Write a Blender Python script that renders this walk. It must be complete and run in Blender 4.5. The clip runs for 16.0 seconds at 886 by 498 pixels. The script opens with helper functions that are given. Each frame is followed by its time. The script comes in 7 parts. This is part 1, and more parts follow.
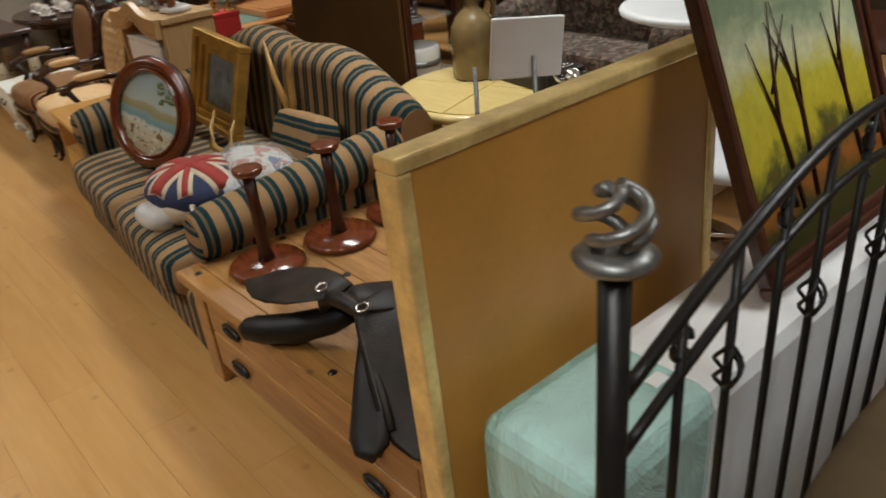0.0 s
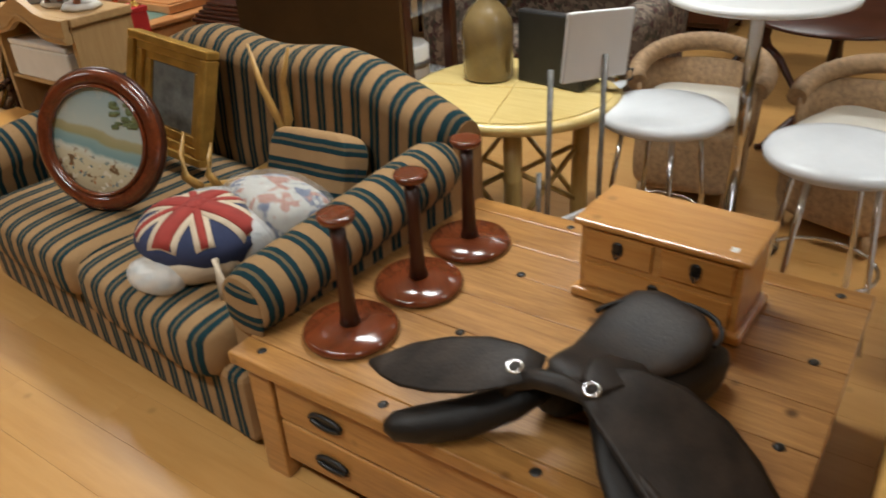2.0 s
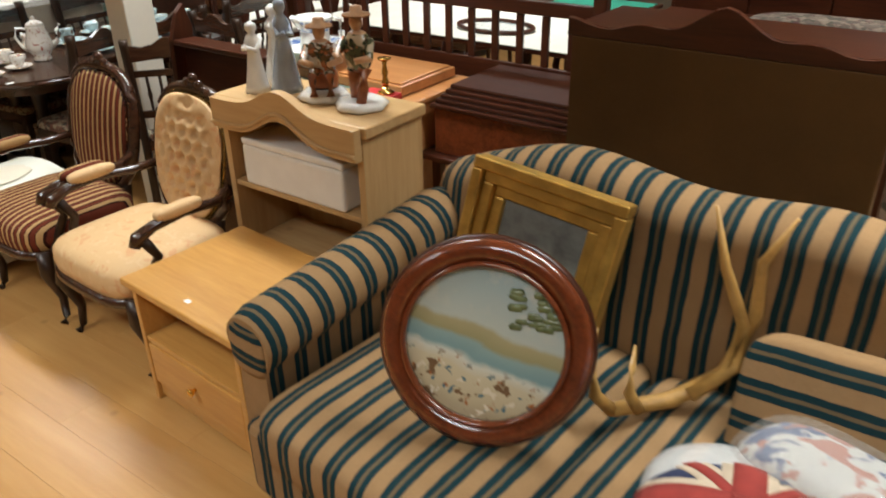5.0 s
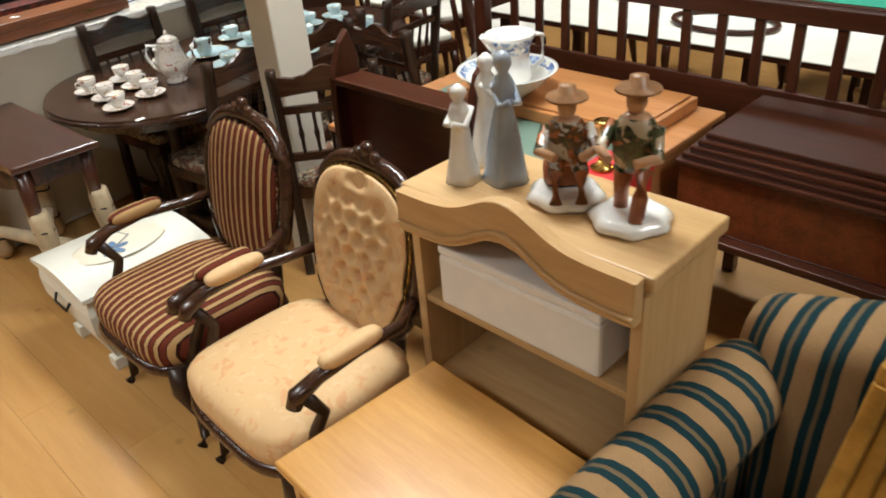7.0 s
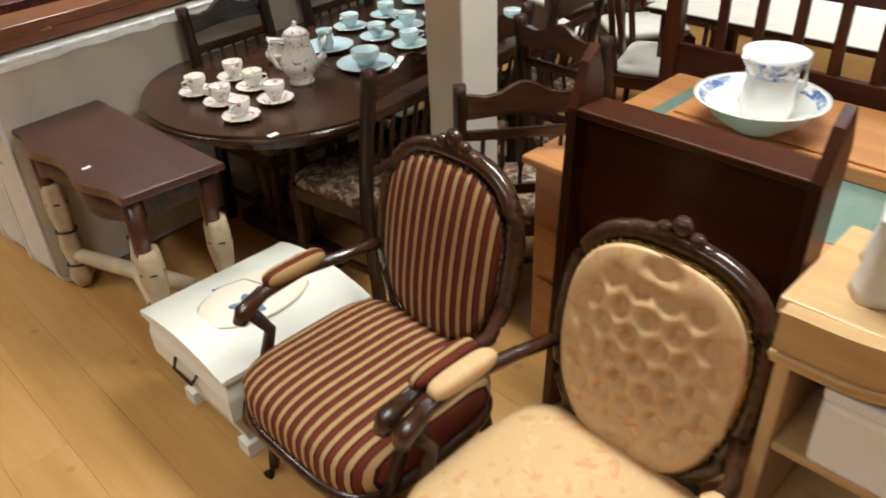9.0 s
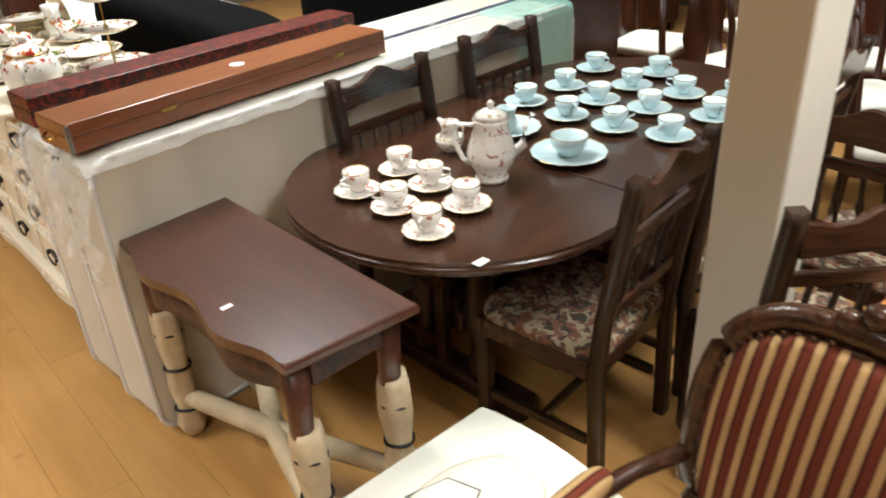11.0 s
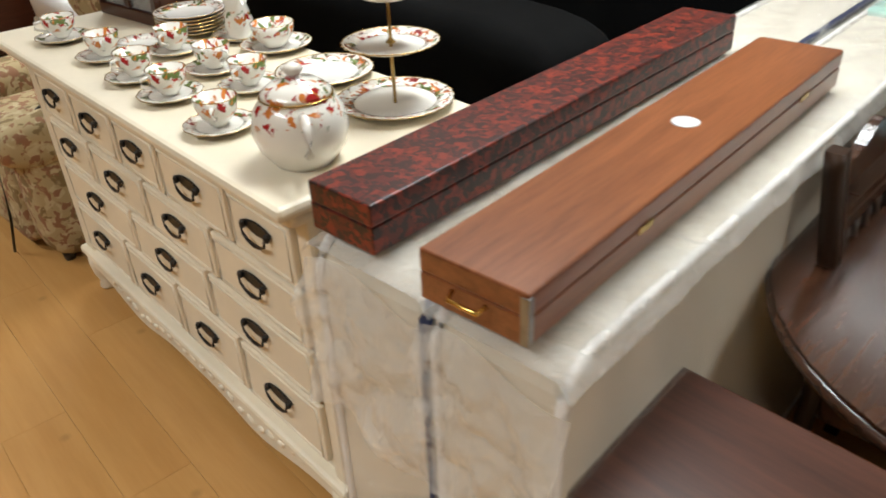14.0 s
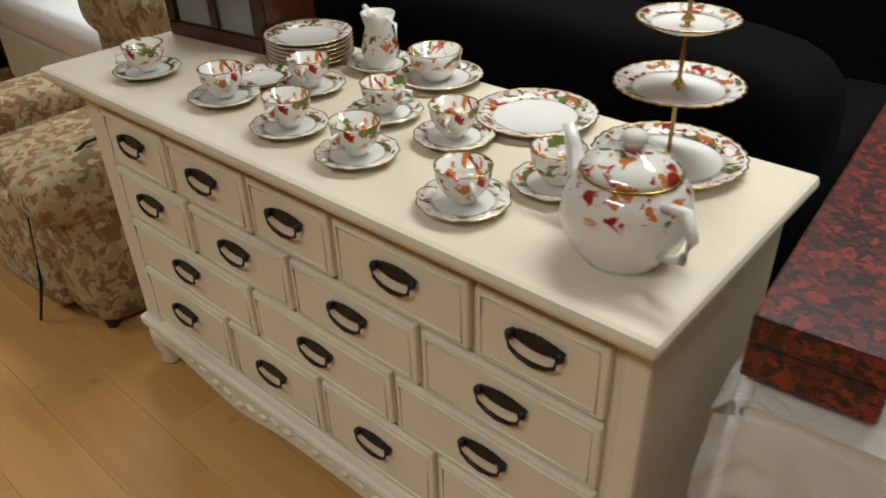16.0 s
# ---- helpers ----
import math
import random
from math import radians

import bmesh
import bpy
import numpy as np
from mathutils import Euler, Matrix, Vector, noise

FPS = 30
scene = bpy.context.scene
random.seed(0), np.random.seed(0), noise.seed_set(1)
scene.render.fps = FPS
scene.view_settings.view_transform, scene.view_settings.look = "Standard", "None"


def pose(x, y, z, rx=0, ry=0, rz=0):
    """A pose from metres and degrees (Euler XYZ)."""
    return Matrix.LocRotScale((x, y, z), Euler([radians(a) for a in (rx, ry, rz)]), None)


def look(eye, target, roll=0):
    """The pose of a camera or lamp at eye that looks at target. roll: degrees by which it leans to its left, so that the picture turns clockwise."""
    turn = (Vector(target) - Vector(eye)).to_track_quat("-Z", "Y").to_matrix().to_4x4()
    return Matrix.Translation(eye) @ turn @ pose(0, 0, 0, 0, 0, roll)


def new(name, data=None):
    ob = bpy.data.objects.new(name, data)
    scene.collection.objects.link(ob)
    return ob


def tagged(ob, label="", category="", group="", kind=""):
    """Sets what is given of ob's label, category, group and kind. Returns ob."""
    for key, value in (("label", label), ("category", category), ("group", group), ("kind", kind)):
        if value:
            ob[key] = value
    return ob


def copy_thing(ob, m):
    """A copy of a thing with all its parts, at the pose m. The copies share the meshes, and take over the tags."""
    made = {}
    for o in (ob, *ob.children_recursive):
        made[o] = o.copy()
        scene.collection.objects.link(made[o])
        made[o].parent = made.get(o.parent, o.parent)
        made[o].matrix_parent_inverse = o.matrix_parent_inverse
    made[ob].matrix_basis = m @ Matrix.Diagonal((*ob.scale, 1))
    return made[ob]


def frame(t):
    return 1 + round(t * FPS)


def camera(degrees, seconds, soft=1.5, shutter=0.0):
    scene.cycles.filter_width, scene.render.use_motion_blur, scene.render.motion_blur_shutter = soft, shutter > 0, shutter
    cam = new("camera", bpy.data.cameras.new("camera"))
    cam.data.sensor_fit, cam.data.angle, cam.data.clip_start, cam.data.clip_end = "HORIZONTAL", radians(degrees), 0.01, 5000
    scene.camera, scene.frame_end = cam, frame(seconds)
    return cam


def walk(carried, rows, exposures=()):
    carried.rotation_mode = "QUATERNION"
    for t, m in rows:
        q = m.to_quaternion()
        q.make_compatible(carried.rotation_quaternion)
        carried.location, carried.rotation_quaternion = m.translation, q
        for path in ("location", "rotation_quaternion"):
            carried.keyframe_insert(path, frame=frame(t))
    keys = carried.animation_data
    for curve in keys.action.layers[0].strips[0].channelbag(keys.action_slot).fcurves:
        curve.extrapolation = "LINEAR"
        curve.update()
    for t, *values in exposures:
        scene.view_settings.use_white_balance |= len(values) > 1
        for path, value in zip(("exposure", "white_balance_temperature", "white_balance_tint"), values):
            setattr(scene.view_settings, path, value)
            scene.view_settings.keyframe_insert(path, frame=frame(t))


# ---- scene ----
cam = camera(60.2, 16.0, 1.8, 0.4)
PATH = [
    (0, (-0.018, -0.737, 1.797), (1.086, 0.639, 0.855), -5.7),
    (0.5, (-0.159, -0.454, 1.786), (1.106, 0.755, 0.818), -4.6),
    (1, (-0.319, -0.216, 1.79), (1.033, 0.845, 0.768), -5.8),
    (1.5, (-0.331, 0.017, 1.793), (1.059, 1.006, 0.749), -4.9),
    (2, (-0.28, 0.302, 1.787), (1.121, 1.318, 0.786), -3.4),
    (2.5, (-0.318, 0.662, 1.794), (1.088, 1.686, 0.806), -2.8),
    (3, (-0.301, 0.97, 1.802), (1.125, 1.973, 0.824), -2.1),
    (3.5, (-0.188, 1.283, 1.843), (1.221, 2.339, 0.895), -1.4),
    (4, (-0.145, 1.589, 1.848), (1.272, 2.625, 0.889), -0.6),
    (4.5, (-0.18, 1.903, 1.867), (1.239, 2.927, 0.899), -1.6),
    (5, (-0.116, 2.163, 1.852), (1.315, 3.199, 0.914), -0.9),
    (5.2, (-0.04, 2.298, 1.904), (1.366, 3.359, 0.957), -2.1),
    (7.3, (0.515, 3.258, 1.928), (1.682, 4.5, 0.881), -4.6),
    (7.5, (0.518, 3.347, 1.947), (1.685, 4.572, 0.881), -4.0),
    (8, (0.535, 3.631, 1.9), (1.698, 4.853, 0.825), -3.6),
    (8.5, (0.463, 3.908, 1.895), (1.634, 5.115, 0.812), -2.9),
    (9, (0.498, 4.159, 1.87), (1.653, 5.372, 0.778), -2.6),
    (9.2, (0.521, 4.276, 1.881), (1.675, 5.502, 0.802), -2.8),
    (11.3, (0.676, 5.289, 1.721), (1.782, 6.645, 0.753), -2.7),
    (11.5, (0.683, 5.389, 1.723), (1.787, 6.748, 0.756), -2.0),
    (12, (0.642, 5.694, 1.712), (1.787, 7.038, 0.771), -2.5),
    (12.5, (0.635, 5.968, 1.702), (1.753, 7.316, 0.735), -1.9),
    (13, (0.686, 6.255, 1.691), (1.726, 7.645, 0.696), -1.8),
    (13.5, (0.66, 6.497, 1.658), (1.703, 7.864, 0.636), -1.1),
    (14, (0.577, 6.766, 1.633), (1.678, 8.059, 0.576), -2.7),
    (14.5, (0.552, 6.986, 1.612), (1.668, 8.258, 0.547), -2.2),
    (15, (0.55, 7.2, 1.604), (1.664, 8.465, 0.528), -2.0),
    (15.5, (0.497, 7.4, 1.604), (1.663, 8.609, 0.518), -2.6),
    (16, (0.412, 7.556, 1.614), (1.639, 8.703, 0.528), -1.7),
]
walk(cam, [(t, look(eye, target, roll)) for t, eye, target, roll in PATH],
     exposures=[(0, -0.6), (1.5, -0.35), (5, -0.05), (7.5, -0.05), (9, -0.12), (11.5, 0.38), (12.5, 0.25), (13.5, 0.0), (14.5, -0.2), (16, -0.75)])

# ---- world and lamps ----
world = bpy.data.worlds.new("world")
scene.world = world
world.use_nodes = True
world.node_tree.nodes["Background"].inputs[0].default_value = (1.0, 0.93, 0.83, 1)
world.node_tree.nodes["Background"].inputs[1].default_value = 0.008
LAMP_WATTS = 43
LAMPS = [(x, y) for x in (-0.6, 2.2, 5.0) for y in (-1.0, 2.0, 5.0, 8.0, 11.0)]
for lx, ly in LAMPS:
    ld = bpy.data.lights.new("tube_light", "AREA")
    ld.shape, ld.size, ld.size_y, ld.energy, ld.color = "RECTANGLE", 0.3, 1.5, LAMP_WATTS, (0.935, 0.985, 0.99)
    ld.spread = 2.1
    lo = new("tube_light", ld)
    lo.matrix_world = pose(lx, ly, 2.88)

# ---- materials ----
def nodes_of(name):
    m = bpy.data.materials.new(name)
    m.use_nodes = True
    nt = m.node_tree
    return m, nt, nt.nodes["Principled BSDF"]

def node(nt, kind, **inputs):
    n = nt.nodes.new(kind)
    for k, v in inputs.items():
        n.inputs[k.replace("_", " ")].default_value = v
    return n

def ramp(nt, fac, stops, constant=False):
    r = nt.nodes.new("ShaderNodeValToRGB")
    r.color_ramp.interpolation = "CONSTANT" if constant else "LINEAR"
    els = r.color_ramp.elements
    while len(els) < len(stops):
        els.new(0.5)
    for e, (p, c) in zip(els, stops):
        e.position, e.color = p, (*c, 1)
    nt.links.new(fac, r.inputs[0])
    return r.outputs[0]

def mix(nt, fac, a, b, mode="MIX"):
    n = nt.nodes.new("ShaderNodeMix")
    n.data_type, n.blend_type = "RGBA", mode
    for sock, v in ((n.inputs[0], fac), (n.inputs[6], a), (n.inputs[7], b)):
        if isinstance(v, (int, float)):
            sock.default_value = v
        elif isinstance(v, tuple):
            sock.default_value = (*v, 1)
        else:
            nt.links.new(v, sock)
    return n.outputs[2]

def coords(nt, scale=(1, 1, 1), rot=(0, 0, 0)):
    tc = nt.nodes.new("ShaderNodeTexCoord")
    mp = nt.nodes.new("ShaderNodeMapping")
    mp.inputs["Scale"].default_value = scale
    mp.inputs["Rotation"].default_value = rot
    nt.links.new(tc.outputs["Object"], mp.inputs[0])
    return mp.outputs[0]

def noisy(nt, co, scale, detail=4, rough=0.55, dist=0.0):
    n = node(nt, "ShaderNodeTexNoise", Scale=scale, Detail=detail, Roughness=rough, Distortion=dist)
    nt.links.new(co, n.inputs["Vector"])
    return n.outputs["Fac"]

def bump(nt, bsdf, height, strength=0.2, distance=0.01):
    b = node(nt, "ShaderNodeBump", Strength=strength, Distance=distance)
    nt.links.new(height, b.inputs["Height"])
    nt.links.new(b.outputs[0], bsdf.inputs["Normal"])

def surface(name, col, rough=0.5, vary=0.25, scale=6.0, metal=0.0, relief=0.1, grain=60.0, coat=0.0):
    """Painted, ceramic, metal or leather surface: mottled at two scales."""
    m, nt, b = nodes_of(name)
    co = coords(nt)
    big = noisy(nt, co, scale, 5)
    fine = noisy(nt, co, grain, 3)
    lo = tuple(c * (1 - vary) for c in col)
    hi = tuple(min(1, c * (1 + vary * 0.6)) for c in col)
    c1 = ramp(nt, big, [(0.3, lo), (0.7, hi)])
    nt.links.new(mix(nt, 0.15, c1, ramp(nt, fine, [(0.3, lo), (0.7, hi)])), b.inputs["Base Color"])
    b.inputs["Roughness"].default_value, b.inputs["Metallic"].default_value = rough, metal
    b.inputs["Coat Weight"].default_value = coat
    b.inputs["Coat Roughness"].default_value = 0.12
    if relief:
        bump(nt, b, fine, relief, 0.003)
    return m

def wood(name, light, dark, rough=0.35, axis=0, scale=1.0, coat=0.0, knots=0.0):
    """Timber with grain along the given axis."""
    m, nt, b = nodes_of(name)
    sc = [14 * scale] * 3
    sc[axis] = 1.2 * scale
    co = coords(nt, sc)
    info = nt.nodes.new("ShaderNodeObjectInfo")
    add = nt.nodes.new("ShaderNodeVectorMath")
    add.operation = "ADD"
    sca = nt.nodes.new("ShaderNodeMath")
    sca.operation = "MULTIPLY"
    sca.inputs[1].default_value = 37.0
    nt.links.new(info.outputs["Random"], sca.inputs[0])
    nt.links.new(co, add.inputs[0])
    nt.links.new(sca.outputs[0], add.inputs[1])
    g = noisy(nt, add.outputs[0], 1.0, 6, 0.6, 0.8)
    fine = noisy(nt, add.outputs[0], 5.0, 4, 0.7)
    mid = tuple((a + c) / 2 for a, c in zip(light, dark))
    c1 = ramp(nt, g, [(0.28, dark), (0.5, mid), (0.72, light)])
    c2 = mix(nt, 0.35, c1, ramp(nt, fine, [(0.35, dark), (0.65, light)]))
    if knots:
        v = node(nt, "ShaderNodeTexVoronoi", Scale=5.0)
        nt.links.new(coords(nt), v.inputs["Vector"])
        k = ramp(nt, v.outputs["Distance"], [(0.04, (1, 1, 1)), (0.11, (0, 0, 0))])
        kf = nt.nodes.new("ShaderNodeMath")
        kf.operation = "MULTIPLY"
        kf.inputs[1].default_value = knots
        nt.links.new(k, kf.inputs[0])
        c2 = mix(nt, kf.outputs[0], c2, tuple(c * 0.35 for c in dark))
    nt.links.new(c2, b.inputs["Base Color"])
    b.inputs["Roughness"].default_value = rough
    b.inputs["Coat Weight"].default_value = coat
    b.inputs["Coat Roughness"].default_value = 0.15
    bump(nt, b, fine, 0.12, 0.002)
    return m

def stripes(name, axis, period, stops, rough=0.85, weave=500.0, wobble=0.012, offset=0.0):
    """Woven cloth with stripes across the given axis."""
    m, nt, b = nodes_of(name)
    tc = nt.nodes.new("ShaderNodeTexCoord")
    sep = nt.nodes.new("ShaderNodeSeparateXYZ")
    nt.links.new(tc.outputs["Object"], sep.inputs[0])
    w = noisy(nt, tc.outputs["Object"], 7.0, 2)
    ma = nt.nodes.new("ShaderNodeMath")
    ma.operation = "MULTIPLY_ADD"
    ma.inputs[1].default_value = wobble
    nt.links.new(w, ma.inputs[0])
    nt.links.new(sep.outputs[axis], ma.inputs[2])
    dv = nt.nodes.new("ShaderNodeMath")
    dv.operation = "DIVIDE"
    dv.inputs[1].default_value = period
    nt.links.new(ma.outputs[0], dv.inputs[0])
    ad = nt.nodes.new("ShaderNodeMath")
    ad.operation = "ADD"
    ad.inputs[1].default_value = 100 + offset
    nt.links.new(dv.outputs[0], ad.inputs[0])
    fr = nt.nodes.new("ShaderNodeMath")
    fr.operation = "FRACT"
    nt.links.new(ad.outputs[0], fr.inputs[0])
    c = ramp(nt, fr.outputs[0], stops, True)
    th = noisy(nt, tc.outputs["Object"], weave, 2)
    wear = noisy(nt, tc.outputs["Object"], 9.0, 4)
    c = mix(nt, 0.35, c, ramp(nt, th, [(0.35, (0.25, 0.25, 0.25)), (0.65, (1, 1, 1))]), "MULTIPLY")
    c = mix(nt, 0.3, c, ramp(nt, wear, [(0.3, (0.5, 0.5, 0.5)), (0.7, (1, 1, 1))]), "MULTIPLY")
    nt.links.new(c, b.inputs["Base Color"])
    b.inputs["Roughness"].default_value = rough
    b.inputs["Specular IOR Level"].default_value = 0.12
    bump(nt, b, th, 0.3, 0.002)
    return m

def blotches(name, base, spots, scale, lo, rough=0.8, relief=0.2, band=None, coat=0.0):
    """Ground colour with scattered motifs: brocade, roses on china, marbled paper. band: only between these heights."""
    m, nt, b = nodes_of(name)
    co = coords(nt)
    c = base
    mask = None
    if band:
        sep = nt.nodes.new("ShaderNodeSeparateXYZ")
        nt.links.new(co, sep.inputs[0])
        mr = nt.nodes.new("ShaderNodeMapRange")
        mr.inputs["From Min"].default_value, mr.inputs["From Max"].default_value = band
        nt.links.new(sep.outputs[2], mr.inputs[0])
        mask = ramp(nt, mr.outputs[0], [(0.0, (0, 0, 0)), (0.15, (1, 1, 1)), (0.9, (1, 1, 1)), (1.0, (0, 0, 0))])
    for k, col in enumerate(spots):
        mp = coords(nt, rot=(0.7 * k, 1.3 * k, 0.4 * k))
        f = noisy(nt, mp, scale * (1 + 0.35 * k), 3, 0.5, 0.6)
        e = ramp(nt, f, [(lo, (0, 0, 0)), (lo + 0.035, (1, 1, 1))])
        if mask is not None:
            e = mix(nt, 1.0, e, mask, "MULTIPLY")
        c = mix(nt, e, c, col)
    nt.links.new(c, b.inputs["Base Color"])
    b.inputs["Roughness"].default_value = rough
    b.inputs["Coat Weight"].default_value = coat
    if relief:
        bump(nt, b, noisy(nt, co, 250, 3), relief, 0.002)
    return m

def film_plastic(name, col, alpha=0.35, crease=9.0, depth=0.12):
    """Clear wrinkled wrapping film."""
    m, nt, b = nodes_of(name)
    co = coords(nt, (1, 1, 0.5))
    f = noisy(nt, co, crease, 6, 0.62, 1.5)
    b.inputs["Base Color"].default_value = (*col, 1)
    b.inputs["Roughness"].default_value = 0.12
    b.inputs["Alpha"].default_value = alpha
    bump(nt, b, f, 1.0, depth)
    return m

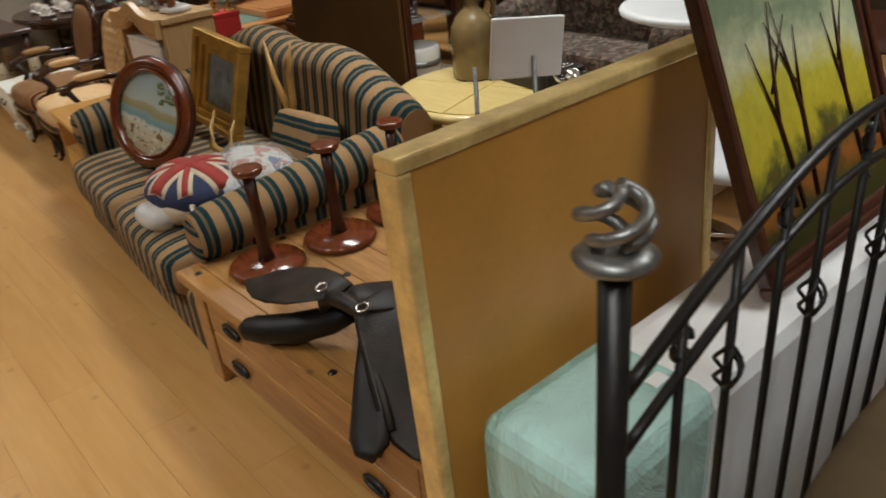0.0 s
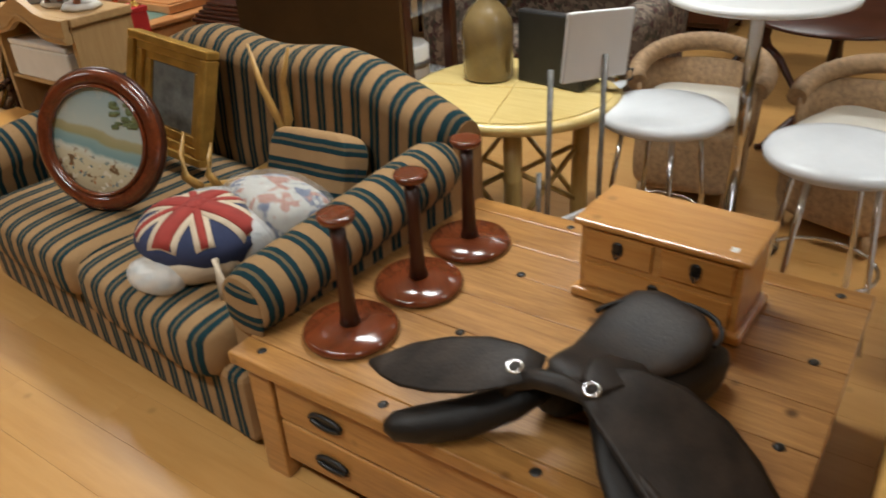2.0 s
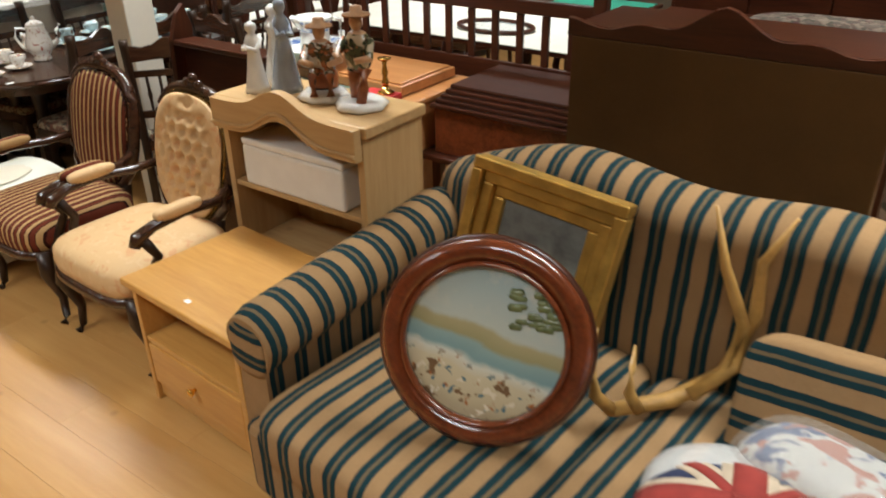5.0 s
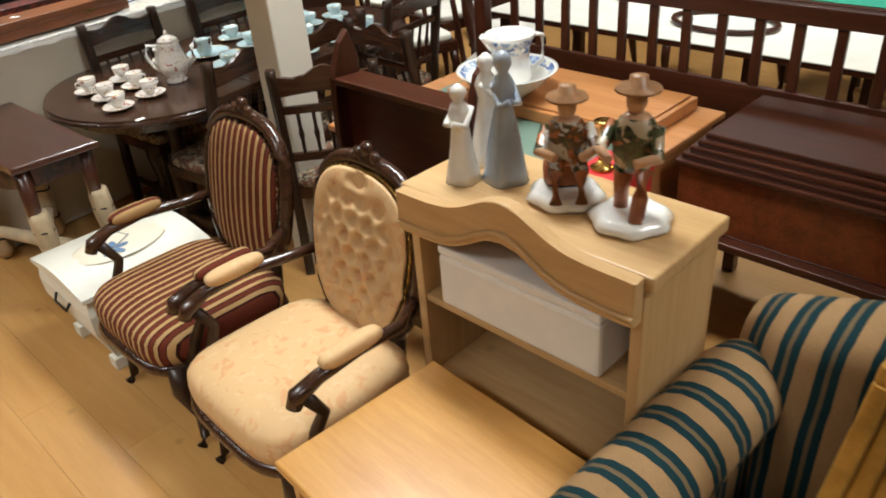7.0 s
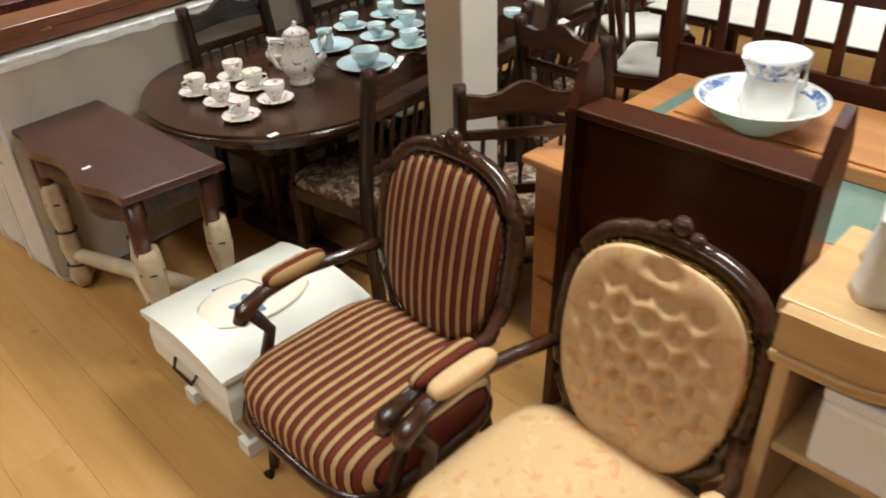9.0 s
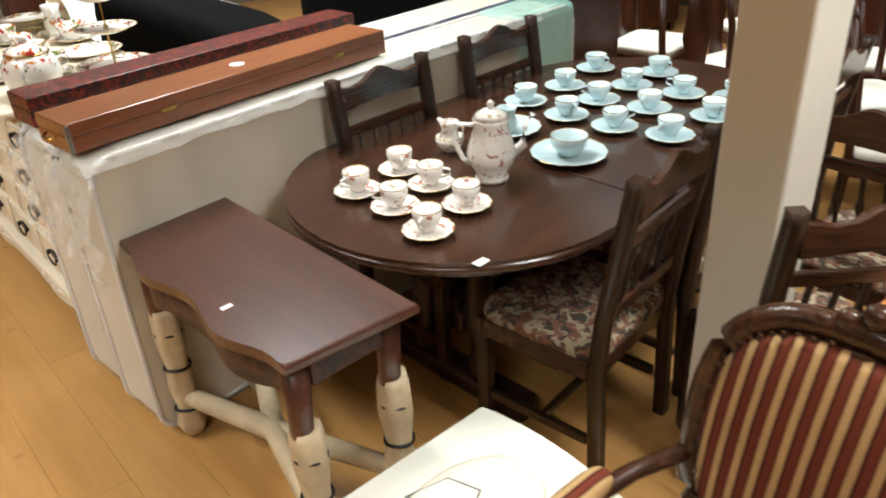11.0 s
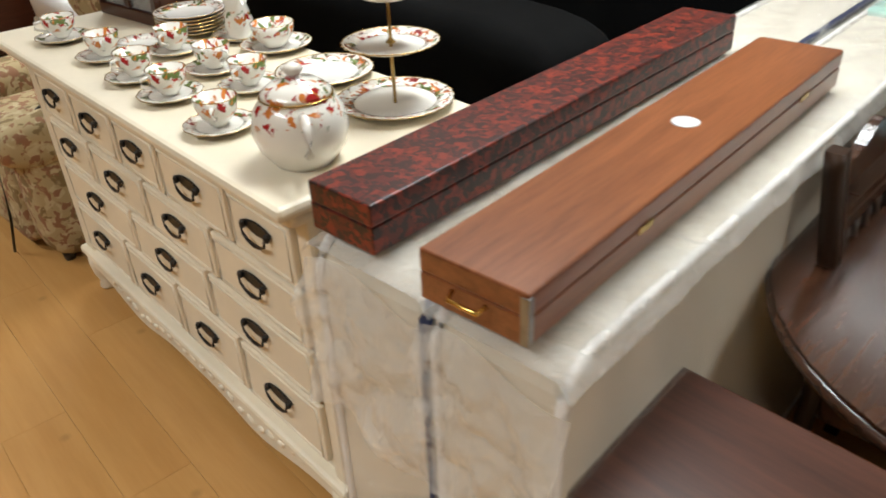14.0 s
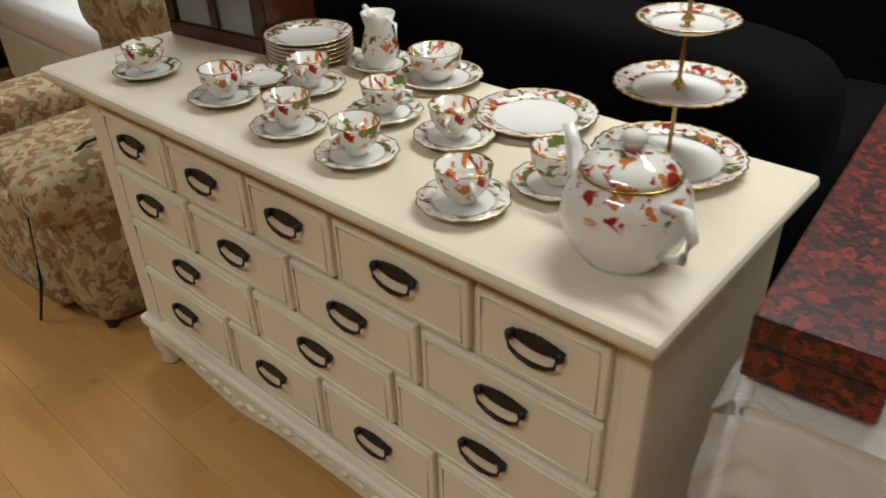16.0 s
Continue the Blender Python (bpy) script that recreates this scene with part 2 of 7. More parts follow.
TAN, GREEN, GREY = (0.36, 0.215, 0.10), (0.010, 0.036, 0.042), (0.17, 0.118, 0.062)
SOFA_STOPS = [(0.0, TAN), (0.42, GREEN), (0.62, GREY), (0.73, GREEN), (0.94, TAN)]
M = dict(
    pine=wood("pine", (0.50, 0.245, 0.07), (0.22, 0.088, 0.02), 0.33, 1, 1.2, 0.15, 0.9),
    pine_x=wood("pine_across", (0.50, 0.25, 0.075), (0.24, 0.095, 0.022), 0.33, 0, 1.0, 0.15, 0.8),
    old_pine=wood("old_pine", (0.52, 0.27, 0.09), (0.20, 0.082, 0.022), 0.33, 1, 1.3, 0.15, 0.9),
    honey=wood("honey_pine", (0.62, 0.32, 0.09), (0.42, 0.17, 0.035), 0.3, 1, 1.0, 0.25, 0.5),
    pale=wood("pale_pine", (0.58, 0.38, 0.18), (0.42, 0.24, 0.09), 0.42, 1, 0.8, 0.05, 0.35),
    pale_z=wood("pale_pine_upright", (0.58, 0.38, 0.18), (0.42, 0.24, 0.09), 0.42, 2, 0.8, 0.05, 0.35),
    oak=wood("light_oak", (0.60, 0.32, 0.088), (0.44, 0.20, 0.045), 0.3, 1, 1.2, 0.2),
    mahogany=wood("mahogany", (0.075, 0.020, 0.008), (0.022, 0.006, 0.003), 0.33, 1, 1.0, 0.12),
    mahogany_z=wood("mahogany_upright", (0.075, 0.020, 0.008), (0.022, 0.006, 0.003), 0.33, 2, 1.0, 0.12),
    red_mahogany=wood("red_mahogany", (0.20, 0.045, 0.014), (0.07, 0.016, 0.006), 0.16, 0, 1.2, 0.6),
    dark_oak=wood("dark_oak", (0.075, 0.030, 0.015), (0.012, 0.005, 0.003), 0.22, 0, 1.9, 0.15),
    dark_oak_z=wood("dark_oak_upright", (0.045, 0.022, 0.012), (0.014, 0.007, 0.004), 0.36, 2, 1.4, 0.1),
    walnut=wood("walnut", (0.095, 0.032, 0.018), (0.032, 0.010, 0.006), 0.3, 1, 1.0, 0.3),
    case_wood=wood("brown_case", (0.30, 0.105, 0.040), (0.13, 0.040, 0.014), 0.32, 0, 1.6, 0.2),
    yew=wood("orange_yew", (0.58, 0.27, 0.10), (0.40, 0.15, 0.045), 0.3, 1, 1.0, 0.2),
    bamboo=wood("bamboo", (0.66, 0.50, 0.20), (0.48, 0.32, 0.10), 0.35, 2, 1.3, 0.3),
    bamboo_top=wood("bamboo_top", (0.68, 0.53, 0.22), (0.52, 0.36, 0.12), 0.3, 1, 2.0, 0.4),
    board=surface("brown_backboard", (0.085, 0.042, 0.012), 0.65, 0.2, 3.0),
    plywood=surface("gold_hardboard", (0.50, 0.245, 0.05), 0.40, 0.25, 2.0, relief=0.15),
    gilt=surface("gilt", (0.62, 0.36, 0.08), 0.35, 0.35, 12.0, 0.6, 0.3, 90),
    gilt_worn=surface("worn_gilt", (0.90, 0.62, 0.25), 0.3, 0.35, 10.0, 0.35, 0.3, 80),
    iron=surface("black_iron", (0.022, 0.020, 0.018), 0.35, 0.3, 20, 0.4, 0.2),
    steel=surface("aged_steel", (0.30, 0.30, 0.29), 0.4, 0.4, 25, 0.8, 0.3),
    chrome=surface("chrome", (0.75, 0.75, 0.76), 0.12, 0.1, 10, 1.0, 0.0),
    brass=surface("brass", (0.80, 0.52, 0.15), 0.2, 0.2, 14, 1.0, 0.05),
    leather=surface("saddle_leather", (0.026, 0.018, 0.013), 0.5, 0.75, 12, 0.0, 0.5, 120),
    leather_dark=surface("saddle_leather_dark", (0.012, 0.009, 0.007), 0.5, 0.4, 9, 0.0, 0.5, 120),
    cream=surface("cream_paint", (0.76, 0.68, 0.53), 0.36, 0.10, 3.0, relief=0.06, grain=40),
    cream_carve=blotches("carved_cream", (0.72, 0.64, 0.49), [(0.52, 0.44, 0.31)], 30, 0.55, 0.45, 0.5),
    pull=surface("dark_pull", (0.028, 0.026, 0.024), 0.4, 0.4, 40, 0.6, 0.3),
    china=blotches("rose_china_border", (0.84, 0.82, 0.75), [(0.12, 0.17, 0.05), (0.30, 0.02, 0.02), (0.50, 0.15, 0.04)], 32, 0.57, 0.12, 0, None, 0.6),
    china_cup=blotches("rose_china_cup", (0.84, 0.82, 0.75), [(0.12, 0.17, 0.05), (0.36, 0.02, 0.02), (0.58, 0.19, 0.04)], 28, 0.58, 0.12, 0, (0.034, 0.082), 0.6),
    china_pot=blotches("rose_china_pot", (0.84, 0.82, 0.75), [(0.12, 0.17, 0.05), (0.36, 0.02, 0.02), (0.58, 0.19, 0.04)], 26, 0.595, 0.12, 0, (0.095, 0.205), 0.6),
    china_plain=surface("white_china", (0.84, 0.82, 0.76), 0.12, 0.05, 4, relief=0.0, coat=0.6),
    china_pink=blotches("pink_rose_china", (0.84, 0.80, 0.74), [(0.45, 0.18, 0.13), (0.50, 0.36, 0.22)], 40, 0.62, 0.14, 0, None, 0.5),
    china_blue=surface("pale_blue_china", (0.60, 0.77, 0.80), 0.12, 0.08, 8, relief=0.0, coat=0.6),
    china_basin=blotches("blue_border_china", (0.82, 0.80, 0.72), [(0.10, 0.17, 0.38), (0.36, 0.42, 0.52)], 26, 0.50, 0.14, 0, None, 0.5),
    gold_rim=surface("gilt_rim", (0.55, 0.35, 0.10), 0.25, 0.3, 40, 0.8, 0.1),
    white_pl=surface("white_plastic", (0.74, 0.74, 0.73), 0.35, 0.06, 5, relief=0.03),
    stool_grey=surface("grey_vinyl", (0.60, 0.61, 0.62), 0.3, 0.12, 5, relief=0.05),
    pillar=surface("cream_wall", (0.66, 0.61, 0.51), 0.6, 0.07, 2, relief=0.08),
    wall=surface("unseen_wall", (0.20, 0.165, 0.12), 0.75, 0.15, 1.5),
    ceil=surface("ceiling_paint", (0.70, 0.69, 0.66), 0.8, 0.06, 2),
    tick=surface("mattress_ticking", (0.74, 0.68, 0.56), 0.75, 0.10, 5, relief=0.4, grain=30),
    tick_white=surface("white_quilting", (0.80, 0.79, 0.77), 0.7, 0.06, 14, relief=0.7, grain=22),
    film=film_plastic("clear_film", (0.92, 0.88, 0.79), 0.20),
    wrap=film_plastic("white_wrap", (0.92, 0.92, 0.89), 0.5, 14.0, 0.015),
    loose_film=film_plastic("loose_clear_film", (0.92, 0.90, 0.85), 0.30, 16.0, 0.012),
    teal_film=film_plastic("teal_film", (0.50, 0.93, 0.82), 0.5, 7.0, 0.05),
    black_cloth=surface("black_velvet", (0.003, 0.003, 0.003), 0.95, 0.4, 5, relief=0.2),
    brown_cloth=surface("brown_upholstery", (0.085, 0.056, 0.026), 0.85, 0.25, 8, relief=0.5, grain=140),
    floral=blotches("floral_brocade", (0.38, 0.29, 0.15), [(0.20, 0.135, 0.055), (0.46, 0.37, 0.22), (0.25, 0.12, 0.06)], 14, 0.54, 0.85, 0.3),
    seat_floral=blotches("tapestry_seat", (0.33, 0.27, 0.18), [(0.05, 0.035, 0.025), (0.17, 0.07, 0.04)], 28, 0.51, 0.9, 0.3),
    peach=blotches("peach_brocade", (0.60, 0.385, 0.185), [(0.58, 0.315, 0.14), (0.63, 0.42, 0.215)], 22, 0.585, 0.7, 0.3),
    white_seat=surface("ivory_seat", (0.70, 0.66, 0.57), 0.8, 0.08, 10, relief=0.3),
    sofa_y=stripes("sofa_stripe_long", 1, 0.094, SOFA_STOPS),
    sofa_x=stripes("sofa_stripe_deep", 0, 0.094, SOFA_STOPS),
    sofa_z=stripes("cushion_stripe", 2, 0.092, SOFA_STOPS),
    chair_y=stripes("chair_stripe", 1, 0.036, [(0.0, (0.16, 0.035, 0.018)), (0.42, (0.045, 0.012, 0.008)), (0.55, (0.52, 0.32, 0.14)), (0.93, (0.045, 0.012, 0.008))], wobble=0.004),
    red_marble=blotches("red_marbled_paper", (0.022, 0.008, 0.007), [(0.20, 0.024, 0.011), (0.10, 0.014, 0.009)], 50, 0.525, 0.42, 0.1, None, 0.0),
    red_box=surface("red_card", (0.55, 0.03, 0.03), 0.5, 0.1),
    green_leather=surface("green_leather", (0.13, 0.20, 0.155), 0.45, 0.2, 6),
    green_baize=surface("green_baize", (0.02, 0.24, 0.15), 0.9, 0.15, 8),
    paper=surface("wrapping_paper", (0.55, 0.43, 0.27), 0.7, 0.25, 12, relief=0.7, grain=30),
    label=surface("white_label", (0.85, 0.85, 0.83), 0.6, 0.03),
    foam=surface("polystyrene", (0.83, 0.80, 0.74), 0.75, 0.05, 12, relief=0.4, grain=150),
    stoneware=surface("stoneware", (0.20, 0.135, 0.055), 0.25, 0.3, 6, relief=0.1, coat=0.5),
    black_case=surface("black_case", (0.012, 0.012, 0.012), 0.45, 0.3, 20),
    wicker=surface("wicker", (0.36, 0.22, 0.11), 0.7, 0.4, 40, relief=0.9, grain=70),
    antler=surface("antler", (0.48, 0.27, 0.075), 0.4, 0.35, 14, relief=0.3),
    flag_blue=surface("navy_cloth", (0.022, 0.030, 0.075), 0.9, 0.2, 20, relief=0.4, grain=300),
    flag_red=surface("red_cloth", (0.30, 0.035, 0.025), 0.9, 0.2, 20, relief=0.4, grain=300),
    flag_white=surface("cream_cloth", (0.62, 0.50, 0.36), 0.9, 0.15, 20, relief=0.4, grain=300),
    glaze_white=surface("porcelain_white", (0.76, 0.74, 0.69), 0.2, 0.12, 12, relief=0.05, coat=0.5),
    glaze_blue=surface("porcelain_blue", (0.33, 0.38, 0.44), 0.2, 0.2, 12, relief=0.05, coat=0.5),
    glaze_skin=surface("porcelain_flesh", (0.55, 0.32, 0.18), 0.3, 0.2, 20, relief=0.05),
    glaze_green=blotches("porcelain_green", (0.055, 0.065, 0.03), [(0.17, 0.085, 0.03), (0.02, 0.025, 0.02)], 30, 0.55, 0.3, 0.1),
    glaze_rust=surface("porcelain_rust", (0.36, 0.115, 0.04), 0.3, 0.4, 20, relief=0.1),
    glass=None, mirror=None, pavement=None)

def glass_material():
    m, nt, b = nodes_of("clear_glass")
    b.inputs["Base Color"].default_value = (0.85, 0.9, 0.9, 1)
    b.inputs["Roughness"].default_value = 0.02
    b.inputs["Alpha"].default_value = 0.18
    return m
M["glass"] = glass_material()
for key, level in (("black_cloth", 0.08), ("leather", 0.35), ("leather_dark", 0.3), ("board", 0.2), ("brown_cloth", 0.2), ("dark_oak_z", 0.35), ("mahogany", 0.35), ("mahogany_z", 0.35)):
    M[key].node_tree.nodes["Principled BSDF"].inputs["Specular IOR Level"].default_value = level

def seascape():
    """Beach scene: clouded sky, a far headland, breaking sea, pale sand with small dabs of colour."""
    m, nt, b = nodes_of("seascape_print")
    co = coords(nt)
    sep = nt.nodes.new("ShaderNodeSeparateXYZ")
    nt.links.new(co, sep.inputs[0])
    def madd(src, k, add):
        n = nt.nodes.new("ShaderNodeMath")
        n.operation = "MULTIPLY_ADD"
        n.inputs[1].default_value = k
        nt.links.new(src, n.inputs[0])
        nt.links.new(add, n.inputs[2])
        return n.outputs[0]
    slope = madd(sep.outputs[1], -0.28, sep.outputs[2])
    land = madd(noisy(nt, co, 6, 5), 0.06, slope)
    mr = nt.nodes.new("ShaderNodeMapRange")
    mr.inputs["From Min"].default_value, mr.inputs["From Max"].default_value = -0.20, 0.26
    nt.links.new(land, mr.inputs[0])
    c = ramp(nt, mr.outputs[0], [(0.0, (0.28, 0.22, 0.13)), (0.16, (0.50, 0.42, 0.27)), (0.30, (0.56, 0.50, 0.34)), (0.36, (0.60, 0.62, 0.54)), (0.40, (0.20, 0.33, 0.34)), (0.47, (0.26, 0.38, 0.37)),
                                 (0.50, (0.33, 0.31, 0.16)), (0.57, (0.40, 0.36, 0.20)), (0.60, (0.47, 0.53, 0.48)), (1.0, (0.30, 0.43, 0.47))])
    cloud = ramp(nt, noisy(nt, co, 11, 4), [(0.48, (0, 0, 0)), (0.66, (1, 1, 1))])
    up = ramp(nt, mr.outputs[0], [(0.62, (0, 0, 0)), (0.72, (0.8, 0.8, 0.8))])
    c = mix(nt, mix(nt, 1.0, cloud, up, "MULTIPLY"), c, (0.66, 0.61, 0.48))
    low = ramp(nt, mr.outputs[0], [(0.30, (1, 1, 1)), (0.40, (0, 0, 0))])
    for sc, edge, col in ((24, 0.60, (0.17, 0.10, 0.05)), (31, 0.63, (0.33, 0.12, 0.04)), (37, 0.63, (0.10, 0.17, 0.19)), (28, 0.62, (0.66, 0.60, 0.46))):
        dabs = ramp(nt, noisy(nt, coords(nt, rot=(0.3 * sc, 0, 0)), sc, 2), [(edge, (0, 0, 0)), (edge + 0.03, (1, 1, 1))])
        c = mix(nt, mix(nt, 1.0, dabs, low, "MULTIPLY"), c, col)
    nt.links.new(c, b.inputs["Base Color"])
    b.inputs["Roughness"].default_value = 0.08
    b.inputs["Coat Weight"].default_value = 0.4
    return m
M["seascape"] = seascape()

def landscape():
    """Autumn landscape: misty sky, yellow field, rust bushes, dark foreground."""
    m, nt, b = nodes_of("landscape_oil")
    co = coords(nt)
    sep = nt.nodes.new("ShaderNodeSeparateXYZ")
    nt.links.new(co, sep.inputs[0])
    f = noisy(nt, co, 4, 6, 0.65, 0.5)
    ma = nt.nodes.new("ShaderNodeMath")
    ma.operation = "MULTIPLY_ADD"
    ma.inputs[1].default_value = 0.35
    nt.links.new(f, ma.inputs[0])
    nt.links.new(sep.outputs[2], ma.inputs[2])
    c = ramp(nt, ma.outputs[0], [(0.16, (0.03, 0.035, 0.012)), (0.30, (0.06, 0.05, 0.012)), (0.37, (0.30, 0.10, 0.02)), (0.42, (0.07, 0.075, 0.02)), (0.47, (0.48, 0.38, 0.03)), (0.60, (0.50, 0.43, 0.05)), (0.68, (0.55, 0.55, 0.34)), (0.78, (0.22, 0.28, 0.17))])
    d = noisy(nt, co, 40, 4)
    c = mix(nt, 0.35, c, ramp(nt, d, [(0.3, (0.35, 0.32, 0.28)), (0.7, (1, 1, 1))]), "MULTIPLY")
    nt.links.new(c, b.inputs["Base Color"])
    b.inputs["Roughness"].default_value = 0.3
    bump(nt, b, d, 0.3, 0.002)
    return m
M["landscape"] = landscape()
M["grey_print"] = surface("grey_print", (0.20, 0.21, 0.20), 0.12, 0.6, 9, relief=0.0)

# ---- mesh helpers ----
class Mesh:
    """Collects shapes into one bmesh."""
    def __init__(self):
        self.bm = bmesh.new()

    def box(self, a, b, bevel=0.004, seg=2):
        c = [(p + q) / 2 for p, q in zip(a, b)]
        s = [abs(q - p) for p, q in zip(a, b)]
        got = bmesh.ops.create_cube(self.bm, size=1, matrix=Matrix.LocRotScale(c, None, s))
        if bevel:
            es = list({e for v in got["verts"] for e in v.link_edges})
            bmesh.ops.bevel(self.bm, geom=es, offset=min(bevel, min(s) * 0.45), segments=seg, affect="EDGES", profile=0.5)
        return self

    def loft(self, rings, cap=True, closed=True, loop=False):
        vs = [[self.bm.verts.new(p) for p in r] for r in rings]
        n = len(vs[0])
        m = len(vs)
        for i in range(m if loop else m - 1):
            for j in range(n if closed else n - 1):
                f = self.bm.faces.new((vs[i][j], vs[i][(j + 1) % n], vs[(i + 1) % m][(j + 1) % n], vs[(i + 1) % m][j]))
                f.smooth = True
        if cap and closed and not loop:
            self.bm.faces.new(vs[0][::-1])
            self.bm.faces.new(vs[-1])
        return self

    def lathe(self, prof, at=(0, 0, 0), seg=24, wave=0.0, waves=10, ring=False):
        rings = []
        for r, z in prof:
            rings.append([(at[0] + r * (1 + wave * math.cos(waves * a)) * math.cos(a), at[1] + r * (1 + wave * math.cos(waves * a)) * math.sin(a), at[2] + z)
                          for a in (2 * math.pi * k / seg for k in range(seg))])
        return self.loft(rings, loop=ring)

    def tube(self, pts, r, seg=8, loop=False):
        pts = [Vector(p) for p in pts]
        n = len(pts)
        rings = []
        up = Vector((0, 0, 1))
        for i, p in enumerate(pts):
            a = pts[(i - 1) % n] if (loop or i) else p
            b = pts[(i + 1) % n] if (loop or i < n - 1) else p
            d = (b - a).normalized()
            ref = up if abs(d.z) < 0.9 else Vector((1, 0, 0))
            u = d.cross(ref).normalized()
            w = u.cross(d)
            rr = r[i] if isinstance(r, (list, tuple)) else r
            rings.append([p + rr * (u * math.cos(k * 2 * math.pi / seg) + w * math.sin(k * 2 * math.pi / seg)) for k in range(seg)])
        return self.loft(rings, loop=loop)

    def prism(self, pts, axis, a, b, bevel=0.0):
        """Outline in the plane across the axis, drawn out from a to b."""
        def place(p, v):
            q = list(p)
            q.insert(axis, v)
            return q
        lo = [self.bm.verts.new(place(p, a)) for p in pts]
        hi = [self.bm.verts.new(place(p, b)) for p in pts]
        n = len(pts)
        fs = [self.bm.faces.new(lo[::-1]), self.bm.faces.new(hi)]
        for i in range(n):
            fs.append(self.bm.faces.new((lo[i], lo[(i + 1) % n], hi[(i + 1) % n], hi[i])))
        if bevel:
            es = list(set(fs[0].edges) | set(fs[1].edges))
            bmesh.ops.bevel(self.bm, geom=es, offset=bevel, segments=2, affect="EDGES", profile=0.5)
        return self

    def soft(self, c, s, e1=0.5, e2=0.5, nu=24, nv=14, m=None):
        """Cushion: a superellipsoid with centre c and full size s."""
        def pw(v, e):
            return math.copysign(abs(v) ** e, v)
        rings = []
        for i in range(1, nv):
            ph = -math.pi / 2 + math.pi * i / nv
            ring = []
            for k in range(nu):
                th = 2 * math.pi * k / nu
                p = Vector((s[0] / 2 * pw(math.cos(ph), e1) * pw(math.cos(th), e2), s[1] / 2 * pw(math.cos(ph), e1) * pw(math.sin(th), e2), s[2] / 2 * pw(math.sin(ph), e1)))
                if m is not None:
                    p = m @ p
                ring.append(p + Vector(c))
            rings.append(ring)
        return self.loft(rings)

    def put(self, m):
        bmesh.ops.transform(self.bm, matrix=m, verts=self.bm.verts)
        return self

def part(name, mesh, material, parent=None, label=""):
    bm = mesh.bm
    bmesh.ops.recalc_face_normals(bm, faces=bm.faces)
    me = bpy.data.meshes.new(name)
    bm.to_mesh(me)
    bm.free()
    me.materials.append(material)
    ob = new(name, me)
    if parent is not None:
        ob.parent = parent
    if label:
        ob["label"] = label
    return ob

def thing(name, label, category, m, group=""):
    ob = new(name)
    ob.empty_display_size = 0.05
    ob.matrix_world = m
    return tagged(ob, label, category, group)

def bx(name, a, b, mat, parent, bevel=0.004, label=""):
    return part(name, Mesh().box(a, b, bevel), mat, parent, label)

def wave_line(y0, y1, n, fn):
    return [(y0 + (y1 - y0) * i / n, fn(i / n)) for i in range(n + 1)]

# ---- the room ----
X0, X1, Y0, Y1, ZC = -2.6, 7.6, -3.6, 13.6, 2.95
# Unseen walls, added to close the room; dark tone holds back bounce light.
tagged(part("wall_west", Mesh().box((X0 - 0.15, Y0, 0), (X0, Y1, ZC), 0), M["wall"]), "plain dark shop wall, unseen, added to close the room", "wall", kind="structure")
tagged(part("wall_east", Mesh().box((X1, Y0, 0), (X1 + 0.15, Y1, ZC), 0), M["wall"]), "plain dark shop wall, unseen, added to close the room", "wall", kind="structure")
tagged(part("wall_south", Mesh().box((X0 - 0.15, Y0 - 0.15, 0), (X1 + 0.15, Y0, ZC), 0), M["wall"]), "plain dark shop wall, unseen, added to close the room", "wall", kind="structure")
tagged(part("wall_north", Mesh().box((X0 - 0.15, Y1, 0), (X1 + 0.15, Y1 + 0.15, ZC), 0), M["wall"]), "plain dark shop wall, unseen, added to close the room", "wall", kind="structure")
tagged(part("ceiling", Mesh().box((X0 - 0.15, Y0 - 0.15, ZC), (X1 + 0.15, Y1 + 0.15, ZC + 0.1), 0), M["ceil"]), "plain white ceiling", "ceiling", kind="structure")
M["floor"] = wood("laminate", (0.50, 0.275, 0.092), (0.39, 0.19, 0.052), 0.36, 1, 0.45, 0.1, 0.35)
M["joint"] = surface("floor_joint", (0.36, 0.185, 0.058), 0.7, 0.2)
floor = tagged(part("floor", Mesh().box((X0 - 0.15, Y0 - 0.15, -0.12), (X1 + 0.15, Y1 + 0.15, -0.0035), 0), M["joint"]), "honey laminate plank floor", "floor", kind="structure")

def cream_pillar():
    t = thing("pillar", "square cream painted pillar beside the dining table", "pillar", pose(2.285, 5.90, 0))
    t["kind"] = "structure"
    bx("shaft", (-0.085, -0.085, 0), (0.085, 0.085, ZC), M["pillar"], t, 0.008)
cream_pillar()

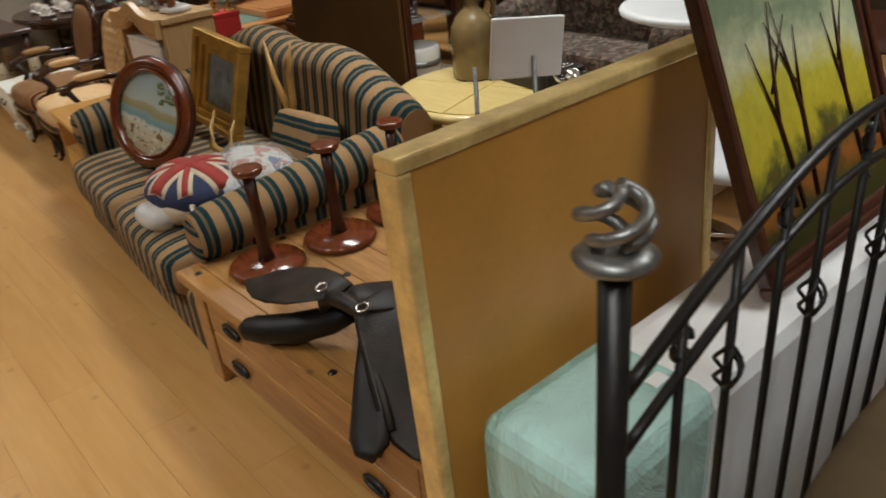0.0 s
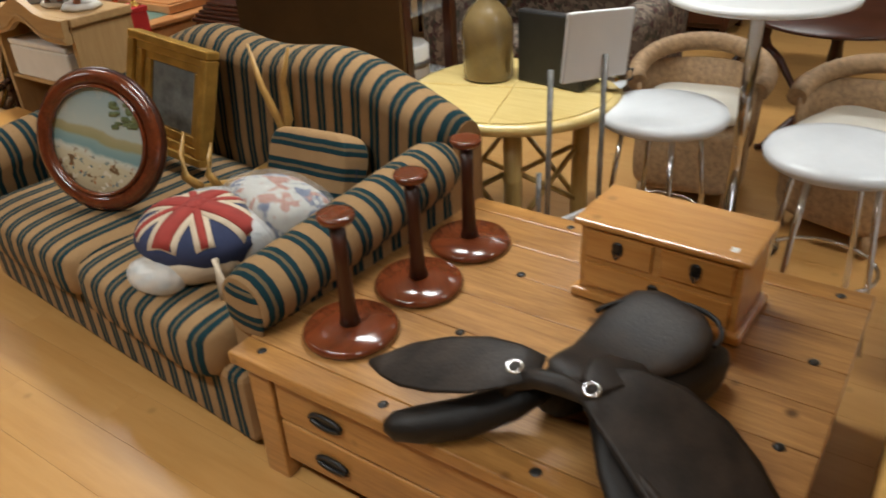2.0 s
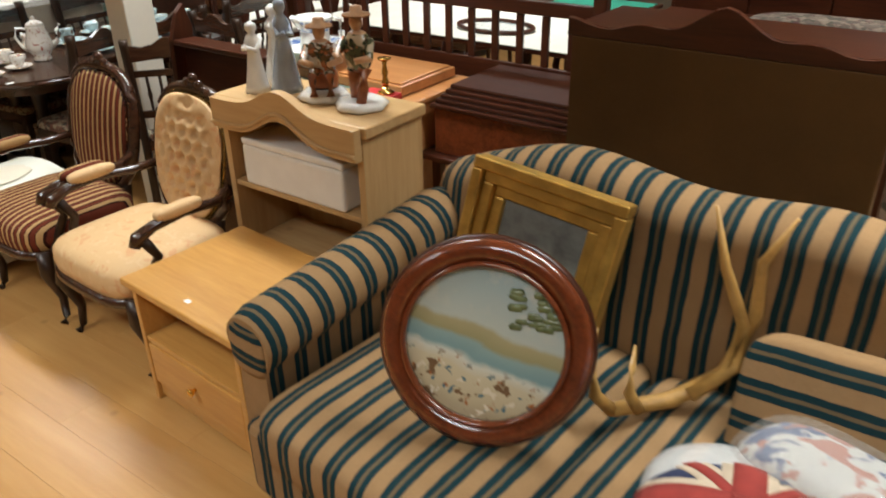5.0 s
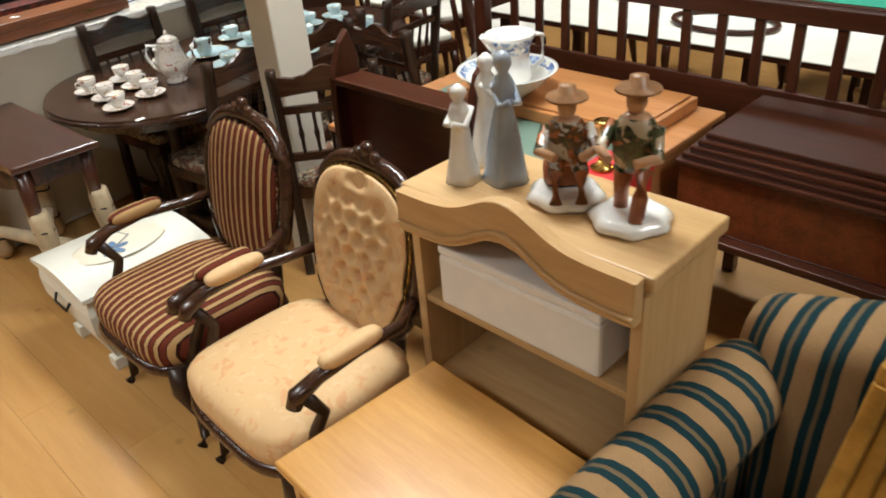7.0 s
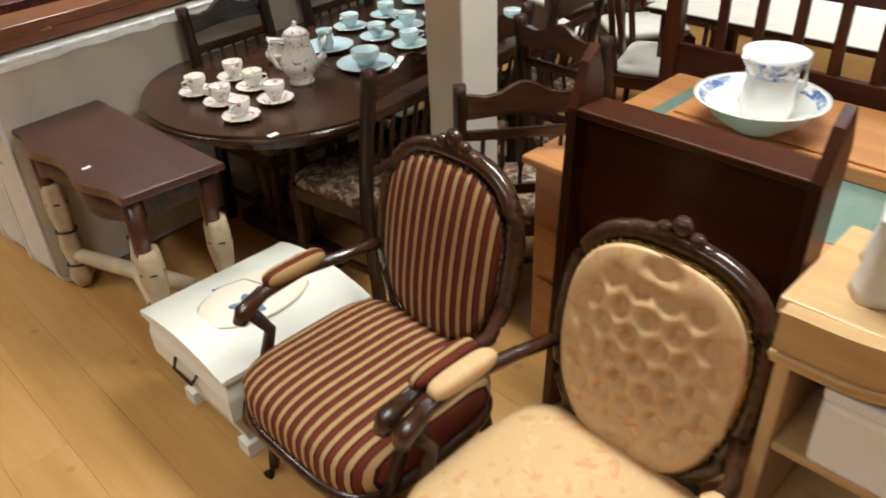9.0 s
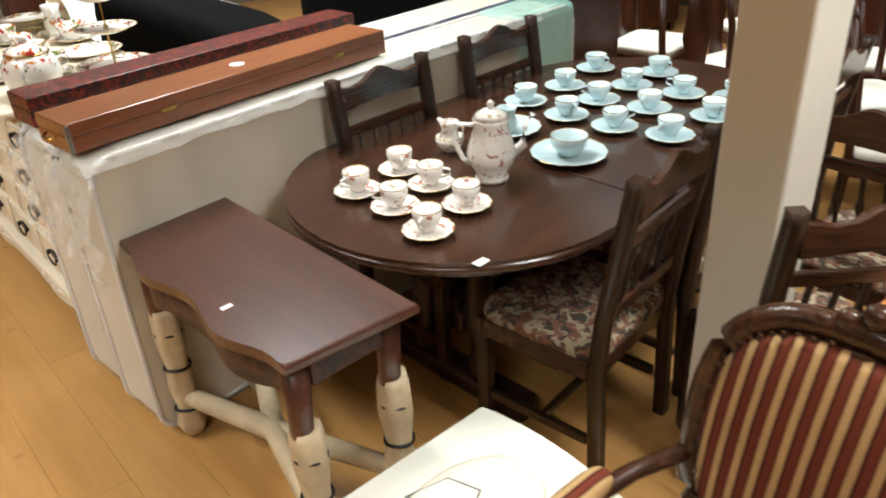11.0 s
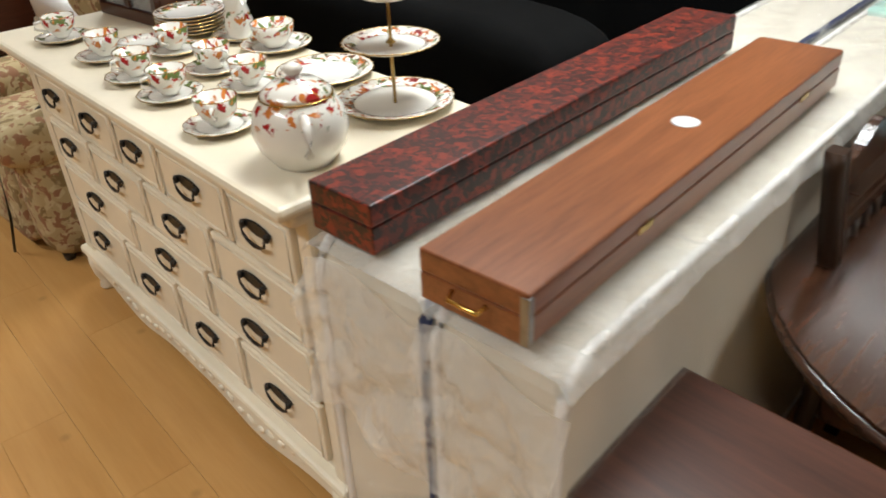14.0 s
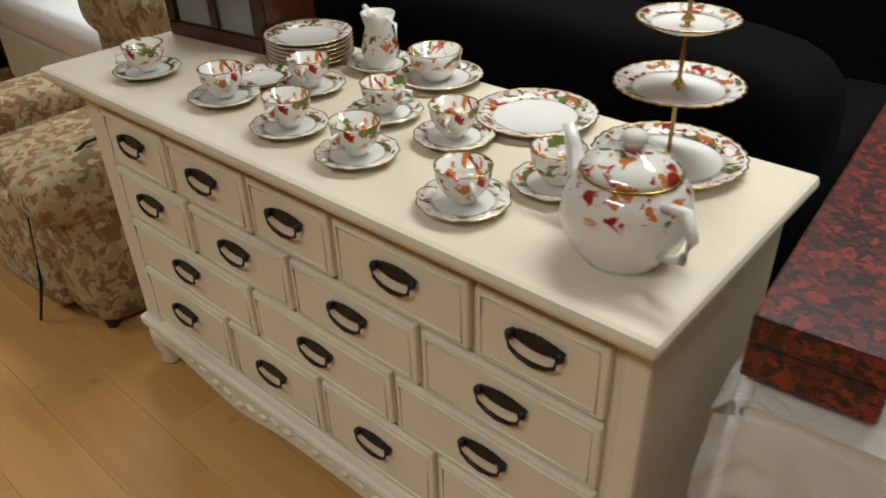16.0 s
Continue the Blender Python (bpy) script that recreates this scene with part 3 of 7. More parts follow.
# ---- sofa corner ----
def striped_sofa():
    t = thing("sofa", "two-seat sofa in green and tan striped fabric with rolled arms", "sofa", pose(0.86, 1.80, 0, 0, 0, -5))
    L, D = 2.02, 1.17
    def hump(y):
        u = y / L
        return 0.73 + 0.27 * math.sin(math.pi * u) ** 0.42 + 0.035 * math.cos(4 * math.pi * (u - 0.25)) * math.sin(math.pi * u)
    rings = []
    n = 44
    for i in range(n + 1):
        y = 0.03 + (L - 0.06) * i / n
        z = hump(y)
        edge = min(1, (min(i, n - i) + 1) / 4)
        th = 0.07 + 0.05 * edge
        ring = [(D - 0.05, y, 0.12)]
        ring += [(D - 0.05, y, z - 0.10)]
        for k in range(9):
            a = math.pi * k / 8
            ring.append((D - 0.05 - th + th * math.cos(a), y, z - 0.10 + 0.10 * math.sin(a)))
        ring += [(D - 0.05 - 2 * th - 0.03, y, 0.55), (D - 0.32, y, 0.36), (D - 0.32, y, 0.12)]
        rings.append(ring)
    part("backrest", Mesh().loft(rings), M["sofa_y"], t)
    part("base", Mesh().box((-0.035, 0.10, 0.02), (D - 0.1, L - 0.08, 0.30), 0.03), M["sofa_y"], t)
    for k in range(2):
        a = 0.20 + k * 0.82
        part("seat_cushion", Mesh().soft((0.39, a + 0.40, 0.345), (0.98, 0.83, 0.24), 0.42, 0.22, 36, 16), M["sofa_y"], t)
    for side in (0, 1):
        rings = []
        for i in range(17):
            u = i / 16
            x = 0.02 + u * (D - 0.25)
            top = 0.64 + 0.11 * u
            puff = 1 if 0 < i < 16 else 0.86
            prof = [(0.16, 0.04), (0.16, top - 0.16)]
            for k in range(13):
                a = -0.35 + (math.pi * 1.45) * k / 12
                prof.append((0.085 + 0.115 * puff * math.cos(a), top - 0.085 + 0.10 * puff * math.sin(a)))
            prof += [(0.03, top - 0.24), (0.02, 0.04)]
            rings.append([(x, (p if not side else L - p), z) for p, z in prof])
        part("arm", Mesh().loft(rings), M["sofa_x"], t)
        yy = 0.085 if not side else L - 0.085
        part("arm_front", Mesh().soft((0.02, yy, 0.535), (0.03, 0.17, 0.17), 0.6, 1.0, 20, 8), M["sofa_z"], t)
    for px, py in ((0.12, 0.12), (0.12, L - 0.12), (D - 0.15, 0.12), (D - 0.15, L - 0.12)):
        part("foot", Mesh().box((px - 0.03, py - 0.03, 0), (px + 0.03, py + 0.03, 0.06)), M["dark_oak"], t)
striped_sofa()

M["leaf_paint"] = surface("leaf_paint", (0.16, 0.20, 0.09), 0.2, 0.4, 30)

def oval_picture():
    c = Vector((1.16, 2.985, 0.462))
    t = thing("round_picture", "round beach print under glass in a dark mahogany frame", "picture", pose(*c, 0, 0, 22) @ pose(0, 0, 0, 0, 17, 0))
    R = 0.273
    def ring(r0, r1, x0, x1, seg=48):
        m = Mesh()
        rs = []
        for k in range(seg):
            a = 2 * math.pi * k / seg
            q = []
            for j in range(10):
                b = 2 * math.pi * j / 10
                r = (r0 + r1) / 2 + (r1 - r0) / 2 * math.cos(b)
                q.append(((x0 + x1) / 2 + (x1 - x0) / 2 * math.sin(b), r * math.cos(a), R + 0.01 + r * math.sin(a)))
            rs.append(q)
        return m.loft(rs, loop=True)
    part("frame", ring(R - 0.062, R, -0.03, 0.02), M["red_mahogany"], t)
    part("inner_moulding", ring(R - 0.072, R - 0.055, -0.035, 0.0), M["red_mahogany"], t)
    part("rim", ring(R - 0.02, R + 0.008, -0.01, 0.03), M["mahogany"], t)
    def disc(r, x, dx):
        m = Mesh()
        return m.loft([[(x, r * math.cos(a), 0) + () for a in ()] or [(x, r * math.cos(2 * math.pi * k / 48), r * math.sin(2 * math.pi * k / 48)) for k in range(48)],
                       [(x + dx, r * math.cos(2 * math.pi * k / 48), r * math.sin(2 * math.pi * k / 48)) for k in range(48)]])
    p = part("print", disc(R - 0.055, 0.0, 0.012), M["seascape"], t, "beach seascape print under glass")
    p.location = (0, 0, R + 0.01)
    crown = Mesh()
    rnd = random.Random(4)
    for k in range(26):
        crown.soft((-0.003, -0.13 + rnd.uniform(-0.05, 0.07), R + 0.105 + rnd.uniform(-0.05, 0.05)), (0.003, rnd.uniform(0.02, 0.045), rnd.uniform(0.015, 0.03)), 0.9, 0.9, 8, 4)
    part("painted_tree", crown, M["leaf_paint"], t)
oval_picture()

def framed(name, label, m, w, h, border, depth, frame_mat, inner_mat, steps=3):
    """A picture that faces -x in its own axes, standing on z = 0, w along y."""
    t = thing(name, label, "picture", m)
    for s in range(steps):
        b0 = border * s / steps
        b1 = border * (s + 1) / steps
        d = depth * (1 - 0.28 * s)
        for nm, a, b in (("frame_rail", (-d, -w / 2 + b0, b0), (0, w / 2 - b0, b1)), ("frame_rail", (-d, -w / 2 + b0, h - b1), (0, w / 2 - b0, h - b0)),
                         ("frame_stile", (-d, -w / 2 + b0, b1), (0, -w / 2 + b1, h - b1)), ("frame_stile", (-d, w / 2 - b1, b1), (0, w / 2 - b0, h - b1))):
            bx(nm, a, b, frame_mat, t, 0.006)
    bx("picture_panel", (-0.012, -w / 2 + border, border), (0, w / 2 - border, h - border), inner_mat, t, 0)
    return t
framed("gilt_picture", "small grey print in a deep gilt frame", pose(1.63, 3.145, 0.515, 0, 0, 0) @ pose(0, 0, 0, 6, 15, 2), 0.50, 0.49, 0.11, 0.07, M["gilt"], M["grey_print"])

def antlers():
    t = thing("antlers", "pair of curved yellowish antlers on the sofa", "antlers", pose(1.58, 2.63, 0.47))
    part("beam", Mesh().tube([(-0.12, 0.12, 0.02), (0.0, 0.0, 0.03), (0.10, -0.10, 0.10), (0.14, -0.12, 0.24), (0.13, -0.05, 0.40), (0.14, 0.0, 0.56)], [0.02, 0.024, 0.022, 0.019, 0.014, 0.004], 10), M["antler"], t)
    part("beam", Mesh().tube([(0.02, -0.04, 0.05), (0.12, -0.12, 0.12), (0.16, -0.14, 0.27), (0.17, -0.13, 0.42), (0.17, -0.19, 0.56)], [0.022, 0.021, 0.019, 0.014, 0.004], 10), M["antler"], t)
    part("tine", Mesh().tube([(-0.12, 0.12, 0.02), (-0.17, 0.15, 0.09), (-0.14, 0.18, 0.17), (-0.10, 0.19, 0.25)], [0.02, 0.018, 0.012, 0.003], 10), M["antler"], t)
    part("tine", Mesh().tube([(-0.08, 0.06, 0.02), (-0.11, 0.08, 0.09), (-0.08, 0.09, 0.15), (-0.05, 0.10, 0.20)], [0.018, 0.016, 0.010, 0.003], 10), M["antler"], t)
antlers()

def cushion():
    t = thing("cushion", "striped scatter cushion matching the sofa", "cushion", pose(1.61, 2.26, 0.565) @ pose(0, 0, 0, -4, 22, -4))
    part("pad", Mesh().soft((0, 0, 0), (0.14, 0.42, 0.40), 0.36, 0.16, 40, 16), M["sofa_z"], t)
    part("piping", Mesh().tube([(0, 0.205 * math.copysign(abs(math.cos(a)) ** 0.4, math.cos(a)), 0.19 * math.copysign(abs(math.sin(a)) ** 0.4, math.sin(a))) for a in (2 * math.pi * (k + 0.5) / 40 for k in range(40))], 0.006, 6, True), M["flag_blue"], t)
cushion()

def flag_stool():
    t = thing("footstool", "round footstool with patchwork crossed-stripe cover, half wrapped in plastic", "footstool", pose(1.11, 2.32, 0.475) @ pose(0, 0, 0, 0, 0, 12))
    S = (0.42, 0.46, 0.20)
    def top(u, v, lift):
        r = min(1, math.hypot(u / (S[0] / 2), v / (S[1] / 2)))
        return (u, v, 0.10 + 0.105 * math.sqrt(max(0, 1 - r ** 2.6)) + lift)
    part("pad", Mesh().loft([[(0.16 * math.cos(2 * math.pi * k / 40), 0.18 * math.sin(2 * math.pi * k / 40), 0.0) for k in range(40)]]
         + [[top(f * S[0] / 2 * math.cos(2 * math.pi * k / 40), f * S[1] / 2 * math.sin(2 * math.pi * k / 40), 0) for k in range(40)] for f in (0.999, 0.97, 0.9, 0.8, 0.68, 0.55, 0.4, 0.25, 0.1, 0.02)]), M["flag_blue"], t)
    def band(name, a, w, lift, mat, frm=-0.95, to=0.95):
        m = Mesh()
        ca, sa = math.cos(a), math.sin(a)
        rows = []
        for i in range(25):
            s = frm + (to - frm) * i / 24
            R = 1 / math.sqrt((ca / (S[0] / 2)) ** 2 + (sa / (S[1] / 2)) ** 2)
            row = []
            for q in (-1, 0, 1):
                u, v = s * R * ca - q * w / 2 * sa, s * R * sa + q * w / 2 * ca
                row.append(top(u, v, lift))
            rows.append(row)
        m.loft(rows, closed=False)
        ob = part(name, m, mat, t)
        so = ob.modifiers.new("thickness", "SOLIDIFY")
        so.thickness = 0.006
    for k, a in enumerate((math.pi / 2, 0.0)):
        band("cream_band", a, 0.115, 0.004, M["flag_white"])
        band("red_band", a, 0.068, 0.007, M["flag_red"])
    for a in (0.75, -0.75):
        band("cream_stripe", a, 0.062, 0.003, M["flag_white"])
        band("red_stripe", a, 0.026, 0.006, M["flag_red"])
    part("side_cloth", Mesh().lathe([(0.17, -0.005), (0.195, 0.02), (0.205, 0.06), (0.20, 0.095)], seg=40, wave=0.03, waves=9), M["flag_white"], t)
    part("plastic_wrap", Mesh().soft((0.10, -0.03, 0.08), (0.36, 0.50, 0.20), 0.7, 0.8, 36, 14), M["wrap"], t)
    part("loose_plastic", Mesh().soft((-0.19, 0.05, 0.03), (0.14, 0.22, 0.12), 0.9, 0.9, 24, 10), M["wrap"], t)
    part("fringe", Mesh().tube([(-0.14, -0.16, 0.1), (-0.17, -0.19, 0.05), (-0.18, -0.20, -0.02)], 0.014, 8), M["flag_white"], t)
    t2 = thing("wrapped_cushion", "blue patterned cushion wrapped in clear plastic", "cushion", pose(1.36, 2.20, 0.58) @ pose(0, 0, 0, 0, 14, -15))
    part("pad", Mesh().soft((0, 0, 0), (0.30, 0.40, 0.20), 0.7, 0.6, 32, 14), blotches("quilted_print", (0.50, 0.49, 0.46), [(0.12, 0.15, 0.24), (0.40, 0.20, 0.16)], 11, 0.54), t2)
    part("plastic_wrap", Mesh().soft((0, 0, 0.005), (0.33, 0.43, 0.225), 0.7, 0.6, 32, 14), M["film"], t2)
flag_stool()

def coffee_table():
    t = thing("coffee_table", "large rustic pine coffee table with drawers and iron studs", "coffee table", pose(1.37, 1.105, 0, 0, 0, 0))
    W, L, H = 1.19, 1.49, 0.47
    n = 6
    for i in range(n):
        a = -W / 2 + 0.09 + (W - 0.18) * i / n
        bx("top_plank", (a + 0.001, -L / 2 + 0.0, H - 0.035), (a + (W - 0.18) / n - 0.001, L / 2, H), M["old_pine"], t, 0.003)
    for s in (-1, 1):
        bx("top_border", (s * W / 2, -L / 2 - 0.002, H - 0.04), (s * (W / 2 - 0.089), L / 2 + 0.002, H + 0.001), M["pine"], t, 0.006)
    bx("carcass", (-W / 2 + 0.06, -L / 2 + 0.05, 0.07), (W / 2 - 0.05, L / 2 - 0.05, H - 0.036), M["pine"], t, 0.003)
    for px in (-1, 1):
        for py in (-1, 1):
            bx("leg", (px * (W / 2 - 0.03), py * (L / 2 - 0.03), 0), (px * (W / 2 - 0.12), py * (L / 2 - 0.12), H - 0.038), M["pine"], t, 0.006)
    for z0, z1 in ((0.095, 0.245), (0.255, 0.405)):
        d = bx("drawer_front", (-W / 2 + 0.036, -L / 2 + 0.13, z0), (-W / 2 + 0.0595, L / 2 - 0.13, z1), M["pine"], t, 0.006)
        for yy in (-0.40, 0.42):
            zz = (z0 + z1) / 2
            h = Mesh().tube([(-W / 2 + 0.028, yy + 0.055 * math.cos(a), zz + 0.020 * math.sin(a)) for a in (2 * math.pi * k / 20 for k in range(20))], 0.008, 8, True)
            h.soft((-W / 2 + 0.034, yy, zz), (0.008, 0.10, 0.034), 0.8, 0.9, 16, 6)
            part("drawer_handle", h, M["iron"], d, "black iron ring handle")
    for x in (-0.54, -0.18, 0.18, 0.54):
        for y in (-0.66, -0.22, 0.22, 0.66):
            part("stud", Mesh().lathe([(0.016, 0), (0.014, 0.004), (0.006, 0.007)], (x, y, H - 0.001), 10), M["iron"], t)
coffee_table()

def stand():
    t = thing("display_stand", "turned mahogany stand with round foot and small round top", "stand", pose(1.03, 1.60, 0.473), "stands on the coffee table")
    part("base", Mesh().lathe([(0.135, 0), (0.143, 0.012), (0.132, 0.026), (0.07, 0.032), (0.034, 0.036)], seg=40), M["red_mahogany"], t)
    part("stem", Mesh().lathe([(0.032, 0.034), (0.025, 0.07), (0.02, 0.22), (0.023, 0.362)], seg=16), M["mahogany_z"], t)
    part("top", Mesh().lathe([(0.02, 0.36), (0.045, 0.366), (0.053, 0.378), (0.052, 0.390), (0.042, 0.392)], seg=28), M["red_mahogany"], t)
    return t
st = stand()
copy_thing(st, pose(1.335, 1.575, 0.473, 0, 0, 40))
copy_thing(st, pose(1.635, 1.575, 0.473, 0, 0, 110))

def mini_chest():
    t = thing("miniature_chest", "miniature honey pine chest of three drawers with iron pulls", "chest", pose(1.655, 0.88, 0.473, 0, 0, -2))
    w, l, h = 0.24, 0.47, 0.265
    bx("top", (-w / 2 - 0.02, -l / 2 - 0.02, h - 0.02), (w / 2 + 0.01, l / 2 + 0.02, h), M["honey"], t, 0.008)
    bx("body", (-w / 2, -l / 2, 0.03), (w / 2, l / 2, h - 0.02), M["honey"], t, 0.003)
    bx("plinth", (-w / 2 - 0.02, -l / 2 - 0.02, 0), (w / 2 + 0.01, l / 2 + 0.02, 0.03), M["honey"], t, 0.008)
    for y0, y1, z0, z1 in ((-l / 2 + 0.02, -0.012, 0.145, 0.235), (0.012, l / 2 - 0.02, 0.145, 0.235), (-l / 2 + 0.02, l / 2 - 0.02, 0.045, 0.125)):
        d = bx("drawer", (-w / 2 - 0.012, y0, z0), (-w / 2 - 0.0005, y1, z1), M["honey"], t, 0.006)
        c = (y0 + y1) / 2
        part("pull", Mesh().soft((-w / 2 - 0.014, c, (z0 + z1) / 2 + 0.008), (0.008, 0.035, 0.045), 0.9, 0.9, 12, 6).tube([(-w / 2 - 0.018, c - 0.013, (z0 + z1) / 2), (-w / 2 - 0.027, c, (z0 + z1) / 2 - 0.022), (-w / 2 - 0.018, c + 0.013, (z0 + z1) / 2)], 0.004, 6), M["iron"], d)
    bx("price_label", (-0.1, -l / 2 + 0.03, h - 0.001), (-0.075, -l / 2 + 0.05, h + 0.001), M["label"], t, 0)
mini_chest()

def sheet(outline, bend, thick):
    """Leather flap: outline of widths along its length, hung along a bent line."""
    m = Mesh()
    rings = []
    for (c, side, w) in bend:
        c, side = Vector(c), Vector(side).normalized()
        nrm = Vector((0, 0, 1))
        ring = []
        for k in range(12):
            a = 2 * math.pi * k / 12
            ring.append(c + side * (w / 2 * math.cos(a)) + nrm * (thick * math.sin(a)))
        rings.append(ring)
    return m.loft(rings)

def saddle():
    t = thing("saddle", "worn dark brown leather riding saddle lying on the table", "saddle", pose(1.0, 0.87, 0.472))
    def seat_ring(x, y, z, w, h):
        ring = []
        for k in range(28):
            a = 2 * math.pi * k / 28
            c, q = math.cos(a), math.sin(a)
            dip = 0.35 * h * (1 - c * c) if q > 0 else 0
            ring.append((x + 0.33 * w * c, y + 0.94 * w * c, z + h * q - dip))
        return ring
    part("seat", Mesh().loft([seat_ring(*r) for r in (
        (-0.08, 0.02, 0.205, 0.02, 0.008), (-0.05, 0.012, 0.208, 0.05, 0.022), (0.0, 0.0, 0.190, 0.065, 0.03), (0.07, -0.02, 0.160, 0.085, 0.034), (0.14, -0.045, 0.148, 0.115, 0.038),
        (0.21, -0.07, 0.152, 0.140, 0.04), (0.27, -0.09, 0.165, 0.146, 0.042), (0.32, -0.105, 0.180, 0.128, 0.04), (0.35, -0.115, 0.188, 0.085, 0.03), (0.365, -0.12, 0.188, 0.03, 0.01))]), M["leather"], t)
    part("cantle_piping", Mesh().tube([(0.25 + 0.115 * math.sin(a), -0.085 + 0.15 * math.cos(a) - 0.04 * math.sin(a), 0.172 + 0.018 * math.sin(a)) for a in (math.pi * k / 20 for k in range(21))], 0.007, 8), M["leather_dark"], t)
    for y0, y1 in ((0.06, 0.03), (-0.15, -0.12)):
        part("panel", Mesh().soft((0.17, (y0 + y1) / 2 - 0.03, 0.07), (0.42, 0.13, 0.14), 0.7, 0.7, 24, 12, Euler((0, 0, -0.3)).to_matrix()), M["leather_dark"], t)
    part("pommel_arch", Mesh().tube([(-0.09, 0.15, 0.10), (-0.10, 0.115, 0.165), (-0.095, 0.06, 0.20), (-0.09, 0.0, 0.205), (-0.085, -0.06, 0.195), (-0.085, -0.11, 0.15)], [0.012, 0.02, 0.024, 0.026, 0.022, 0.012], 12), M["leather"], t)
    part("flap", sheet(None, [((-0.06, 0.06, 0.205), (1, 0.2, 0.1), 0.08), ((-0.085, 0.12, 0.205), (1, 0.2, 0.15), 0.14), ((-0.105, 0.20, 0.19), (1, 0.25, 0.2), 0.18), ((-0.125, 0.30, 0.165), (1, 0.3, 0.2), 0.18), ((-0.145, 0.39, 0.14), (1, 0.4, 0.2), 0.14), ((-0.158, 0.45, 0.125), (1, 0.5, 0.15), 0.08), ((-0.165, 0.49, 0.12), (1, 0.5, 0.1), 0.015)], 0.007), M["leather"], t)
    part("knee_roll", Mesh().tube([(-0.02, 0.07, 0.12), (-0.08, 0.13, 0.085), (-0.16, 0.22, 0.055), (-0.22, 0.30, 0.046), (-0.255, 0.35, 0.044), (-0.27, 0.37, 0.044)], [0.03, 0.044, 0.05, 0.046, 0.036, 0.012], 14), M["leather_dark"], t)
    part("flap", sheet(None, [((-0.04, -0.05, 0.205), (1, -0.25, 0), 0.12), ((-0.035, -0.11, 0.195), (1, -0.3, 0.05), 0.19), ((-0.045, -0.19, 0.165), (1, -0.35, 0.1), 0.25), ((-0.07, -0.28, 0.12), (1, -0.38, 0.1), 0.285), ((-0.105, -0.36, 0.075), (1, -0.4, 0.1), 0.285), ((-0.14, -0.43, 0.042), (1, -0.4, 0.06), 0.25), ((-0.165, -0.48, 0.025), (1, -0.4, 0.02), 0.18), ((-0.18, -0.51, 0.018), (1, -0.4, 0), 0.09), ((-0.186, -0.525, 0.016), (1, -0.4, 0), 0.015)], 0.006), M["leather"], t)
    part("under_flap", sheet(None, [((-0.09, -0.09, 0.165), (1, -0.2, 0.3), 0.06), ((-0.15, -0.15, 0.105), (1, -0.3, 0.5), 0.085), ((-0.215, -0.23, 0.06), (1, -0.5, 0.5), 0.10), ((-0.27, -0.31, 0.042), (1, -0.6, 0.3), 0.11), ((-0.30, -0.36, 0.032), (1, -0.6, 0.2), 0.09), ((-0.315, -0.38, 0.028), (1, -0.6, 0.2), 0.02)], 0.016), M["leather_dark"], t)
    part("girth_strap", Mesh().tube([(-0.10, -0.07, 0.18), (-0.14, -0.16, 0.135), (-0.19, -0.27, 0.095), (-0.235, -0.36, 0.05)], 0.011, 8), M["leather"], t)
    part("skirt", sheet(None, [((0.10, -0.12, 0.17), (0.5, 1, 0.1), 0.03), ((0.05, -0.09, 0.192), (0.5, 1, 0.1), 0.10), ((0.0, -0.07, 0.207), (0.6, 1, 0.1), 0.11), ((-0.06, -0.06, 0.212), (0.7, 1, 0.1), 0.07), ((-0.08, -0.06, 0.21), (0.7, 1, 0.1), 0.02)], 0.006), M["leather"], t)
    for p in ((-0.105, 0.105, 0.222), (-0.09, -0.075, 0.222)):
        part("ring", Mesh().tube([(p[0] + 0.017 * math.cos(a), p[1] + 0.017 * math.sin(a), p[2] + 0.004 * math.cos(a)) for a in (2 * math.pi * k / 16 for k in range(16))], 0.004, 6, True), M["chrome"], t, "small chrome ring")
saddle()

# ---- bed frame, pictures and mattress by the start ----
def wrapped_mattress_end():
    t = thing("mattress", "white mattress on its edge, end wrapped in teal plastic", "mattress", pose(0.72, -0.155, 0))
    bx("pad", (0.012, 0.012, 0.02), (1.95, 0.29, 0.80), M["tick_white"], t, 0.05)
    part("teal_wrap", Mesh().box((0, 0, 0.005), (0.40, 0.302, 0.815), 0.05, 3), M["teal_film"], t, "crumpled teal plastic wrap")
    bx("price_label", (0.30, 0.09, 0.814), (0.345, 0.12, 0.817), M["label"], t, 0)
wrapped_mattress_end()

def leaning_panel():
    t = thing("framed_board", "large board in a worn gilt frame seen from its back", "picture frame", pose(0.66, 0.185, 0) @ pose(0, 0, 0, -2, 0, 0))
    W, H = 0.98, 1.345
    bx("backing", (0.03, -0.012, 0.03), (W - 0.02, 0.012, H - 0.02), M["plywood"], t, 0.002)
    for nm, a, b in (("frame_rail", (0, -0.018, H - 0.03), (W, 0.045, H)), ("frame_rail", (0, -0.018, 0), (W, 0.045, 0.04)), ("frame_stile", (0, -0.018, 0.04), (0.035, 0.045, H - 0.03)), ("frame_stile", (W - 0.035, -0.018, 0.04), (W, 0.045, H - 0.03))):
        bx(nm, a, b, M["gilt_worn"], t, 0.006)
leaning_panel()

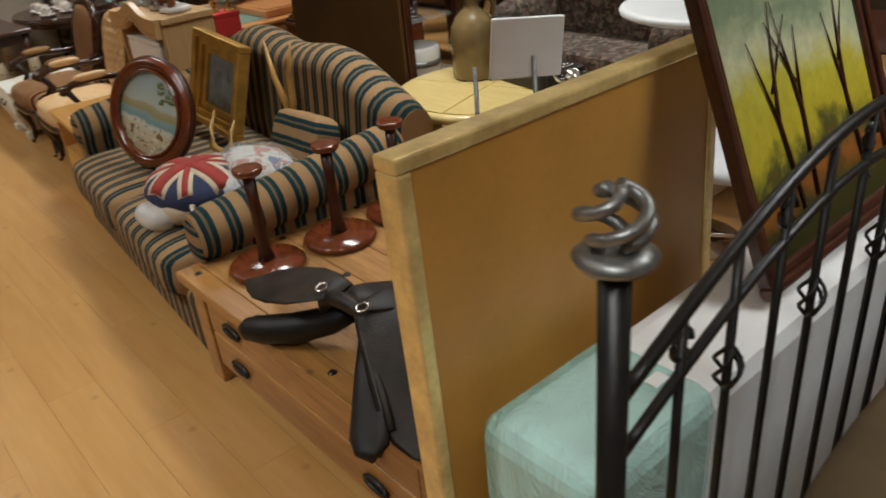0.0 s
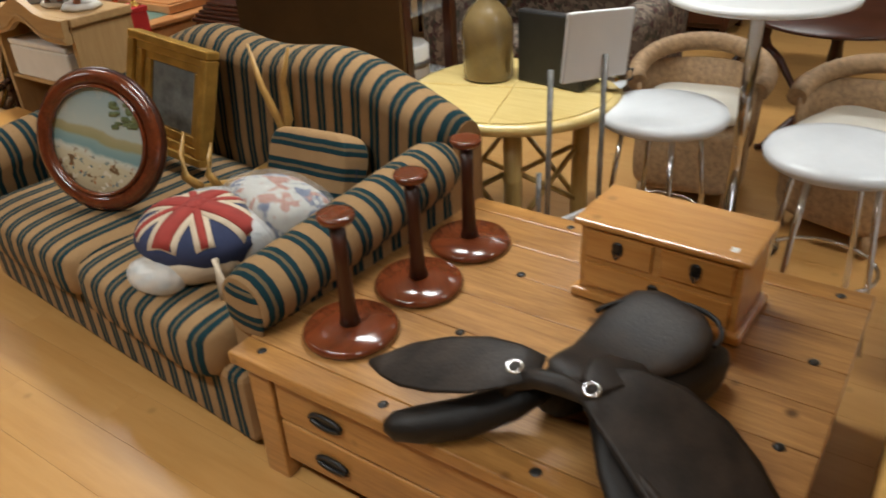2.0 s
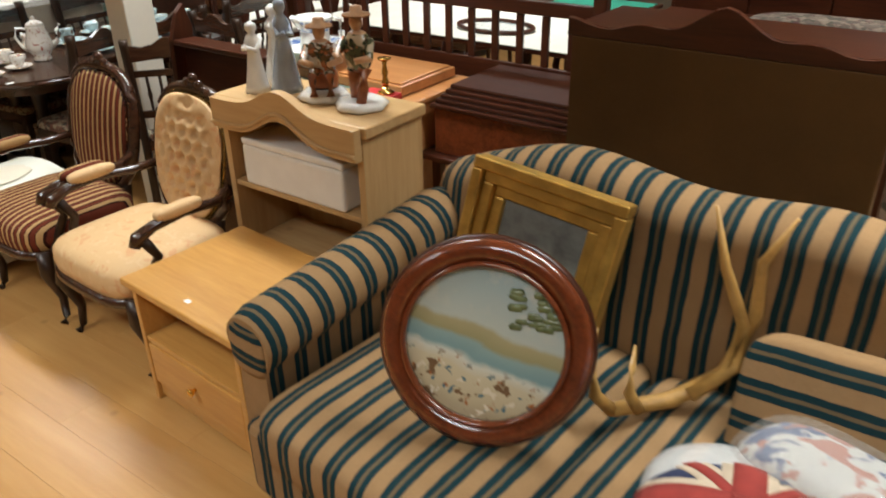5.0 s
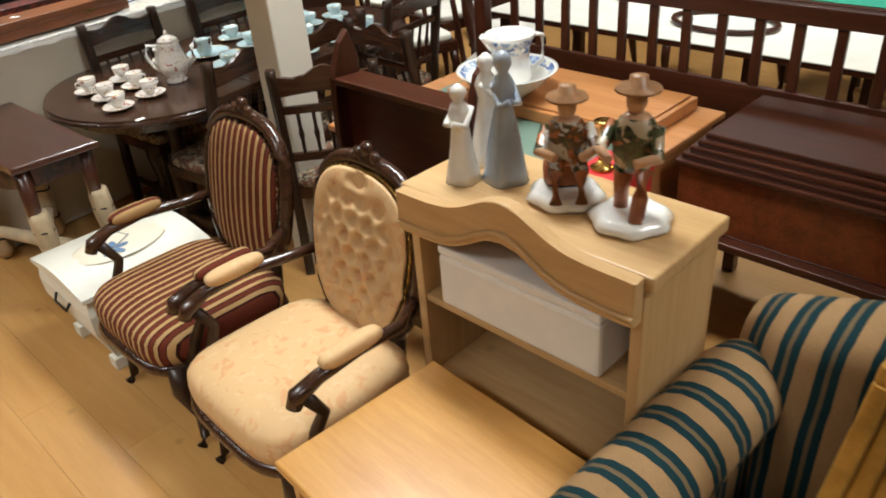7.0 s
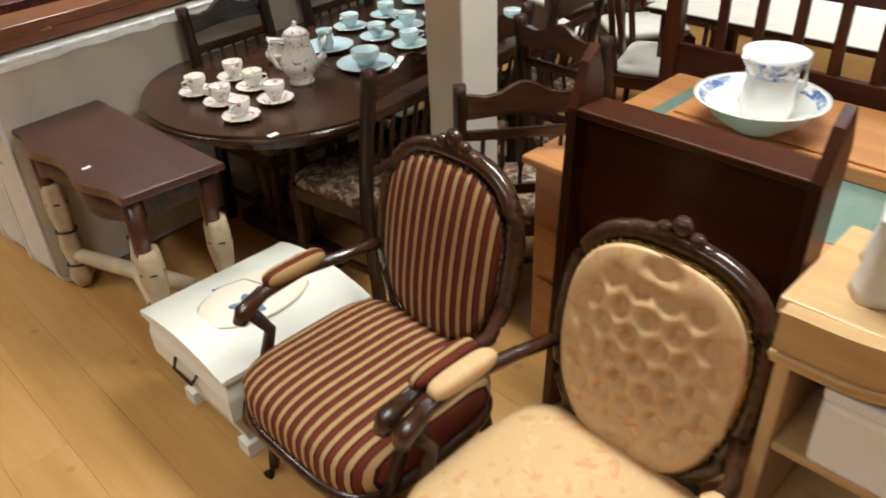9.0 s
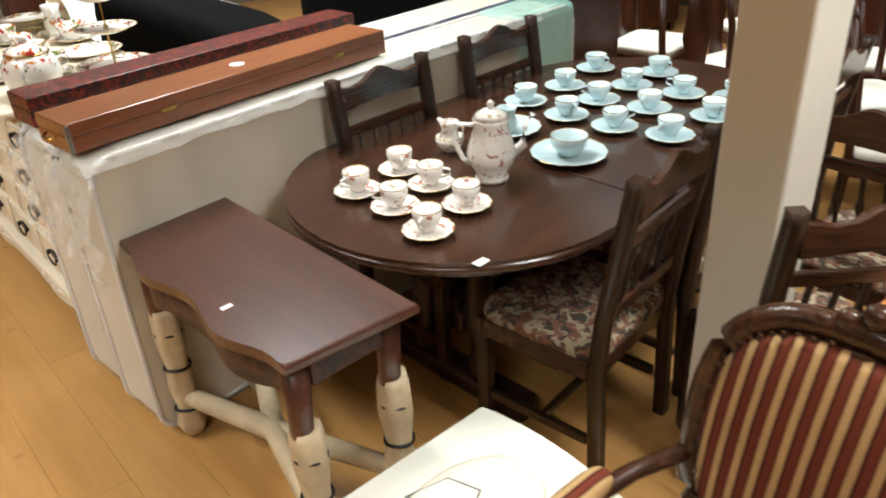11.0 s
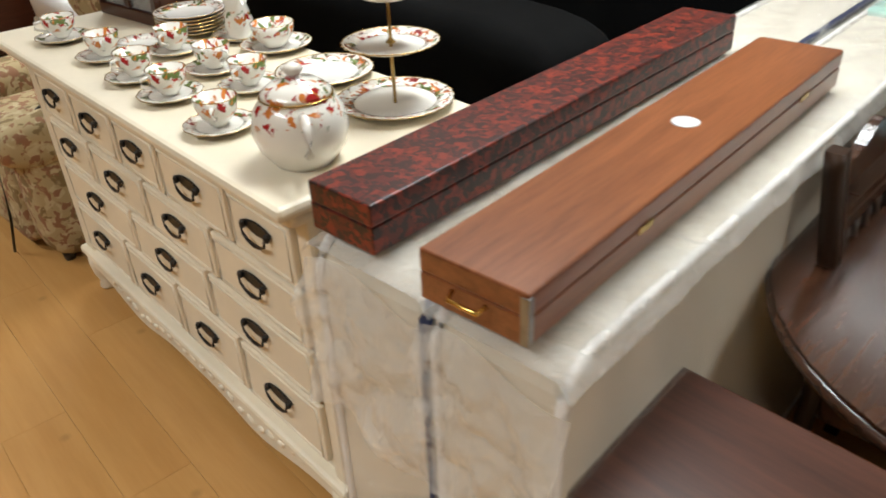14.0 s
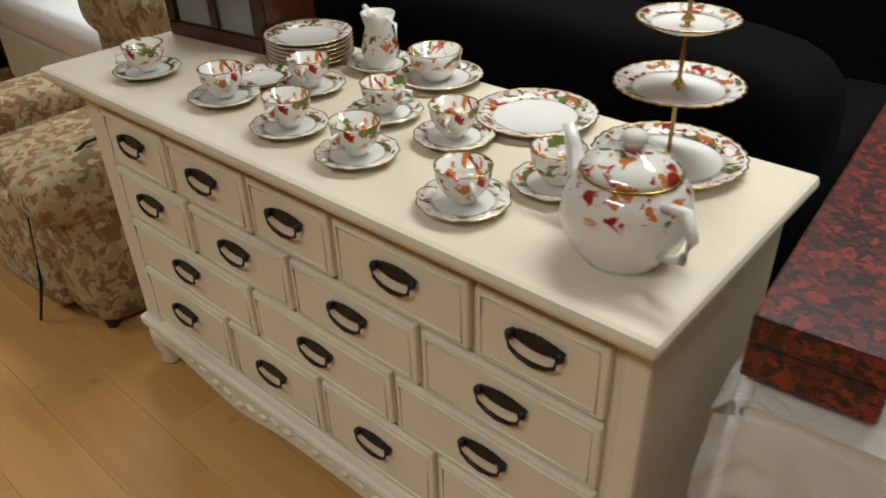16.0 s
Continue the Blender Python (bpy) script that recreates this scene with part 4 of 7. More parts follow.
pt = framed("landscape_painting", "autumn landscape oil painting in a brown wooden frame", pose(1.80, -0.055, 0.819, -21, 0, 0) @ pose(0, 0, 0, 0, 0, 90), 0.74, 0.9, 0.05, 0.035, M["walnut"], M["landscape"], 2)
for k, (yy, lean_) in enumerate(((0.12, 0.03), (0.06, -0.02), (-0.2, 0.02))):
    part("painted_tree", Mesh().tube([(-0.016, yy, 0.10), (-0.016, yy + lean_, 0.35), (-0.016, yy - lean_, 0.62)], [0.006, 0.005, 0.001], 6).tube([(-0.016, yy + lean_, 0.35), (-0.016, yy + 3 * lean_, 0.55)], [0.004, 0.001], 6).tube([(-0.016, yy + lean_, 0.42), (-0.016, yy - 3 * lean_, 0.58)], [0.004, 0.001], 6), M["mahogany"], pt)

def bed_frame():
    t = thing("bed_headboard", "black iron bed headboard with twisted basket bars and finial", "bed frame", pose(0.66, -0.23, 0))
    part("post", Mesh().lathe([(0.022, 0), (0.022, 1.32)], seg=20), M["iron"], t)
    part("post", Mesh().lathe([(0.022, 0), (0.022, 1.32)], (1.5, 0, 0), 20), M["iron"], t)
    fin = Mesh().lathe([(0.02, 1.31), (0.05, 1.318), (0.055, 1.328), (0.04, 1.338), (0.015, 1.345)], seg=28)
    part("finial_cup", fin, M["steel"], t, "aged steel cup")
    for k in range(3):
        pts = []
        for i in range(15):
            u = i / 14
            a = k * 2.1 + u * 4.4
            r = 0.042 * math.sin(math.pi * (0.12 + 0.85 * u)) + 0.004
            pts.append((r * math.cos(a), r * math.sin(a), 1.345 + 0.075 * u))
        part("finial_twist", Mesh().tube(pts, 0.009, 8), M["steel"], t)
    def arc(u, base, rise):
        return (0.02 + 1.46 * u, 0, base + rise * math.sin(math.pi * u))
    part("top_rail", Mesh().tube([arc(k / 24, 1.09, 0.22) for k in range(25)], 0.012, 8), M["iron"], t)
    part("mid_rail", Mesh().tube([arc(k / 24, 0.98, 0.22) for k in range(25)], 0.010, 8), M["iron"], t)
    for i in range(1, 10):
        u = i / 10
        x, _, zt = arc(u, 1.09, 0.22)
        part("bar", Mesh().tube([(x, 0, 0.3), (x, 0, zt)], 0.0085, 8), M["iron"], t)
        if i % 2 == 0:
            for s in range(4):
                part("basket_wire", Mesh().tube([(x + 0.026 * math.sin(math.pi * q / 8) * math.cos(s * math.pi / 2 + q * 0.35), 0.026 * math.sin(math.pi * q / 8) * math.sin(s * math.pi / 2 + q * 0.35), 0.93 + 0.012 * q) for q in range(9)], 0.004, 6), M["iron"], t)
        else:
            part("scroll", Mesh().tube([(x + 0.025 * math.cos(a), 0, zt - 0.055 + 0.025 * math.sin(a)) for a in (k * 0.5 for k in range(12))], 0.006, 6), M["iron"], t)
    part("lower_rail", Mesh().tube([(0, 0, 0.3), (1.5, 0, 0.3)], 0.011, 8), M["iron"], t)
bed_frame()

def brown_sofa():
    t = thing("brown_sofa", "brown corduroy sofa with a soft rounded back", "sofa", pose(0.80, -0.40, 0))
    part("backrest", Mesh().soft((0.95, -0.12, 0.62), (1.9, 0.26, 0.66), 0.35, 0.3, 32, 14), M["brown_cloth"], t)
    part("base", Mesh().box((0.02, -0.95, 0.04), (1.88, -0.08, 0.40), 0.05), M["brown_cloth"], t)
    part("arm", Mesh().soft((0.12, -0.52, 0.38), (0.24, 0.9, 0.55), 0.4, 0.35), M["brown_cloth"], t)
    part("foot", Mesh().box((0.05, -0.9, 0), (0.11, -0.84, 0.06)), M["dark_oak"], t)
brown_sofa()

# ---- behind the sofa ----
def bamboo_table():
    t = thing("bamboo_table", "round bamboo table with pale yellow panelled top", "table", pose(2.44, 1.86, 0))
    R = 0.45
    part("rim", Mesh().lathe([(R - 0.02, 0.70), (R, 0.705), (R + 0.004, 0.73), (R - 0.01, 0.745), (R - 0.03, 0.744)], seg=48), M["bamboo_top"], t)
    for q in range(4):
        pts = [(0.004, 0.004)] + [((R - 0.03) * math.cos(a), (R - 0.03) * math.sin(a)) for a in (0.01 + (math.pi / 2 - 0.02) * k / 12 for k in range(13))]
        c, s = math.cos(q * math.pi / 2 + 0.3), math.sin(q * math.pi / 2 + 0.3)
        part("top_panel", Mesh().prism([(c * x - s * y, s * x + c * y) for x, y in pts], 2, 0.742, 0.749, 0.002), M["bamboo_top"], t)
    for q in range(4):
        a = q * math.pi / 2 + 0.5
        b = a + math.pi / 2
        p, r = (0.29 * math.cos(a), 0.29 * math.sin(a)), (0.29 * math.cos(b), 0.29 * math.sin(b))
        part("leg", Mesh().lathe([(0.036, 0), (0.038, 0.2), (0.042, 0.21), (0.037, 0.22), (0.036, 0.45), (0.041, 0.46), (0.036, 0.47), (0.036, 0.705)], (*p, 0), 16), M["bamboo"], t)
        part("brace", Mesh().tube([(*p, 0.22), (*r, 0.5)], 0.012, 8), M["bamboo"], t)
        part("brace", Mesh().tube([(*p, 0.5), (*r, 0.22)], 0.012, 8), M["bamboo"], t)
bamboo_table()

def jug():
    t = thing("stoneware_jug", "brown stoneware flagon with a loop handle", "jug", pose(2.52, 2.03, 0.75))
    part("body", Mesh().lathe([(0.10, 0), (0.11, 0.01), (0.112, 0.20), (0.105, 0.25), (0.075, 0.30), (0.035, 0.335), (0.032, 0.37), (0.042, 0.375), (0.04, 0.395), (0.025, 0.395)], seg=32), M["stoneware"], t)
    part("handle", Mesh().tube([(0.03, -0.02, 0.37), (0.06, -0.06, 0.375), (0.08, -0.07, 0.34), (0.075, -0.06, 0.29)], 0.012, 8), M["stoneware"], t)
jug()

def black_album():
    t = thing("typewriter_case", "open black case standing upright on the bamboo table", "case", pose(2.53, 1.74, 0.75, 0, 0, -8))
    bx("lid", (-0.02, -0.17, 0), (0.03, 0.15, 0.30), M["black_case"], t, 0.01)
    bx("tray", (0.032, -0.16, 0), (0.27, 0.14, 0.06), M["black_case"], t, 0.01)
    for k in range(7):
        bx("tool", (0.06, -0.13 + k * 0.036, 0.06), (0.22, -0.115 + k * 0.036, 0.072), M["chrome"], t, 0.003)
black_album()

def coffee_pot():
    t = thing("small_teapot", "small polished metal teapot with dark lid knob", "teapot", pose(2.60, 1.48, 0.75))
    part("body", Mesh().lathe([(0.03, 0), (0.05, 0.02), (0.055, 0.05), (0.04, 0.08), (0.03, 0.09), (0.01, 0.10)]), M["chrome"], t)
    part("spout", Mesh().tube([(-0.04, 0.02, 0.04), (-0.07, 0.03, 0.06), (-0.085, 0.035, 0.085)], [0.012, 0.009, 0.006]), M["chrome"], t)
    part("handle", Mesh().tube([(0.03, -0.03, 0.075), (0.07, -0.05, 0.07), (0.07, -0.05, 0.03), (0.04, -0.03, 0.02)], 0.005), M["iron"], t)
coffee_pot()

def bar_stool():
    t = thing("stool", "round stool with pale grey padded seat and chrome legs", "stool", pose(2.53, 1.24, 0), "grey stools")
    part("seat", Mesh().lathe([(0.22, 0.675), (0.245, 0.685), (0.25, 0.705), (0.24, 0.725), (0.20, 0.732), (0.02, 0.734)], seg=40), M["stool_grey"], t)
    for k in range(4):
        a = k * math.pi / 2 + 0.6
        part("leg", Mesh().tube([(0.15 * math.cos(a), 0.15 * math.sin(a), 0.68), (0.19 * math.cos(a), 0.19 * math.sin(a), 0.35), (0.23 * math.cos(a), 0.23 * math.sin(a), 0)], 0.011, 8), M["chrome"], t)
    part("footring", Mesh().tube([(0.20 * math.cos(a), 0.20 * math.sin(a), 0.27) for a in (k * math.pi / 12 for k in range(24))], 0.008, 6, True), M["chrome"], t)
    return t
s1 = bar_stool()
copy_thing(s1, pose(2.42, 0.58, 0, 0, 0, 30))

def folding_chair():
    t = thing("folding_chair", "white folding chair standing folded with thin backrest and steel legs", "chair", pose(2.12, 1.43, 0, 0, 0, 70))
    part("backrest", Mesh().box((-0.010, -0.16, 0.92), (0.010, 0.16, 1.16), 0.006).put(pose(0, 0, 0, 6, 0, 0)), M["white_pl"], t)
    part("seat", Mesh().box((0.014, -0.15, 0.14), (0.036, 0.15, 0.38), 0.008), M["white_pl"], t)
    for s in (-1, 1):
        part("back_leg", Mesh().tube([(-0.018, s * 0.13, 1.0), (-0.018, s * 0.135, 0.5), (-0.02, s * 0.14, 0)], 0.010), M["steel"], t)
        part("front_leg", Mesh().tube([(0.006, s * 0.155, 0.62), (0.006, s * 0.16, 0.4), (0.03, s * 0.165, 0)], 0.010), M["steel"], t)
folding_chair()

def bar_table():
    t = thing("bar_table", "tall bar table with round white top on chrome pole", "table", pose(2.93, 1.03, 0))
    part("tabletop", Mesh().lathe([(0.34, 1.075), (0.355, 1.08), (0.36, 1.095), (0.35, 1.108), (0.33, 1.11)], seg=48), M["white_pl"], t)
    part("pole", Mesh().lathe([(0.028, 0.03), (0.028, 1.076)], seg=20), M["chrome"], t)
    part("foot", Mesh().lathe([(0.23, 0), (0.23, 0.01), (0.10, 0.025), (0.03, 0.06)], seg=40), M["chrome"], t)
bar_table()

def wicker_chair(m):
    t = thing("wicker_chair", "tan wicker armchair with white seat pad", "chair", m, "wicker chairs")
    part("seat_base", Mesh().soft((0, 0, 0.26), (0.52, 0.54, 0.36), 0.3, 0.5), M["wicker"], t)
    part("seat_pad", Mesh().soft((0, 0, 0.47), (0.48, 0.48, 0.07), 0.5, 0.4), M["white_seat"], t)
    pts = [(0.28 * math.cos(a), 0.30 * math.sin(a), 0.62 + 0.08 * math.cos(a)) for a in (-2.0 + 4.0 * k / 16 for k in range(17))]
    part("arm_roll", Mesh().tube(pts, 0.045, 10), M["wicker"], t)
    rows = [[(p[0] * f, p[1] * f, z) for p in pts] for f, z in ((0.95, 0.3), (1.0, 0.62))]
    ob = part("shell", Mesh().loft(rows, closed=False), M["wicker"], t)
    ob.modifiers.new("thickness", "SOLIDIFY").thickness = 0.02
    for s in ((-0.2, -0.2), (-0.2, 0.2), (0.2, -0.2), (0.2, 0.2)):
        part("leg", Mesh().lathe([(0.02, 0), (0.02, 0.12)], (*s, 0), 10), M["wicker"], t)
wicker_chair(pose(3.35, 1.35, 0, 0, 0, 10))
wicker_chair(pose(3.3, 0.6, 0, 0, 0, -20))

def glass_cabinet():
    t = thing("display_cabinet", "dark mahogany cabinet with brown board back and carved crest", "cabinet", pose(2.32, 2.34, 0, 0, 0, 0))
    bx("back_panel", (0, 0, 0.25), (0.02, 1.02, 1.26), M["board"], t, 0.003, "plain brown hardboard back")
    part("crest", Mesh().prism([(-0.02, 1.26), (1.04, 1.26)] + [(1.04 - 1.06 * u, 1.29 + 0.08 * math.exp(-((u - 0.5) / 0.13) ** 2) + 0.03 * math.cos(6.28 * 2 * u) ** 2) for u in (k / 30 for k in range(31))], 0, 0.0, 0.03, 0.003), M["mahogany"], t)
    for x, y in ((0.03, -0.0), (0.38, 0.0), (0.03, 0.97), (0.38, 0.97)):
        bx("post", (x, y, 0), (x + 0.05, y + 0.05, 1.26), M["mahogany_z"], t, 0.006)
    bx("cornice", (0.022, -0.02, 1.26), (0.45, 1.04, 1.29), M["mahogany"], t, 0.008)
    for z in (0.3, 0.68, 0.98):
        bx("glass_shelf", (0.03, 0.051, z), (0.42, 0.969, z + 0.008), M["glass"], t, 0.001)
    bx("bottom_shelf", (0.022, 0.051, 0.2), (0.42, 0.969, 0.225), M["mahogany"], t, 0.004)
glass_cabinet()

def enamel_tin(x, y, z):
    t = thing("storage_tin", "cream enamel tin with a grey band", "tin", pose(x, y, z))
    part("body", Mesh().lathe([(0.12, 0), (0.125, 0.01), (0.125, 0.14), (0.11, 0.15)], seg=28), M["china_plain"], t)
    part("band", Mesh().lathe([(0.1262, 0.05), (0.1268, 0.06), (0.1262, 0.08)], seg=28), M["steel"], t)
enamel_tin(2.55, 2.52, 0.688)

# ---- side table, bookcase and figures ----
def side_table():
    t = thing("side_table", "light oak side table with open shelf and one drawer", "side table", pose(1.05, 3.80, 0, 0, 0, -4))
    D, L, H = 0.53, 0.64, 0.53
    bx("top", (0, 0, H - 0.03), (D, L, H), M["oak"], t, 0.007)
    for s in (0.02, L - 0.045):
        bx("side_panel", (0.025, s, 0.0), (D - 0.02, s + 0.025, H - 0.03), M["oak"], t, 0.003)
    bx("back_panel", (D - 0.035, 0.046, 0.05), (D - 0.022, L - 0.046, H - 0.031), M["oak"], t, 0.002)
    bx("shelf", (0.03, 0.046, 0.27), (D - 0.036, L - 0.046, 0.29), M["oak"], t, 0.003)
    d = bx("drawer", (0.027, 0.048, 0.09), (0.05, L - 0.048, 0.262), M["oak"], t, 0.005)
    part("knob", Mesh().lathe([(0.008, 0), (0.008, 0.012), (0.016, 0.02), (0.015, 0.028), (0.006, 0.031)], seg=14).put(pose(0.028, L / 2, 0.18, 0, -90, 0)), M["brass"], d)
    bx("plinth", (0.04, 0.046, 0.02), (D - 0.036, L - 0.046, 0.085), M["oak"], t, 0.003)
    bx("price_label", (0.05, 0.30, H - 0.001), (0.068, 0.325, H + 0.001), M["label"], t, 0)
side_table()

def bookcase():
    t = thing("bookcase", "low pine bookcase with arched front and open shelves", "bookcase", pose(1.66, 3.795, 0))
    D, L, H = 0.36, 0.72, 1.025
    bx("top", (0.026, -0.02, H - 0.04), (D, L + 0.02, H), M["pale"], t, 0.006)
    for s in (0.0, L - 0.03):
        bx("side_panel", (0.03, s, 0), (D, s + 0.03, H - 0.041), M["pale_z"], t, 0.003)
    bx("back_panel", (D - 0.015, 0.031, 0.05), (D - 0.002, L - 0.031, H - 0.031), M["pale_z"], t, 0.002)
    for z in (0.06, 0.38, 0.66):
        bx("shelf", (0.035, 0.031, z), (D - 0.016, L - 0.031, z + 0.022), M["pale"], t, 0.003)
    def low(u):
        return H - 0.115 + 0.085 * math.exp(-((u - 0.5) / 0.17) ** 2)
    def high(u):
        return H - 0.002 + 0.075 * math.exp(-((u - 0.5) / 0.17) ** 2)
    pts = [(0.0 + L * k / 30, low(k / 30)) for k in range(31)] + [(L - L * k / 30, high(1 - k / 30)) for k in range(31)]
    part("arched_apron", Mesh().prism(pts, 0, -0.012, 0.0255, 0.004), M["pale"], t)
    part("arched_moulding", Mesh().tube([(-0.014, L * k / 40, low(k / 40) + 0.022) for k in range(41)], 0.008, 8), M["pale"], t)
    t2 = thing("foam_box", "white polystyrene box on the bookcase shelf", "box", pose(1.69, 3.90, 0.683))
    bx("tray", (0, 0, 0), (0.26, 0.52, 0.16), M["foam"], t2, 0.012)
    bx("lid", (0.0, 0.0, 0.162), (0.26, 0.52, 0.19), M["foam"], t2, 0.008)
bookcase()
ZT = 1.026

def lady(x, y, h, blue, turn):
    t = part("figurine", Mesh().lathe([(0.055 * h / 0.3, 0), (0.05 * h / 0.3, 0.02), (0.035 * h / 0.3, h * 0.35), (0.022, h * 0.6), (0.03, h * 0.72), (0.022, h * 0.80), (0.012, h * 0.84), (0.022, h * 0.9), (0.02, h * 0.96), (0.006, h)], seg=20, wave=0.06, waves=5)
             .tube([(0.02, 0.02, h * 0.75), (-0.03, 0.025, h * 0.62), (-0.045, 0, h * 0.66)], 0.009).tube([(0.02, -0.025, h * 0.75), (-0.03, -0.028, h * 0.62), (-0.045, 0, h * 0.66)], 0.009), M["glaze_blue"] if blue else M["glaze_white"])
    t.matrix_world = pose(x, y, ZT, 0, 0, turn)
    tagged(t, "slim glazed porcelain statuette of a woman in long dress" if not blue else "slim blue and white porcelain statuette in a long dress", "figurine")
lady(1.80, 4.41, 0.26, False, 20)
lady(1.87, 4.32, 0.34, True, 60)
lady(1.93, 4.43, 0.30, False, 130)

def figure(x, y, turn, seated, h):
    """Porcelain man in coloured glaze on a white scrolled base, one plain shape."""
    m = Mesh()
    m.lathe([(0.085, 0), (0.095, 0.012), (0.08, 0.028), (0.07, 0.032)], seg=28, wave=0.06, waves=7)
    k = h / 0.33
    hip = 0.13 * k if not seated else 0.10
    for s in (-1, 1):
        if seated:
            m.tube([(-0.09, s * 0.03, 0.03), (-0.07, s * 0.03, 0.10), (0.0, s * 0.025, hip + 0.01)], [0.016, 0.018, 0.024])
        else:
            m.tube([(-0.02 + 0.03 * s, s * 0.03, 0.03), (-0.01 + 0.02 * s, s * 0.03, 0.08 * k), (0.0, s * 0.022, hip)], [0.017, 0.019, 0.025])
        m.tube([(0.0, s * 0.045, hip + 0.10 * k), (-0.04, s * 0.065, hip + 0.05 * k), (-0.075, s * 0.03, hip + 0.045 * k)], [0.018, 0.016, 0.011])
    m.soft((0, 0, hip + 0.06 * k), (0.075, 0.10, 0.14 * k), 0.8, 0.8, 18, 10)
    m.soft((-0.005, 0, hip + 0.155 * k), (0.05, 0.045, 0.06), 1, 1, 14, 10)
    m.lathe([(0.05, 0), (0.048, 0.006), (0.022, 0.012), (0.02, 0.03), (0.008, 0.034)], (0, 0, hip + 0.175 * k), 18)
    if seated:
        m.soft((0.03, 0, 0.065), (0.09, 0.11, 0.09), 0.6, 0.6, 18, 8)
    t = part("figurine", m, M["glaze_white"])
    for mat in (M["glaze_rust"], M["fig_mix"] if seated else M["glaze_green"], M["glaze_skin"], M["felt"], M["boot"]):
        t.data.materials.append(mat)
    for f in t.data.polygons:
        z, r = f.center.z, math.hypot(f.center.x, f.center.y)
        if z < 0.0325:
            f.material_index = 0
        elif z < 0.05:
            f.material_index = 5
        elif z < hip:
            f.material_index = 1
        elif z < hip + 0.115 * k:
            f.material_index = 3 if r > 0.066 and z < hip + 0.06 * k else 2
        elif z < hip + 0.175 * k:
            f.material_index = 3
        else:
            f.material_index = 4
    t.matrix_world = pose(x, y, ZT, 0, 0, turn)
    tagged(t, "painted porcelain statuette of a seated rustic man" if seated else "painted porcelain statuette of a standing man in green coat", "figurine")
M["felt"] = surface("porcelain_hat", (0.33, 0.17, 0.08), 0.3, 0.3, 30)
M["boot"] = surface("porcelain_boot", (0.03, 0.025, 0.02), 0.25, 0.3, 30)
M["fig_mix"] = blotches("porcelain_mixed", (0.15, 0.075, 0.03), [(0.42, 0.14, 0.05), (0.05, 0.055, 0.03), (0.55, 0.50, 0.42)], 18, 0.53, 0.25, 0.1, None, 0.4)
M["glaze_green"] = blotches("porcelain_coat", (0.06, 0.068, 0.03), [(0.36, 0.12, 0.045), (0.02, 0.022, 0.018), (0.45, 0.36, 0.24)], 16, 0.55, 0.25, 0.1, None, 0.4)
figure(1.87, 4.13, 40, True, 0.30)
figure(1.86, 3.94, 10, False, 0.345)

